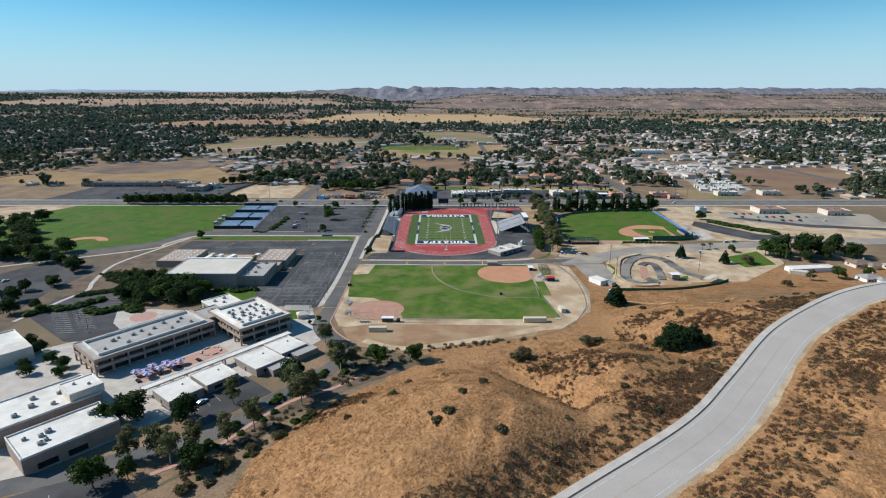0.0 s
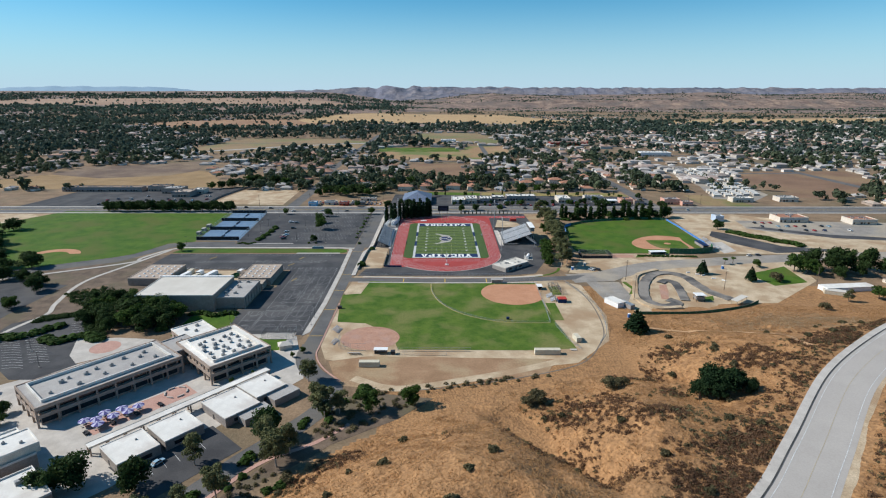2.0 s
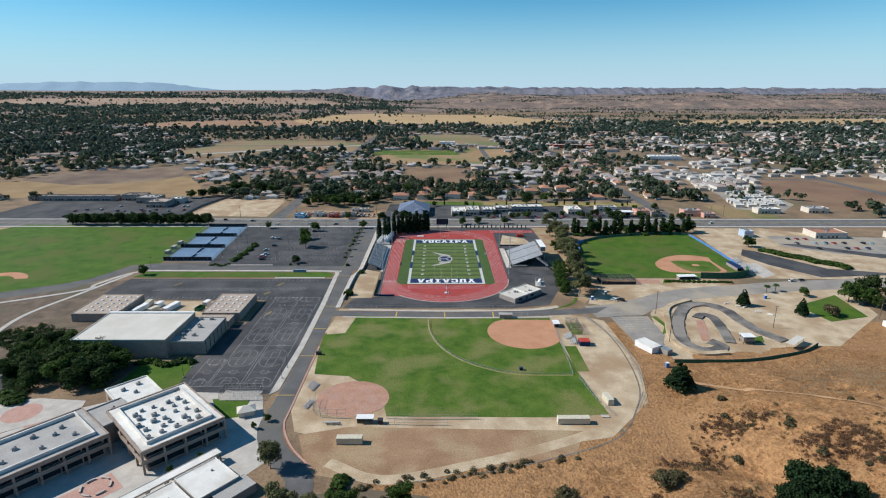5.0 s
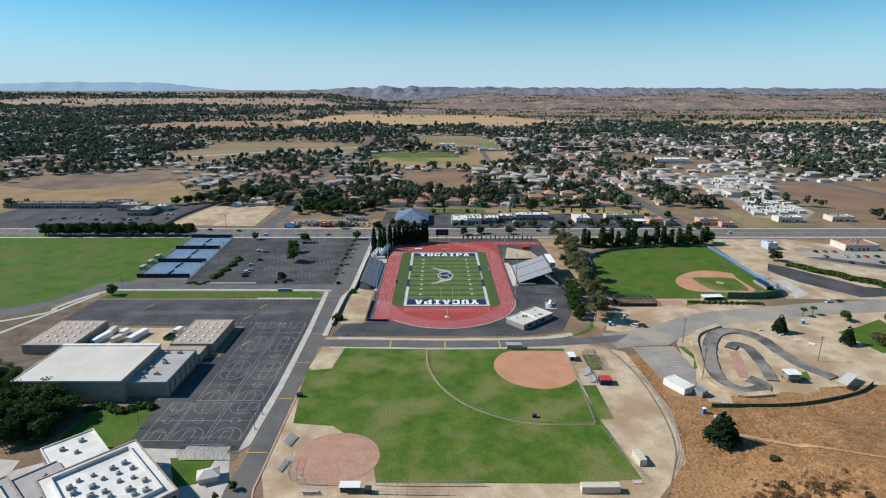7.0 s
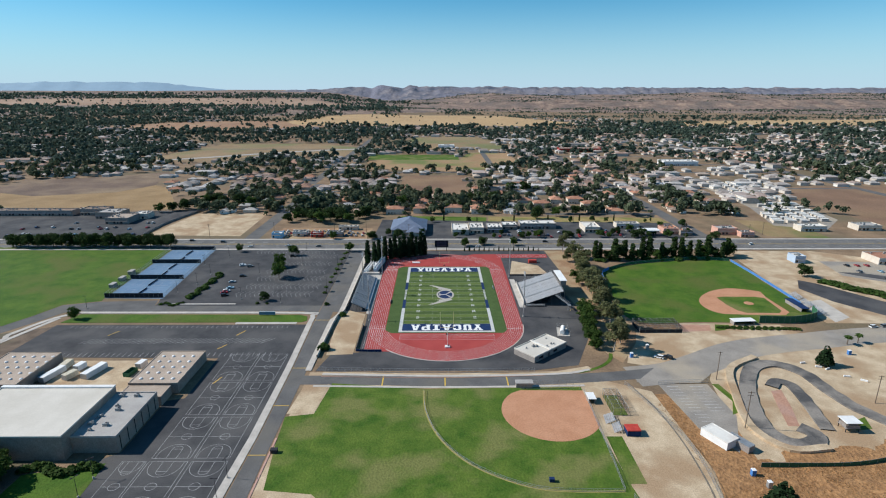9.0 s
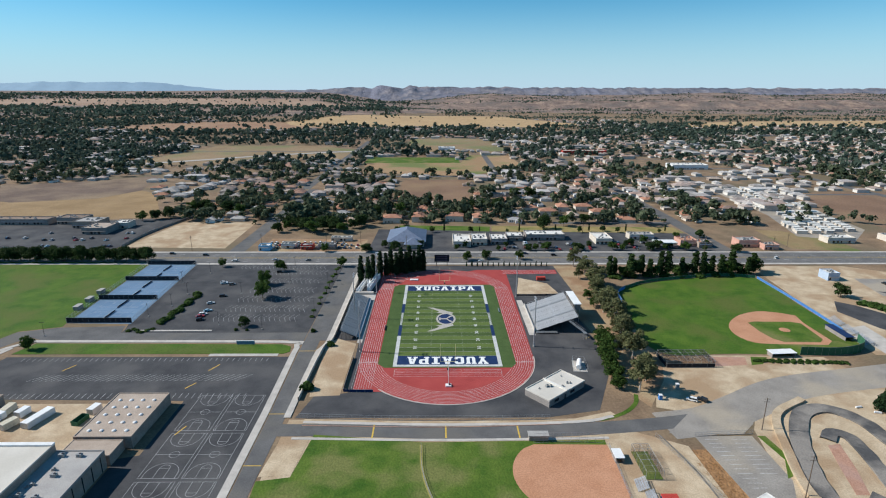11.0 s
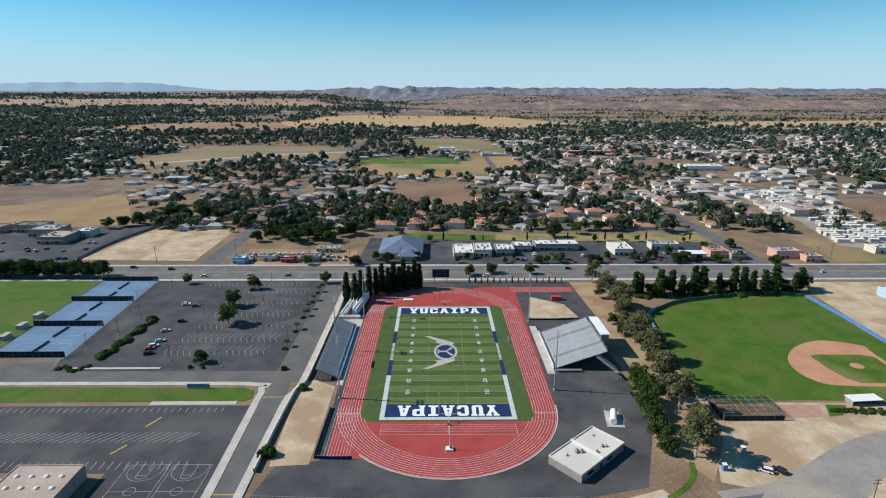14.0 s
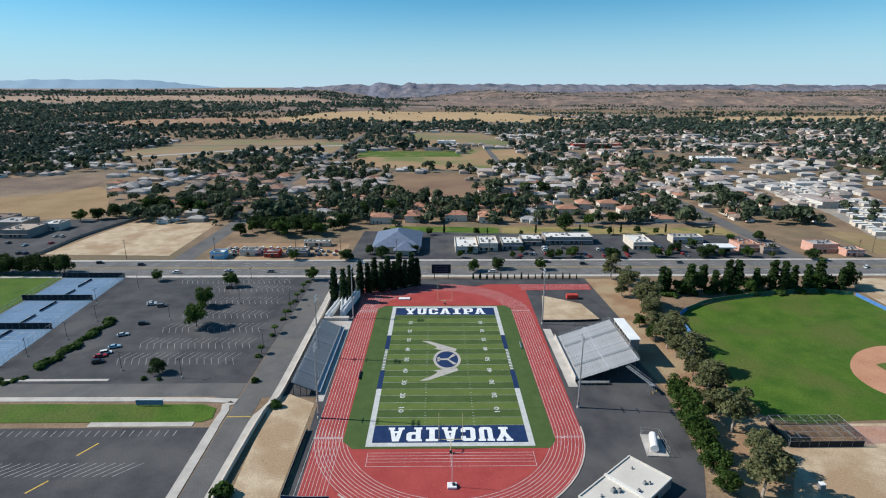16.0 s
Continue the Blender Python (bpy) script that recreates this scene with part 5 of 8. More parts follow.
rnd = random.Random(11)
conc = flat_building("concession_building", "low tan concession building with two white flat roofs", pose(46.5, -79, 0.04, 0, 0, 41), 25, 13, 3.0, M_WALLG, M_ROOFC, 0.4, ((-4, 1.5, 0.7), (-2.8, 0.4, 0.6), (1, -3, 0.5), (5, -2.5, 0.5), (6, -3.4, 0.4), (-8, 2.5, 0.35), (8, 3, 0.3)), (("s", -9, -6, 1, 2.2), ("s", 2, 5, 1, 2.2), ("e", -3, -1, 0, 2.1)))
part("roof_step", box(-0.5, 0.3, -6.6, 6.6, 3.0, 3.7), M_ROOFW, conc)
part("door", box(-2.0, -1.0, -6.56, -6.48, 0.02, 2.1), M_DARKST, conc)
tank = thing("storage_tank", "white horizontal storage tank in a wire cage", "tank")
part("barrel", tube((61.5, -60.5, 1.5), (63.5, -53.5, 1.5), 1.2, sides=16), M_WHITE, tank)
part("slab", prism([(58.8, -62), (65.4, -62.5), (66, -52), (60.5, -51)], 0.04, 0.2), M_CONC, tank)
bm = bmesh.new()
for p, q in (((58.9, -62), (65.3, -62.4)), ((65.3, -62.4), (65.9, -52.1)), ((65.9, -52.1), (60.6, -51.1)), ((60.6, -51.1), (58.9, -62))):
    for zz in (0.3, 1.5, 2.7):
        add_tube(bm, (*p, zz), (*q, zz), 0.03, sides=4)
    add_tube(bm, (*p, 0.2), (*p, 2.7), 0.05, sides=5)
part("cage", bm, M_STEEL, tank)
for x, y in ((62, -66.5), (63.8, -65.2)):
    solo("traffic_cone", tube((x + 12, y + 40, 0.06), (x + 12, y + 40, 0.8), 0.25, 0.05), M_YELLOW, "small yellow marker cone on asphalt", "cone")
board = thing("scoreboard", "dark stadium scoreboard on steel posts", "scoreboard")
part("face", box(-7, 4, 99.6, 100.2, 3.2, 8.6), M_SCREEN, board)
for i in range(3):
    part("display_bar", box(-5.5, 2.5, 99.52, 99.6, 4.1 + 1.5 * i, 4.7 + 1.5 * i), mat("dim_display", (0.06, 0.05, 0.08), (0.1, 0.08, 0.12), 1, 4), board)
for x in (-5.5, 2.5):
    part("post", box(x - 0.2, x + 0.2, 99.8, 100.2, 0.05, 3.2), M_DARKST, board)
solo("red_shed", box(64, 70, 66, 69, 0.06, 2.4, 0.05), M_REDP, "low red storage container", "container")
for k in range(3):
    solo("road_hump_paint", box(-30 + 28 * k, -29.4 + 28 * k, -112.5, -104, 0.07, 0.08), M_YELLOW, "yellow line across the road", "road marking", kind="structure")

# ---- school buildings ----
def campus(x, y, turn=50.0, z=0.04):
    return pose(x, y, z, 0, 0, turn)


def scatter_units(seed, w, d, n, s0=0.5, s1=1.0):
    r = random.Random(seed)
    return [(r.uniform(-w / 2 + 2, w / 2 - 2), r.uniform(-d / 2 + 2, d / 2 - 2), r.uniform(s0, s1)) for _ in range(n)]


def two_storey(name, label, at, w, d, h, units, roof_m, seed):
    """A concrete frame of two storeys: columns, floor bands, dark glass set back behind them, and a roof slab with an upstand."""
    b = thing(name, label, "school building", at=at)
    part("wall", box(-w / 2 + 1.6, w / 2 - 1.6, -d / 2 + 1.6, d / 2 - 1.6, 0, h - 1.2), M_WALLT, b)
    for z0, z1 in ((h * 0.42, h * 0.42 + 1.5), (h - 1.5, h)):
        for x0, x1, y0, y1 in ((-w / 2, w / 2, -d / 2, -d / 2 + 0.5), (-w / 2, w / 2, d / 2 - 0.5, d / 2), (-w / 2, -w / 2 + 0.5, -d / 2 + 0.5, d / 2 - 0.5), (w / 2 - 0.5, w / 2, -d / 2 + 0.5, d / 2 - 0.5)):
            part("floor_band", box(x0, x1, y0, y1, z0, z1), M_WALLT, b)
    part("floor_slab", box(-w / 2 + 0.5, w / 2 - 0.5, -d / 2 + 0.5, d / 2 - 0.5, h * 0.42, h * 0.42 + 0.3), M_CONC, b)
    part("roof", box(-w / 2 + 0.5, w / 2 - 0.5, -d / 2 + 0.5, d / 2 - 0.5, h - 0.6, h - 0.3), roof_m, b)
    inset = 3.2
    for x0, x1, y0, y1 in ((-w / 2 + inset, w / 2 - inset, -d / 2 + inset, -d / 2 + inset + 0.5), (-w / 2 + inset, w / 2 - inset, d / 2 - inset - 0.5, d / 2 - inset), (-w / 2 + inset, -w / 2 + inset + 0.5, -d / 2 + inset + 0.5, d / 2 - inset - 0.5), (w / 2 - inset - 0.5, w / 2 - inset, -d / 2 + inset + 0.5, d / 2 - inset - 0.5)):
        part("roof_upstand", box(x0, x1, y0, y1, h - 0.3, h + 0.9), M_ROOFW, b, "white roof upstand")
    nx, ny = max(2, round(w / 7)), max(2, round(d / 7))
    for i in range(nx + 1):
        for y in (-d / 2 + 0.35, d / 2 - 0.35):
            x = -w / 2 + 0.35 + (w - 0.7) * i / nx
            part("column", box(x - 0.35, x + 0.35, y - 0.34, y + 0.34, 0, h - 0.1), M_WALLT, b)
    for j in range(1, ny):
        for x in (-w / 2 + 0.35, w / 2 - 0.35):
            y = -d / 2 + (d) * j / ny
            part("column", box(x - 0.34, x + 0.34, y - 0.35, y + 0.35, 0, h - 0.1), M_WALLT, b)
    for i in range(nx):
        for z0, z1 in ((0.9, h * 0.42 - 0.3), (h * 0.42 + 1.6, h - 1.7)):
            for y in (-d / 2 + 1.55, d / 2 - 1.55):
                x0 = -w / 2 + 1.9 + (w - 3.8) * i / nx
                part("window", box(x0, x0 + (w - 3.8) / nx - 0.5, y - 0.06, y + 0.06, z0, z1), M_GLASS, b)
    for j in range(ny):
        for z0, z1 in ((0.9, h * 0.42 - 0.3), (h * 0.42 + 1.6, h - 1.7)):
            for x in (-w / 2 + 1.55, w / 2 - 1.55):
                y0 = -d / 2 + 1.9 + (d - 3.8) * j / ny
                part("window", box(x - 0.06, x + 0.06, y0, y0 + (d - 3.8) / ny - 0.5, z0, z1), M_GLASS, b)
    rj = random.Random(seed + 70)
    for x, y, s in units:
        x, y, s = x + rj.uniform(-1.0, 1.0), y + rj.uniform(-0.8, 0.8), s * rj.uniform(0.8, 1.25)
        u = part("roof_unit", box(x - s, x + s, y - s * 0.7, y + s * 0.7, h - 0.1, h - 0.1 + s * 1.1, 0.06), M_HVAC, b)
        part("skid", box(x - s * 1.1, x + s * 1.1, y - s * 0.8, y + s * 0.8, h - 0.3, h - 0.08), M_STEEL, u)
        part("fan", tube((x + s * 0.4, y, h - 0.1 + s * 1.1), (x + s * 0.4, y, h + s * 1.1), s * 0.38, sides=10), M_DARKST, u)
    return b


two_storey("classroom_building", "long two-storey tan concrete classroom building with open galleries", campus(-149, -248), 56, 26, 8.6, [(-20 + 3.4 * i + (i % 3), (-4.5, 0.8, 4.6)[i % 3] + 0.7 * math.sin(i * 2.2), 0.75) for i in range(13)], M_ROOFG, 1)
two_storey("library_building", "square two-storey tan concrete building with white roof", campus(-107, -223.5, 46), 29, 36, 9.0, [(-9 + 4.2 * (i % 5) + 0.9 * (i // 5 % 2), -11.5 + 4.6 * (i // 5) + 0.6 * (i % 2), 0.75) for i in range(25)], M_ROOFW, 2)
flat_building("link_building", "two-storey tan link between the school buildings", campus(-129, -221), 14, 16, 7.6, M_WALLT, M_ROOFG, 0.5, ((2, 2, 0.7),), cat="school building")
flat_building("classroom_wing", "low tan classroom wing with white roof", campus(-129, -204, 46), 16, 18, 7.0, M_WALLT, M_ROOFW, 0.5, ((-3, 3, 0.8), (3, 4, 0.8), (0, -2, 0.7)), (("w", -6, 6, 3.8, 5.4), ("n", -6, 6, 3.8, 5.4)), cat="school building")
for x, y, w, d in ((-113.5, -293.6, 14.2, 15), (-103.3, -281.3, 14.2, 14.5), (-88.5, -265.8, 15, 18.2), (-80.4, -252.4, 14, 15)):
    pv = flat_building("classroom_pavilion", "small tan classroom pavilion with white flat roof", campus(x, y), w, d, 3.8, M_WALLG, M_ROOFW, 0.25, ((w * 0.2, 2.0, 0.3),), (("s", -4, 4, 1.0, 2.4), ("n", -4, 4, 1.0, 2.4)), cat="school building")
    part("door", box(-w / 2 - 0.06, -w / 2 + 0.02, -0.6, 0.5, 0.02, 2.1), M_DARKST, pv)
for x, y, w, d in ((-77.5, -270.5, 12, 6), (-70.6, -256.4, 12, 7)):
    flat_building("classroom_annex", "low grey-roofed annex beside a pavilion", campus(x, y), w, d, 3.0, M_WALLG, M_ROOFG, 0.12, cat="school building")


def covered_walk(a, b, width, z):
    a, b = Vector(a), Vector(b)
    n = (b - a).length
    t = thing("covered_walkway", "long flat-roofed covered walkway on square posts", "walkway", at=pose(a.x, a.y, 0.04, 0, 0, math.degrees(math.atan2((b - a).y, (b - a).x))))
    part("roof", box(0, n, -width / 2, width / 2, z, z + 0.35), M_ROOFW, t)
    part("fascia", box(-0.05, n + 0.05, -width / 2 - 0.12, -width / 2, z - 0.15, z + 0.5), M_WALLC, t)
    part("fascia", box(-0.05, n + 0.05, width / 2, width / 2 + 0.12, z - 0.15, z + 0.5), M_WALLC, t)
    k = int(n / 6)
    for i in range(k + 1):
        for y in (-width / 2 + 0.5, width / 2 - 0.5):
            x = 0.4 + (n - 0.8) * i / k
            part("post", box(x - 0.25, x + 0.25, y - 0.25, y + 0.25, 0, z), M_WALLT, t)


covered_walk((-128.5, -293.5), (-82, -238), 3.4, 3.4)
hall = flat_building("school_hall", "big low hall with white roof and tan walls", campus(-139.5, -325), 30, 19, 6.0, M_WALLT, M_ROOFW, 0.6, ((-8, -4, 0.9), (-6, -3, 0.7), (-4, 2, 1.0), (-6.5, 1, 0.8), (10, 3, 1.1), (-11, 3, 0.7)), (("s", -11, -5, 0.4, 2.6), ("s", -2, 4, 0.4, 2.6)), cat="school building")
flat_building("school_hall", "big low hall with white roof and pale walls", campus(-160, -309.5), 38, 22, 7.0, M_WALLT, M_ROOFW, 0.6, ((-8, -5, 0.9), (-2, -2, 1.0), (4, -6, 0.8), (0, 4, 0.9), (8, 1, 0.8), (-12, 5, 0.7)), cat="school building")
flat_building("hall_penthouse", "white raised roof block above the hall", campus(-147.5, -301, 50, 7.0), 12, 12, 3.2, M_WALLC, M_ROOFW, 0.4, ((-2, 2, 0.5), (2, -2, 0.5)), cat="school building")
flat_building("school_block", "pale school block with white roof", campus(-219, -262), 32, 30, 6.0, M_WALLC, M_ROOFW, 0.6, ((3, 3, 0.8),), (("e", -10, 10, 1.0, 2.6),), cat="school building")

# gymnasium group
gym = flat_building("gymnasium", "large tan gymnasium with a broad cream roof", pose(-158.5, -145.5, 0.04), 45, 34, 9.6, M_WALLT, M_ROOFC, 0.35, cat="gymnasium")
part("front_canopy", box(-22.6, -6, -21, -17, 4.2, 4.8), M_WALLC, gym, "pale entrance canopy")
part("front_lobby", box(-22.4, -6.2, -20.6, -17, 0, 4.2), M_WALLG, gym)
part("roof_edge", box(-22.6, 22.6, 15.5, 17.1, 9.7, 10.3), M_WHITE, gym)
flat_building("locker_block", "tan block wall annex with grey roof", pose(-128.2, -143.4, 0.04), 17, 30, 6.6, M_WALLT, M_ROOFG, 0.5, ((-4, 12, 0.9), (2, 12, 0.9), (-2, 5, 0.6), (0, 2, 0.9), (-4, -2, 0.6), (-5, -7, 0.9), (1, -8, 0.9), (-3, -11, 0.6), (-5, -3, 0.5)), tuple(("e", -13 + 5 * k, -12.6 + 5 * k, 0.2, 6.0) for k in range(6)), cat="gymnasium")
flat_building("shop_building", "low tan shop building with round skylights", pose(-127, -102.8, 0.04), 21, 30, 4.7, M_WALLT, M_ROOFT, 0.3, cat="school building")
flat_building("shop_building", "low tan shop building with round skylights", pose(-197, -103.8, 0.04), 25, 30, 4.7, M_WALLT, M_ROOFT, 0.3, cat="school building")
flat_building("link_roof", "low tan link roof between gymnasium and shop", pose(-128, -123, 0.04), 18, 9, 4.0, M_WALLT, M_ROOFT, 0.2, cat="school building")
dome = mesh_from("roof_dome", [], [], M_WHITE)
bm = bmesh.new()
bmesh.ops.create_uvsphere(bm, u_segments=10, v_segments=5, radius=0.8)
bmesh.ops.scale(bm, vec=(1, 1, 0.55), verts=bm.verts)
bm.to_mesh(dome)
bm.free()
for cx, nx in ((-127, 4), (-197, 5)):
    for i in range(nx):
        for j in range(5):
            ob = new("roof_dome", dome)
            ob.matrix_world = pose(cx - 7 + 4.6 * i + 0.4 * (j % 2), -114 + 5.2 * j, 4.95)
            tagged(ob, "white round roof skylight", "skylight", "shop skylights")
for x, y, w, d, turn, c in ((-180, -103, 3, 12, -12, M_WHITE), (-179.4, -94, 3, 6, 0, M_BEIGE), (-171.5, -104, 3, 6, -20, M_BEIGE), (-172, -96, 3, 5, -12, M_WHITE), (-163, -100, 3.4, 12, -14, M_WHITE), (-144.5, -94, 3, 5, -10, M_WHITE)):
    t = thing("storage_container", "pale steel storage container in the service yard", "container", "yard containers", at=pose(x, y, 0.06, 0, 0, turn))
    part("body", box(-w / 2, w / 2, -d / 2, d / 2, 0.1, 2.7, 0.05), c, t)
    part("door", box(-w / 2 + 0.1, w / 2 - 0.1, -d / 2 - 0.05, -d / 2, 0.2, 2.6), M_STEEL, t)
t = thing("dump_bin", "dark green steel waste bin in the yard", "bin", at=pose(-146, -101, 0.06, 0, 0, -10))
for x0, x1, y0, y1 in ((-1.5, 1.5, -3, -2.9), (-1.5, 1.5, 2.9, 3), (-1.5, -1.4, -2.9, 2.9), (1.4, 1.5, -2.9, 2.9)):
    part("side", box(x0, x1, y0, y1, 0.1, 1.9), M_GREENSC, t)
part("base", box(-1.5, 1.5, -3, 3, 0.02, 0.1), M_GREENSC, t)


def parasol_table(x, y):
    t = thing("parasol_table", "lunch table under a purple and white parasol", "parasol", "courtyard parasols", at=pose(x, y, 0.07, 0, 0, 50))
    part("pole", tube((0, 0, 0), (0, 0, 3.0), 0.05), M_WHITE, t)
    for k in range(8):
        a, b = 2 * math.pi * k / 8, 2 * math.pi * (k + 1) / 8
        bm = bmesh.new()
        v = [bm.verts.new(p) for p in ((0, 0, 3.1), (2.3 * math.cos(a), 2.3 * math.sin(a), 2.35), (2.3 * math.cos(b), 2.3 * math.sin(b), 2.35), (0, 0, 3.05), (2.3 * math.cos(a), 2.3 * math.sin(a), 2.3), (2.3 * math.cos(b), 2.3 * math.sin(b), 2.3))]
        for f in ((0, 1, 2), (3, 5, 4), (1, 4, 5, 2), (0, 3, 4, 1), (0, 2, 5, 3)):
            bm.faces.new([v[i] for i in f])
        part("canopy_panel", bm, M_PURPLE if k % 2 else mat("lilac_parasol_cloth", (0.42, 0.41, 0.55), (0.5, 0.49, 0.62), 0.8, 4), t)
    part("tabletop", tube((0, 0, 0.72), (0, 0, 0.78), 0.9, sides=14), M_STEEL, t)
    for k in range(4):
        a = math.pi / 2 * k
        part("seat", box(1.25 * math.cos(a) - 0.35, 1.25 * math.cos(a) + 0.35, 1.25 * math.sin(a) - 0.35, 1.25 * math.sin(a) + 0.35, 0.42, 0.47), M_STEEL, t)
    return t


one = parasol_table(-140.5, -276)
for x, y in ((-136.8, -275), (-134.2, -278), (-136, -270.5), (-131.5, -272.5), (-131, -267.5), (-127.5, -269.5), (-125.5, -265.5)):
    copy_thing(one, pose(x, y, 0.07, 0, 0, 50 + 20 * math.sin(x)))
for k in range(4):
    x, y = -137 + 6 * k, -281 + 6.5 * k
    t = thing("picnic_table", "dark rectangular lunch table with benches", "table", "courtyard tables", at=pose(x, y, 0.07, 0, 0, -40))
    part("tabletop", box(-1.5, 1.5, -0.4, 0.4, 0.7, 0.76), M_DARKST, t)
    for s in (-0.8, 0.8):
        part("bench", box(-1.5, 1.5, s - 0.15, s + 0.15, 0.42, 0.47), M_DARKST, t)
    for s in (-1.1, 1.1):
        part("leg", box(s - 0.05, s + 0.05, -0.7, 0.7, 0, 0.7), M_DARKST, t)
sheet("round_court", arc(-158, -214, 8, 0, 360, 24)[:-1], 0.07, M_PINKC, "round pinkish paved court", "paving")
sheet("round_court", arc(-117, -252, 5, 0, 360, 24)[:-1], 0.075, M_PINKC, "round pinkish planter court", "paving")
for a in range(0, 360, 60):
    solo("seat_wall", prism(arc(-117, -252, 4.6, a, a + 38, 6) + arc(-117, -252, 4.1, a + 38, a, 6), 0.06, 0.6), M_CONC, "low curved concrete seat wall", "seat wall", "court seat walls")

# ---- yard markings ----
def line_mesh(segs, w, z):
    bm = bmesh.new()
    for (x0, y0), (x1, y1) in segs:
        a, b = Vector((x0, y0, 0)), Vector((x1, y1, 0))
        n = (b - a)
        if n.length < 1e-6:
            continue
        n = Vector((-n.y, n.x, 0)).normalized() * w / 2
        bm.faces.new([bm.verts.new((p.x, p.y, z)) for p in (a - n, b - n, b + n, a + n)])
    bmesh.ops.recalc_face_normals(bm, faces=bm.faces)
    for f in bm.faces:
        if f.normal.z < 0:
            f.normal_flip()
    return bm


def chain(pts):
    return list(zip(pts, pts[1:]))


def court_segments(cx, cy, w=13.0, d=25.0):
    s = chain(rect(cx - w / 2, cx + w / 2, cy - d / 2, cy + d / 2) + [(cx - w / 2, cy - d / 2)])
    s += chain(arc(cx, cy, 1.8, 0, 360, 14)) + [((cx - w / 2, cy), (cx + w / 2, cy))]
    r = min(5.6, w / 2 - 0.7)
    for e in (-1, 1):
        y = cy + e * d / 2
        s += chain([(cx - 1.8, y), (cx - 1.8, y - e * 5.2), (cx + 1.8, y - e * 5.2), (cx + 1.8, y)])
        s += chain(arc(cx, y - e * 5.2, 1.8, 0 if e < 0 else 180, 180 if e < 0 else 360, 10))
        s += chain([(cx + r, y)] + arc(cx, y - e * 2.4, r, 0 if e < 0 else 360, 180, 16) + [(cx - r, y)])
    return s


for j in range(4):
    for cx, w in ((-99.6, 13.6), (-85.2, 12.6), (-111.6, 8.6)):
        if w < 9 and j:
            continue
        solo("court_marking", line_mesh(court_segments(cx, -176 + 27.2 * j, w, 25.4), 0.14, 0.058), M_FADED, "faded white court lines on asphalt", "court marking", kind="structure")
segs = []
for k in range(44):
    x = -206 + 2.75 * k
    segs.append(((x, -47.5), (x, -50.5)))
    segs.append(((x, -84), (x, -80)))
    if 6 < k < 42:
        segs.append(((x - 3, -69.5), (x + 3, -63.5)))
solo("stall_marking", line_mesh(segs, 0.2, 0.058), M_FADED, "worn white parking stall lines", "road marking", kind="structure")
solo("yellow_marking", line_mesh([((-116, -76), (-113, -71)), ((-112, -60), (-109, -54)), ((-180, -60), (-177, -54)), ((-105, -110), (-103, -104))], 0.5, 0.06), M_YELLOW, "worn yellow arrow stripes", "road marking", kind="structure")
for y, x0, x1 in ((2, -134, -82), (16, -132, -82), (32, -130, -82), (48, -128, -82), (66, -128, -82), (84, -130, -82), (97, -150, -84)):
    segs = []
    for k in range(int((x1 - x0) / 2.9)):
        x = x0 + 2.9 * k
        segs += [((x, y), (x + 2.2, y + 5.2)), ((x, y), (x + 2.2, y - 5.2))]
    solo("stall_marking", line_mesh(segs, 0.2, 0.058), M_STALL, "nearly worn diagonal parking stall lines", "road marking", kind="structure")
segs = []
for k in range(14):
    for ox, oy in ((-221, -190), (-229, -196)):
        cx, cy = ox + 2.3 * k * 0.9, oy - 2.9 * k * 0.9
        segs += [((cx, cy), (cx + 5.0, cy - 0.6)), ((cx, cy), (cx - 4.6, cy - 0.9))]
    segs += [((-203 + 1.9 * k, -179 - 2.7 * k), (-207.5 + 1.9 * k, -180.5 - 2.7 * k))]
solo("stall_marking", line_mesh(segs, 0.16, 0.08), M_LINE, "white diagonal parking stall lines", "road marking", kind="structure")
segs = [((-108 + 3 * k, -303 + 3.4 * k), (-104 + 3 * k, -307 + 3.4 * k)) for k in range(6)] + [((96 + 0.3 * k, -114 - 2.4 * k), (101 + 0.3 * k, -114 - 2.4 * k)) for k in range(12)] + [((106, -114 - 2.4 * k), (112, -114 - 2.4 * k)) for k in range(9)] + [((-160 + 4 * k, -372 + 2.6 * k), (-156 + 4 * k, -378 + 2.6 * k)) for k in range(9)]
solo("stall_marking", line_mesh(segs, 0.15, 0.075), M_LINE, "white parking stall lines", "road marking", kind="structure")
solo("lane_arrow", line_mesh([((-74.5, y), (-66.5, y)) for y in (-196, -160, -128, -96, -40)], 0.4, 0.066), M_YELLOW, "yellow lines across the campus road", "road marking", kind="structure")
solo("lane_dash", line_mesh([((x, y), (x + 4, y)) for x in range(-420, 420, 14) for y in (111, 115, 125.5, 129.5)], 0.2, 0.075), M_LINE, "white dashed lane lines", "road marking", kind="structure")
segs = []
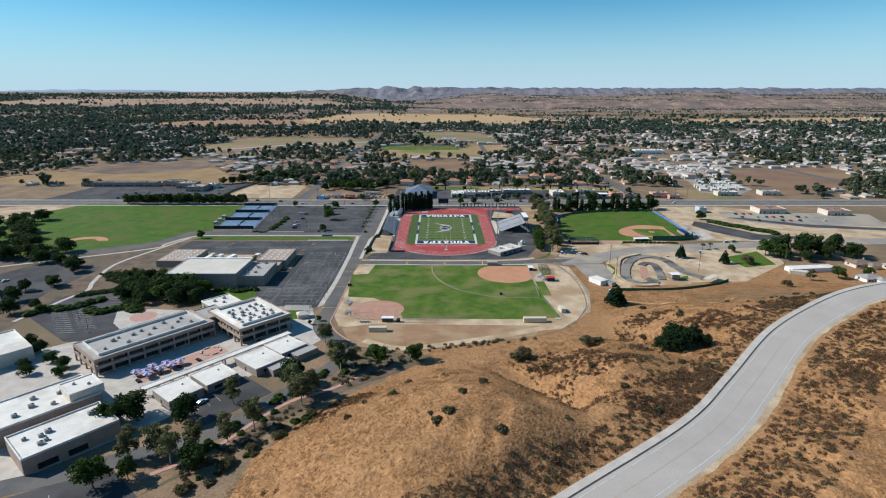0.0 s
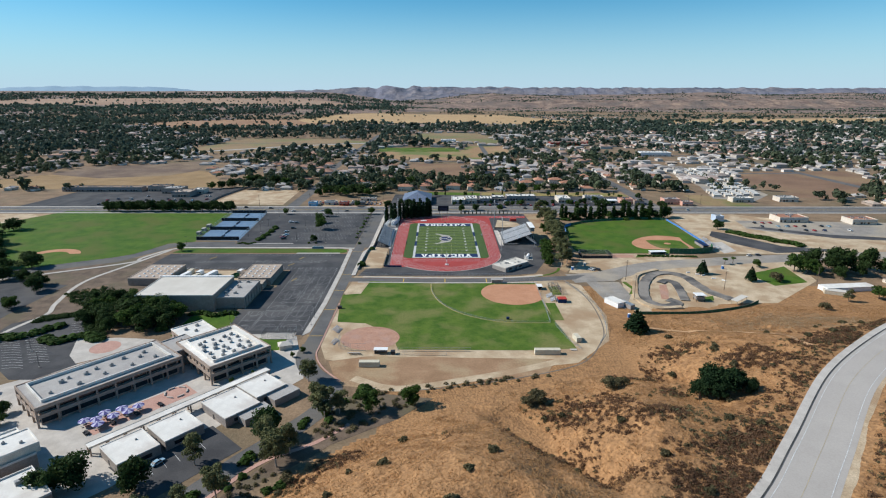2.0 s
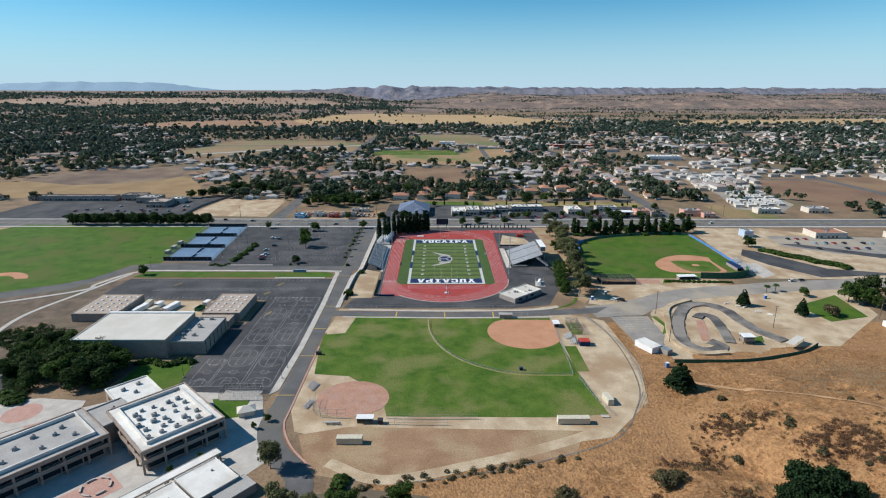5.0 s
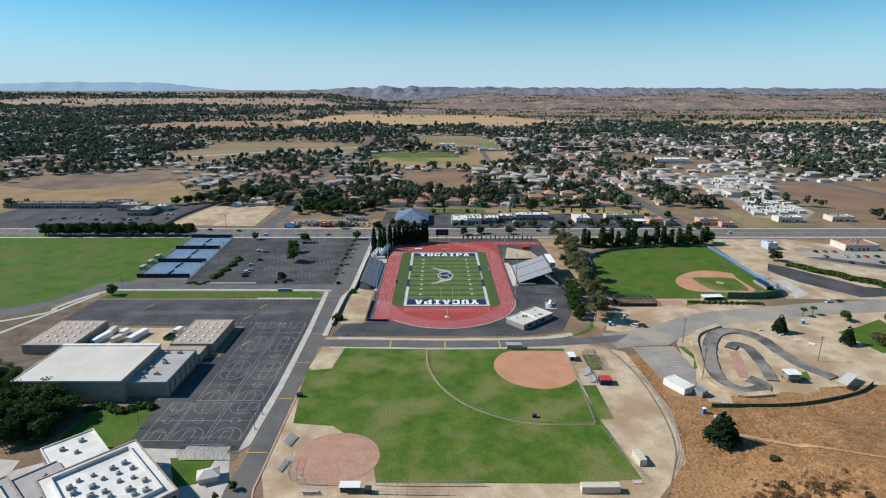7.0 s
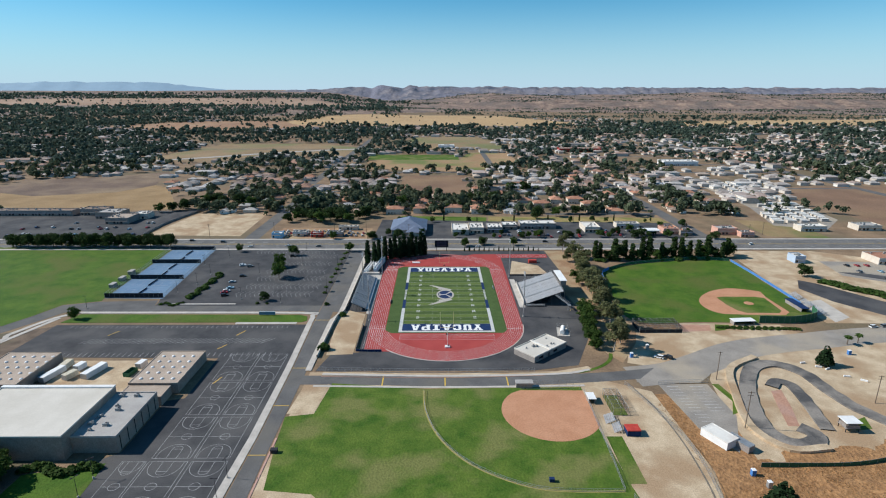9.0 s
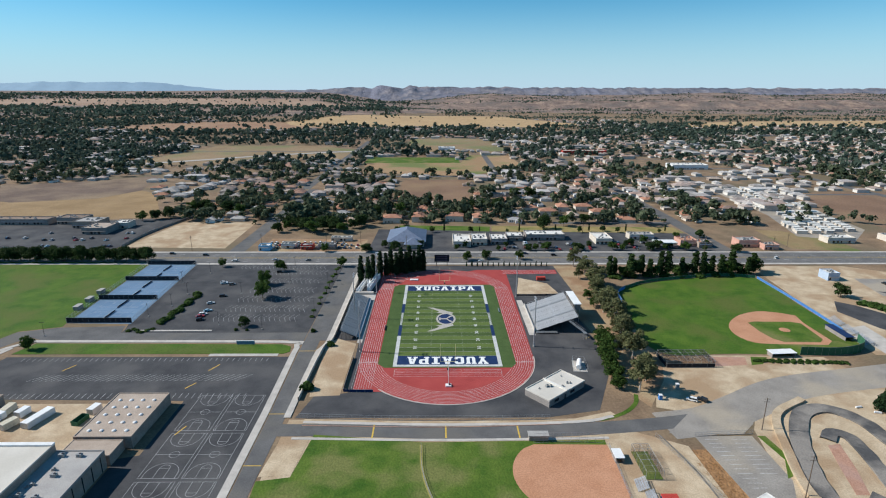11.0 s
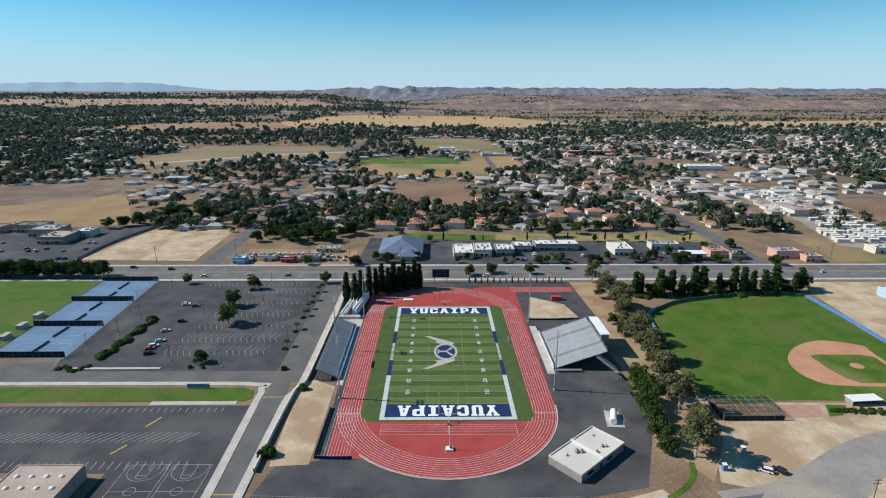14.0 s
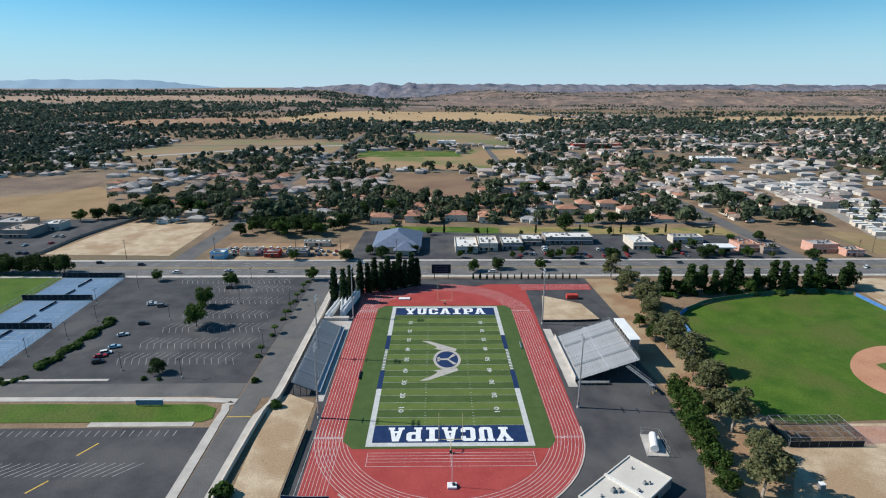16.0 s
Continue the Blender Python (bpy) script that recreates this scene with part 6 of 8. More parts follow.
for k in range(3):
    for half in range(2):
        y0 = -1 + 34.8 * k + 17.4 * half
        sx = -0.082 * (y0 + 5)
        cx, cy = -195.5 + sx, y0 + 7
        segs += chain(rect(cx - 11.9, cx + 11.9, cy - 5.5, cy + 5.5) + [(cx - 11.9, cy - 5.5)]) + [((cx - 11.9, cy - 4.1), (cx + 11.9, cy - 4.1)), ((cx - 11.9, cy + 4.1), (cx + 11.9, cy + 4.1)), ((cx - 6.4, cy - 4.1), (cx - 6.4, cy + 4.1)), ((cx + 6.4, cy - 4.1), (cx + 6.4, cy + 4.1)), ((cx - 6.4, cy), (cx + 6.4, cy))]
        net = thing("tennis_net", "dark tennis net between posts", "net", "tennis nets")
        part("mesh", box(cx - 0.02, cx + 0.02, cy - 6.2, cy + 6.2, 0.12, 1.0), M_SCREEN, net)
        part("tape", box(cx - 0.03, cx + 0.03, cy - 6.2, cy + 6.2, 1.0, 1.07), M_WHITE, net)
        for s in (-6.3, 6.3):
            part("post", tube((cx, cy + s, 0.06), (cx, cy + s, 1.1), 0.05), M_DARKST, net)
solo("court_line", line_mesh(segs, 0.09, 0.09), M_LINE, "white tennis court lines", "court marking", kind="structure")
for k in range(4):
    y = -4.5 + 35.8 * k
    sx = -0.082 * (y + 5)
    chain_fence("tennis_fence", [(-213.5 + sx, y), (-195 + sx, y), (-177 + sx, y)], 3.2, "tall dark screened tennis fence", M_SCREEN)
chain_fence("tennis_fence", [(-213.5, -5), (-217.5, 48), (-221.5, 103)], 3.2, "tall chain-link tennis fence")
chain_fence("tennis_fence", [(-176.8, -5), (-181, 48), (-185.5, 103)], 3.2, "tall chain-link tennis fence")
for y in (16, 29, 43):
    sb = thing("equipment_shed", "small pale storage shed beside the tennis courts", "shed", "court sheds", at=pose(-218.5 - 0.08 * y, y, 0.08))
    part("body", box(-1.4, 1.4, -2.6, 2.6, 0, 2.2), M_WALLG, sb)
    part("roof", box(-1.6, 1.6, -2.8, 2.8, 2.2, 2.35), M_ROOFG, sb)


def lamp_post(x, y, tall=8.0, label="slim dark parking lot lamp post"):
    t = thing("lamp_post", label, "lamp post", "lamp posts", at=pose(x, y, 0.05))
    part("base", tube((0, 0, 0), (0, 0, 0.8), 0.3, 0.3, 10), M_CONC, t)
    part("pole", tube((0, 0, 0.7), (0, 0, tall), 0.1, 0.07, 6), M_DARKST, t)
    part("arm", box(-0.9, 0.9, -0.04, 0.04, tall - 0.1, tall), M_DARKST, t)
    for s in (-0.9, 0.9):
        part("lamp_head", box(s - 0.35, s + 0.35, -0.2, 0.2, tall - 0.12, tall + 0.06), M_DARKST, t)
    return t


first = lamp_post(-75.6, -182)
for x, y in ((-75.8, -172), (-120, -181), (-120.5, -172), (-127, -8), (-101, -14), (-131, 41), (-78, 12), (-105, 62), (-165, 40), (-167, 82), (-172, 4), (-110, 96), (-79, 60), (-214, -22), (-205, -214), (-190, -230), (-166, 20), (-178, 62)):
    copy_thing(first, pose(x, y, 0.06, 0, 0, (x * 37) % 180))
for x, y, h in ((114, -145, 16), (121, -108, 14), (178, -128, 13), (246, -116, 12), (-30, 140, 13), (30, 139, 13), (90, 140, 13), (-95, 139, 14), (-150, 146, 13), (160, 138, 13), (215, 139, 13), (270, 137, 13), (-205, 140, 13), (-70, 160, 12), (130, 200, 12), (-20, 230, 12), (290, 150, 12)):
    t = thing("utility_pole", "weathered wooden utility pole with crossarm", "utility pole", "utility poles", at=pose(x, y, 0.03))
    part("pole", tube((0, 0, 0), (0, 0, h), 0.2, 0.13, 7), M_WOODP, t)
    for z in (h - 0.6, h - 1.8):
        part("crossarm", box(-1.2, 1.2, -0.07, 0.07, z, z + 0.14), M_WOODP, t)

# ---- softball and baseball furniture ----
solo("outfield_fence_line", ribbon(curve_through([(-11, -116.5), (-10, -132), (-5, -149), (4, -163), (15, -172), (28, -178), (42, -179.5), (56, -179.5)], 3), 0.5, -0.5, 0.085), mat("yellowed_grass", (0.25, 0.22, 0.07), (0.32, 0.28, 0.09), 0.3, 3.0), "worn yellowed track along the outfield fence", "track", kind="structure")
chain_fence("outfield_fence", [(-11, -116.5), (-10, -132), (-5, -149), (4, -163), (15, -172), (28, -178), (42, -179.5), (56, -179.5)], 1.3, "low chain-link outfield fence with yellow cap")
chain_fence("foul_line_fence", [(56, -179.5), (57, -160), (57.5, -143), (58.5, -118)], 1.5, "chain-link foul line fence")
chain_fence("backstop", [(31, -115.6), (45, -115), (57, -116)], 4.0, "tall chain-link softball backstop")
chain_fence("backstop", [(-56.5, -200), (-56, -208), (-52, -212.5), (-42, -213)], 4.0, "tall chain-link softball backstop")
chain_fence("field_fence", [(58, -182), (61, -200), (65, -212)], 1.5, "chain-link fence along the outfield")
chain_fence("field_fence", [(-26, -213.5), (-12, -214), (-2, -214), (10, -214)], 2.2, "old chain-link enclosure fence")
chain_fence("field_fence", [(-26, -217.5), (-12, -218), (-2, -218)], 2.2, "old chain-link enclosure fence")
for x, y, w, d, turn, m, label in ((47.2, -216.6, 12.5, 2.6, 0, M_BEIGE, "long beige steel storage container"), (-38, -228.8, 9.5, 2.6, 0, M_BEIGE, "tan steel storage container"), (65.3, -201.5, 2.6, 6, 8, M_BEIGE, "tan and red storage container")):
    t = thing("storage_container", label, "container", at=pose(x, y, 0.06, 0, 0, turn))
    part("body", box(-w / 2, w / 2, -d / 2, d / 2, 0.1, 2.6, 0.04), m, t)
    n = int(w / 0.6) if w > d else 0
    for k in range(n):
        part("rib", box(-w / 2 + 0.3 + 0.6 * k, -w / 2 + 0.45 + 0.6 * k, -d / 2 - 0.04, -d / 2, 0.2, 2.5), m, t)
    part("skid", box(-w / 2 + 0.2, w / 2 - 0.2, -d / 2 + 0.2, d / 2 - 0.2, 0, 0.1), M_DARKST, t)


def dugout(x, y, w, d, turn, roof_m, label):
    t = thing("dugout", label, "dugout", at=pose(x, y, 0.05, 0, 0, turn))
    part("back_wall", box(-w / 2, w / 2, d / 2 - 0.2, d / 2, 0, 2.2), M_WALLG, t)
    for s in (-1, 1):
        part("side_wall", box(s * w / 2 - 0.1, s * w / 2 + 0.1, -d / 2, d / 2 - 0.2, 0, 2.2), M_WALLG, t)
    part("roof", box(-w / 2 - 0.4, w / 2 + 0.4, -d / 2 - 0.6, d / 2 + 0.4, 2.25, 2.42), roof_m, t)
    part("bench", box(-w / 2 + 0.4, w / 2 - 0.4, d / 2 - 0.8, d / 2 - 0.4, 0.42, 0.48), M_ALU, t)


dugout(33, -113.4, 7, 2.4, 180, M_ROOFG, "low dugout behind the clay infield")
dugout(59.3, -125, 2.6, 4.5, 0, M_WHITE, "small white-roofed dugout shed")
dugout(-34, -215.6, 6, 2.2, 0, M_WHITE, "low dugout with white flat roof")
dugout(166, -46.2, 12, 4, 4, M_WHITE, "baseball dugout with white flat roof")
dugout(212, -22, 4, 16, 0, M_NAVY, "long navy-roofed baseball dugout")


def small_bleacher(x, y, turn, rows=5, w=6.0):
    t = thing("small_bleacher", "small aluminium spectator bleacher", "bleacher", "small bleachers", at=pose(x, y, 0.05, 0, 0, turn))
    for k in range(rows):
        part("bench", box(-w / 2, w / 2, 0.7 * k, 0.7 * k + 0.3, 0.4 + 0.35 * k, 0.46 + 0.35 * k), M_ALU, t)
        part("footboard", box(-w / 2, w / 2, 0.7 * k - 0.35, 0.7 * k - 0.05, 0.1 + 0.35 * k, 0.14 + 0.35 * k), M_ALU, t)
    for s in (-w / 2 + 0.3, 0, w / 2 - 0.3):
        bm = bmesh.new()
        add_tube(bm, (s, 0, 0.05), (s, 0.7 * rows, 0.38 + 0.35 * rows), 0.05, sides=5)
        add_tube(bm, (s, 0.7 * rows, 0), (s, 0.7 * rows, 0.38 + 0.35 * rows), 0.05, sides=5)
        part("frame", bm, M_STEEL, t)


small_bleacher(61.5, -139, -95)
small_bleacher(63, -145, -95, 4)
small_bleacher(-58.5, -190, 75)
small_bleacher(-58, -204, 75, 3)
small_bleacher(-47, -216, 180, 3)
for x, y, w, d, h, m, label in ((33, -174.5, 1.6, 1.2, 1.3, M_NAVY, "small navy equipment box on the lawn"), (-64, -158.5, 2.4, 1.6, 1.5, M_DARKST, "dark batting screen cart"), (69, -148, 5, 4.2, 2.6, M_REDP, "small navy shed with red roof"), (-28, -216.6, 2, 2, 1.8, M_DARKST, "small dark tool shed"), (61, -212.5, 3, 1.6, 0.3, M_CONC, "small flat pale concrete pad")):
    t = thing("equipment_box", label, "box", at=pose(x, y, 0.05))
    part("body", box(-w / 2, w / 2, -d / 2, d / 2, 0, h * 0.85, 0.04), m if h < 2 else M_NAVY, t)
    part("lid", box(-w / 2 - 0.08, w / 2 + 0.08, -d / 2 - 0.08, d / 2 + 0.08, h * 0.85, h), m, t)


def batting_cage(x0, x1, y0, y1, tall, label, floor_m=M_LAWN, gap=0.45):
    t = thing("batting_cage", label, "batting cage")
    part("floor", box(x0, x1, y0, y1, 0.05, 0.1), floor_m, t)
    nx, ny = max(2, int((x1 - x0) / 3)), max(2, int((y1 - y0) / 3))
    bm = bmesh.new()
    add_tube(bm, (0, 0, 0.05), (0, 0, tall), 0.06, sides=5)
    post = mesh_from("post", [], [], M_STEEL)
    bm.to_mesh(post)
    bm.free()
    for i in range(nx + 1):
        for j in range(ny + 1):
            x, y = x0 + (x1 - x0) * i / nx, y0 + (y1 - y0) * j / ny
            if i in (0, nx) or j in (0, ny):
                share("post", post, t, pose(x, y, 0))
    bm = bmesh.new()
    for i in range(nx + 1):
        x = x0 + (x1 - x0) * i / nx
        add_tube(bm, (x, y0, tall), (x, y1, tall), 0.05, sides=4)
    for j in range(ny + 1):
        y = y0 + (y1 - y0) * j / ny
        add_tube(bm, (x0, y, tall), (x1, y, tall), 0.05, sides=4)
    part("top_frame", bm, M_STEEL, t)
    bm = bmesh.new()
    n = int((x1 - x0) / gap)
    for i in range(n):
        x = x0 + (x1 - x0) * i / n
        add_tube(bm, (x, y0, tall), (x, y1, tall), 0.02, sides=3)
        for y in (y0, y1):
            add_tube(bm, (x, y, 0.1), (x, y, tall), 0.02, sides=3)
    n = int((y1 - y0) / gap)
    for i in range(n):
        y = y0 + (y1 - y0) * i / n
        add_tube(bm, (x0, y, tall), (x1, y, tall), 0.02, sides=3)
        for x in (x0, x1):
            add_tube(bm, (x, y, 0.1), (x, y, tall), 0.02, sides=3)
    part("net", bm, M_SCREEN, t, "black net")


batting_cage(65.5, 71.5, -136, -121, 3.4, "netted softball batting cage with green floor")
batting_cage(104, 127, -58, -46, 3.4, "large dark netted batting cage with steel frame", M_BROWN, 0.26)
chain_fence("cage_screen", [(104, -58.2), (116, -58.2), (127, -58.2)], 2.2, "dark screen along the batting cage", M_SCREEN)
chain_fence("cage_screen", [(103.8, -58), (103.8, -46)], 2.2, "dark screen along the batting cage", M_SCREEN)
batting_cage(-97, -81, -200, -192, 3.4, "fenced court with steel posts", M_CONC)
sheet("bullpen_dirt", [(128, -57), (144, -56), (147, -48), (129, -47)], 0.06, M_CLAY2, "reddish dirt bullpen beside the batting cage")
sheet("bullpen_turf", [(146, -56), (152, -55), (158, -48), (150, -47.5)], 0.065, M_LAWN2, "small green turf strip beside the bullpen", "lawn")
sheet("cage_lawn", rect(58.6, 64.5, -176, -150), 0.075, M_LAWN, "strip of lawn beside the foul line", "lawn")
chain_fence("blue_outfield_fence", [(219.5, 70), (219.5, 40), (218.5, 8), (217, -18)], 1.9, "tall blue screened outfield fence", M_BLUESC)
chain_fence("baseball_fence", [(109, 20), (112, 40), (120, 50)], 2.4, "blue screened outfield fence", M_BLUESC)
chain_fence("baseball_fence", [(120, 50), (142, 63), (194, 75.5), (219, 71)], 2.2, "dark green outfield fence", M_GREENSC)
chain_fence("baseball_backstop", [(176, -45.5), (196, -46), (212, -40), (216, -30)], 4.5, "tall dark screened baseball backstop", M_GREENSC)
chain_fence("track_yard_fence", [(107, -168), (138, -168), (158, -164), (176, -158), (188, -150)], 2.0, "green screened yard fence", M_GREENSC)
chain_fence("yard_fence", [(78, -112), (84, -134), (88, -160), (84, -190), (76, -206)], 1.8, "rusty chain-link yard fence")
chain_fence("yard_fence", [(93, -112), (116, -110.5)], 1.8, "chain-link parking lot fence")
small_bleacher(219.5, -6, -97, 6, 11)
small_bleacher(218.5, -18, -97, 6, 11)
small_bleacher(217.5, -30, -97, 6, 11)
shed = flat_building("site_office", "pale metal site office beside the parking lot", pose(100, -152.5, 0.06, 0, 0, 28), 6.5, 11, 3.0, M_WHITE, M_ROOFW, 0.15, cat="shed")
flat_building("site_annex", "dark-sided annex with pale roof", pose(106, -156, 0.06, 0, 0, 28), 3.4, 9, 2.6, M_WALLG, M_STEEL, 0.1, cat="shed")
gate = thing("start_gate", "raised start hut with white roof at the bicycle track", "hut", at=pose(153.5, -146, 0.05))
for x in (-2.5, 2.5):
    for y in (-2, 2):
        part("post", box(x - 0.12, x + 0.12, y - 0.12, y + 0.12, 0, 4.0), M_DARKST, gate)
part("deck", box(-2.8, 2.8, -2.4, 2.4, 1.6, 1.8), M_WALLG, gate)
part("wall", box(-2.6, 2.6, -2.2, 2.2, 1.8, 2.9), M_WALLG, gate)
part("roof", box(-3.1, 3.1, -2.7, 2.7, 4.0, 4.2), M_WHITE, gate)
canopy = thing("yard_canopy", "long cream shade canopy on posts", "canopy", at=pose(176, -150, 0.05, 0, 0, 38))
part("roof", box(-7, 7, -2, 2, 3.0, 3.2), M_ROOFC, canopy)
for x in (-6, 0, 6):
    for y in (-1.6, 1.6):
        part("post", tube((x, y, 0), (x, y, 3.0), 0.09), M_STEEL, canopy)
for x, y in ((170, -93), (175, -97), (178, -99), (182, -106), (187, -110), (121.5, -126), (119, -132)):
    solo("barrier_block", box(-1.4, 1.4, -0.3, 0.3, 0, 0.8, 0.12), M_WHITE, "white plastic barrier block beside the track", "barrier", "track barriers", at=pose(x, y, 0.05, 0, 0, (x * 13) % 90 - 40))
for x, y, m in ((199, -84, M_BLUESC), (102, -172, M_BLUESC), (104, -178, M_STEEL), (90, -86, M_BLUESC), (101, -77, M_STEEL)):
    g = thing("portable_toilet", "small portable cabin standing on dirt", "cabin", "portable cabins", at=pose(x, y, height(x, y)))
    part("body", box(-0.7, 0.7, -0.7, 0.7, 0, 2.2, 0.05), m, g)
    part("roof", box(-0.75, 0.75, -0.75, 0.75, 2.2, 2.4, 0.08), M_WHITE, g)
sign = thing("blue_sign_board", "long low blue and white sign board on the lawn", "sign", at=pose(-103.5, -33.2, 0.16))
part("face", box(-4.6, 4.6, -0.15, 0.15, 0.4, 2.1), M_COURT, sign)
part("top_band", box(-4.65, 4.65, -0.18, 0.18, 2.1, 2.5), M_WHITE, sign)
for s in (-4, 0, 4):
    part("post", box(s - 0.1, s + 0.1, -0.1, 0.1, 0, 0.4), M_DARKST, sign)
hut = thing("gate_hut", "small hut with tan hipped roof by the road", "hut", at=pose(-82, -210, 0.05, 0, 0, 20))
part("wall", box(-3, 3, -2.2, 2.2, 0, 2.4), M_WALLC, hut)
bm = bmesh.new()
v = [bm.verts.new(p) for p in ((-3.6, -2.8, 2.4), (3.6, -2.8, 2.4), (3.6, 2.8, 2.4), (-3.6, 2.8, 2.4), (-1.2, 0, 3.8), (1.2, 0, 3.8))]
for f in ((0, 1, 5, 4), (1, 2, 5), (2, 3, 4, 5), (3, 0, 4), (3, 2, 1, 0)):
    bm.faces.new([v[i] for i in f])
part("roof", bm, M_ROOFC, hut)

# ---- trees ----
def leaf_cloud(name, blobs, n, size, material, seed, squash=1.0, solid=0.45):
    """Many small leaf clumps on and in a few rounded masses."""
    r = np.random.default_rng(seed)
    c = np.array([b[:3] for b in blobs])
    rad = np.array([b[3] for b in blobs])
    pick = r.choice(len(blobs), n, p=rad ** 2 / (rad ** 2).sum())
    d = r.normal(size=(n, 3))
    d /= np.linalg.norm(d, axis=1)[:, None]
    d[:, 2] = np.where(d[:, 2] < -0.45, -d[:, 2] * 0.6, d[:, 2])
    dist = rad[pick] * (solid + (1.08 - solid) * r.random(n) ** 0.7)
    p = c[pick] + d * dist[:, None] * np.array((1, 1, squash))
    normal = d + 0.55 * r.normal(size=(n, 3))
    normal /= np.linalg.norm(normal, axis=1)[:, None]
    a = np.cross(normal, r.normal(size=(n, 3)))
    a /= np.linalg.norm(a, axis=1)[:, None]
    b = np.cross(normal, a)
    s = size * (0.55 + 0.9 * r.random(n))[:, None]
    bulge = normal * s * 0.25
    quads = np.stack([p - a * s - b * s * 0.6, p + a * s * 0.7 - b * s, p + a * s + b * s * 0.7 + bulge, p - a * s * 0.6 + b * s + bulge], 1)
    verts = quads.reshape(-1, 3)
    return mesh_from(name, verts.tolist(), np.arange(4 * n).reshape(-1, 4).tolist(), material)


def tree(name, label, cat, blobs, n, size, leaf_m, bark_m, trunk_r, trunk_h, seed, limbs=5, squash=1.0):
    """A trunk with limbs and a crown, standing at the origin; copied to its places afterwards."""
    t = thing(name, label, cat)
    r = random.Random(seed)
    bm = bmesh.new()
    lean = Vector((r.uniform(-0.05, 0.05), r.uniform(-0.05, 0.05), 1)) * trunk_h
    add_tube(bm, (0, 0, -0.3), lean * 0.45, trunk_r, trunk_r * 0.8, 7)
    add_tube(bm, lean * 0.45, lean, trunk_r * 0.8, trunk_r * 0.55, 7)
    for k in range(min(limbs, len(blobs))):
        b = blobs[k]
        start = lean * r.uniform(0.6, 1.0)
        add_tube(bm, start, (b[0] * 0.9, b[1] * 0.9, b[2]), trunk_r * 0.4, trunk_r * 0.12, 5)
    if trunk_h > 1:
        part("trunk", bm, bark_m, t)
    else:
        bm.free()
    share("crown", leaf_cloud("crown", blobs, n, size, leaf_m, seed, squash), t)
    return t


def masses(seed, height_m, radius, n, low=0.45, lump=0.5):
    r = random.Random(seed)
    out = [(0, 0, height_m * 0.70, radius * 0.45)]
    for k in range(n):
        a = 2.4 * k + r.uniform(-0.5, 0.5)
        f = r.uniform(0.25, 0.72)
        z = height_m * r.uniform(low, 0.98 - 0.25 * f)
        out.append((radius * f * math.cos(a), radius * f * math.sin(a), z, radius * lump * r.uniform(0.65, 1.1)))
    return out


KINDS = {}
for i in range(3):
    KINDS["oak", i] = tree("oak_tree", "dense dark green broad-crowned tree", "tree", masses(20 + i, 10, 6.2, 20, 0.26, 0.40), 2900, 0.30, M_LEAF, M_BARK, 0.32, 3.6, 20 + i)
    KINDS["ash", i] = tree("shade_tree", "mid-green rounded shade tree", "tree", masses(30 + i, 10, 5.2, 18, 0.28, 0.38), 2900, 0.26, M_LEAF2, M_BARK, 0.25, 3.8, 30 + i)
    KINDS["euc", i] = tree("eucalyptus_tree", "tall grey-green eucalyptus with pale trunk", "tree", masses(40 + i, 14, 4.6, 22, 0.30, 0.36), 3600, 0.21, M_LEAF3, M_BARKW, 0.28, 7.5, 40 + i, 8)
for i in range(2):
    KINDS["live", i] = tree("live_oak_tree", "dark dense live oak on the dry hill", "tree", masses(120 + i, 10, 6.0, 22, 0.2, 0.42), 3000, 0.28, M_CONIF, M_BARK, 0.35, 3.0, 120 + i)
    col = [(0.12 * math.sin(3 * k), 0.12 * math.cos(4 * k), 0.8 + k * 1.15, 1.35 - 0.9 * abs(k / 10 - 0.3)) for k in range(11)]
    KINDS["cypress", i] = tree("cypress_tree", "tall dark columnar cypress", "tree", col, 1100, 0.28, M_CONIF, M_BARK, 0.2, 8, 50 + i, 0)
    KINDS["poplar", i] = tree("poplar_tree", "slim green columnar poplar", "tree", [(0.3 * math.sin(2 * k), 0.3 * math.cos(3 * k), 2 + k * 1.0, 1.5 - 0.8 * abs(k / 10 - 0.35)) for k in range(11)], 1000, 0.32, M_LEAF, M_BARK, 0.2, 8, 60 + i, 0)
cone = []
for k in range(14):
    z = 1.5 + k * 0.62
    rr = 3.4 * (1 - k / 15) ** 0.8
    for j in range(5 if k < 10 else 2):
        a = 2.4 * (k * 5 + j)
        cone.append((rr * 0.62 * math.cos(a), rr * 0.62 * math.sin(a), z, max(0.5, rr * 0.45)))
KINDS["pine", 0] = tree("pine_tree", "dark green spreading conifer on dry ground", "tree", cone, 1700, 0.33, M_CONIF, M_BARK, 0.3, 7.0, 70, 0)
KINDS["bush", 0] = tree("round_bush", "low rounded green shrub", "shrub", [(0, 0, 0.6, 0.9), (0.7, 0.2, 0.5, 0.7), (-0.6, 0.3, 0.5, 0.75), (0.1, -0.7, 0.45, 0.7)], 220, 0.26, M_LEAF2, M_BARK, 0.06, 0.5, 80, 0)
KINDS["sage", 0] = tree("scrub_bush", "grey-green dry hillside shrub", "shrub", [(0, 0, 0.6, 1.0), (0.8, 0.3, 0.5, 0.8), (-0.7, 0.3, 0.5, 0.8), (0.1, -0.8, 0.45, 0.8)], 300, 0.24, M_SAGE, M_BARK, 0.06, 0.5, 81, 0)
KINDS["thicket", 0] = tree("large_shrub", "large grey-green rounded hillside shrub", "shrub", masses(91, 3.2, 2.6, 14, 0.2, 0.4), 1500, 0.17, M_SAGE, M_BARK, 0.08, 0.6, 91, 0)


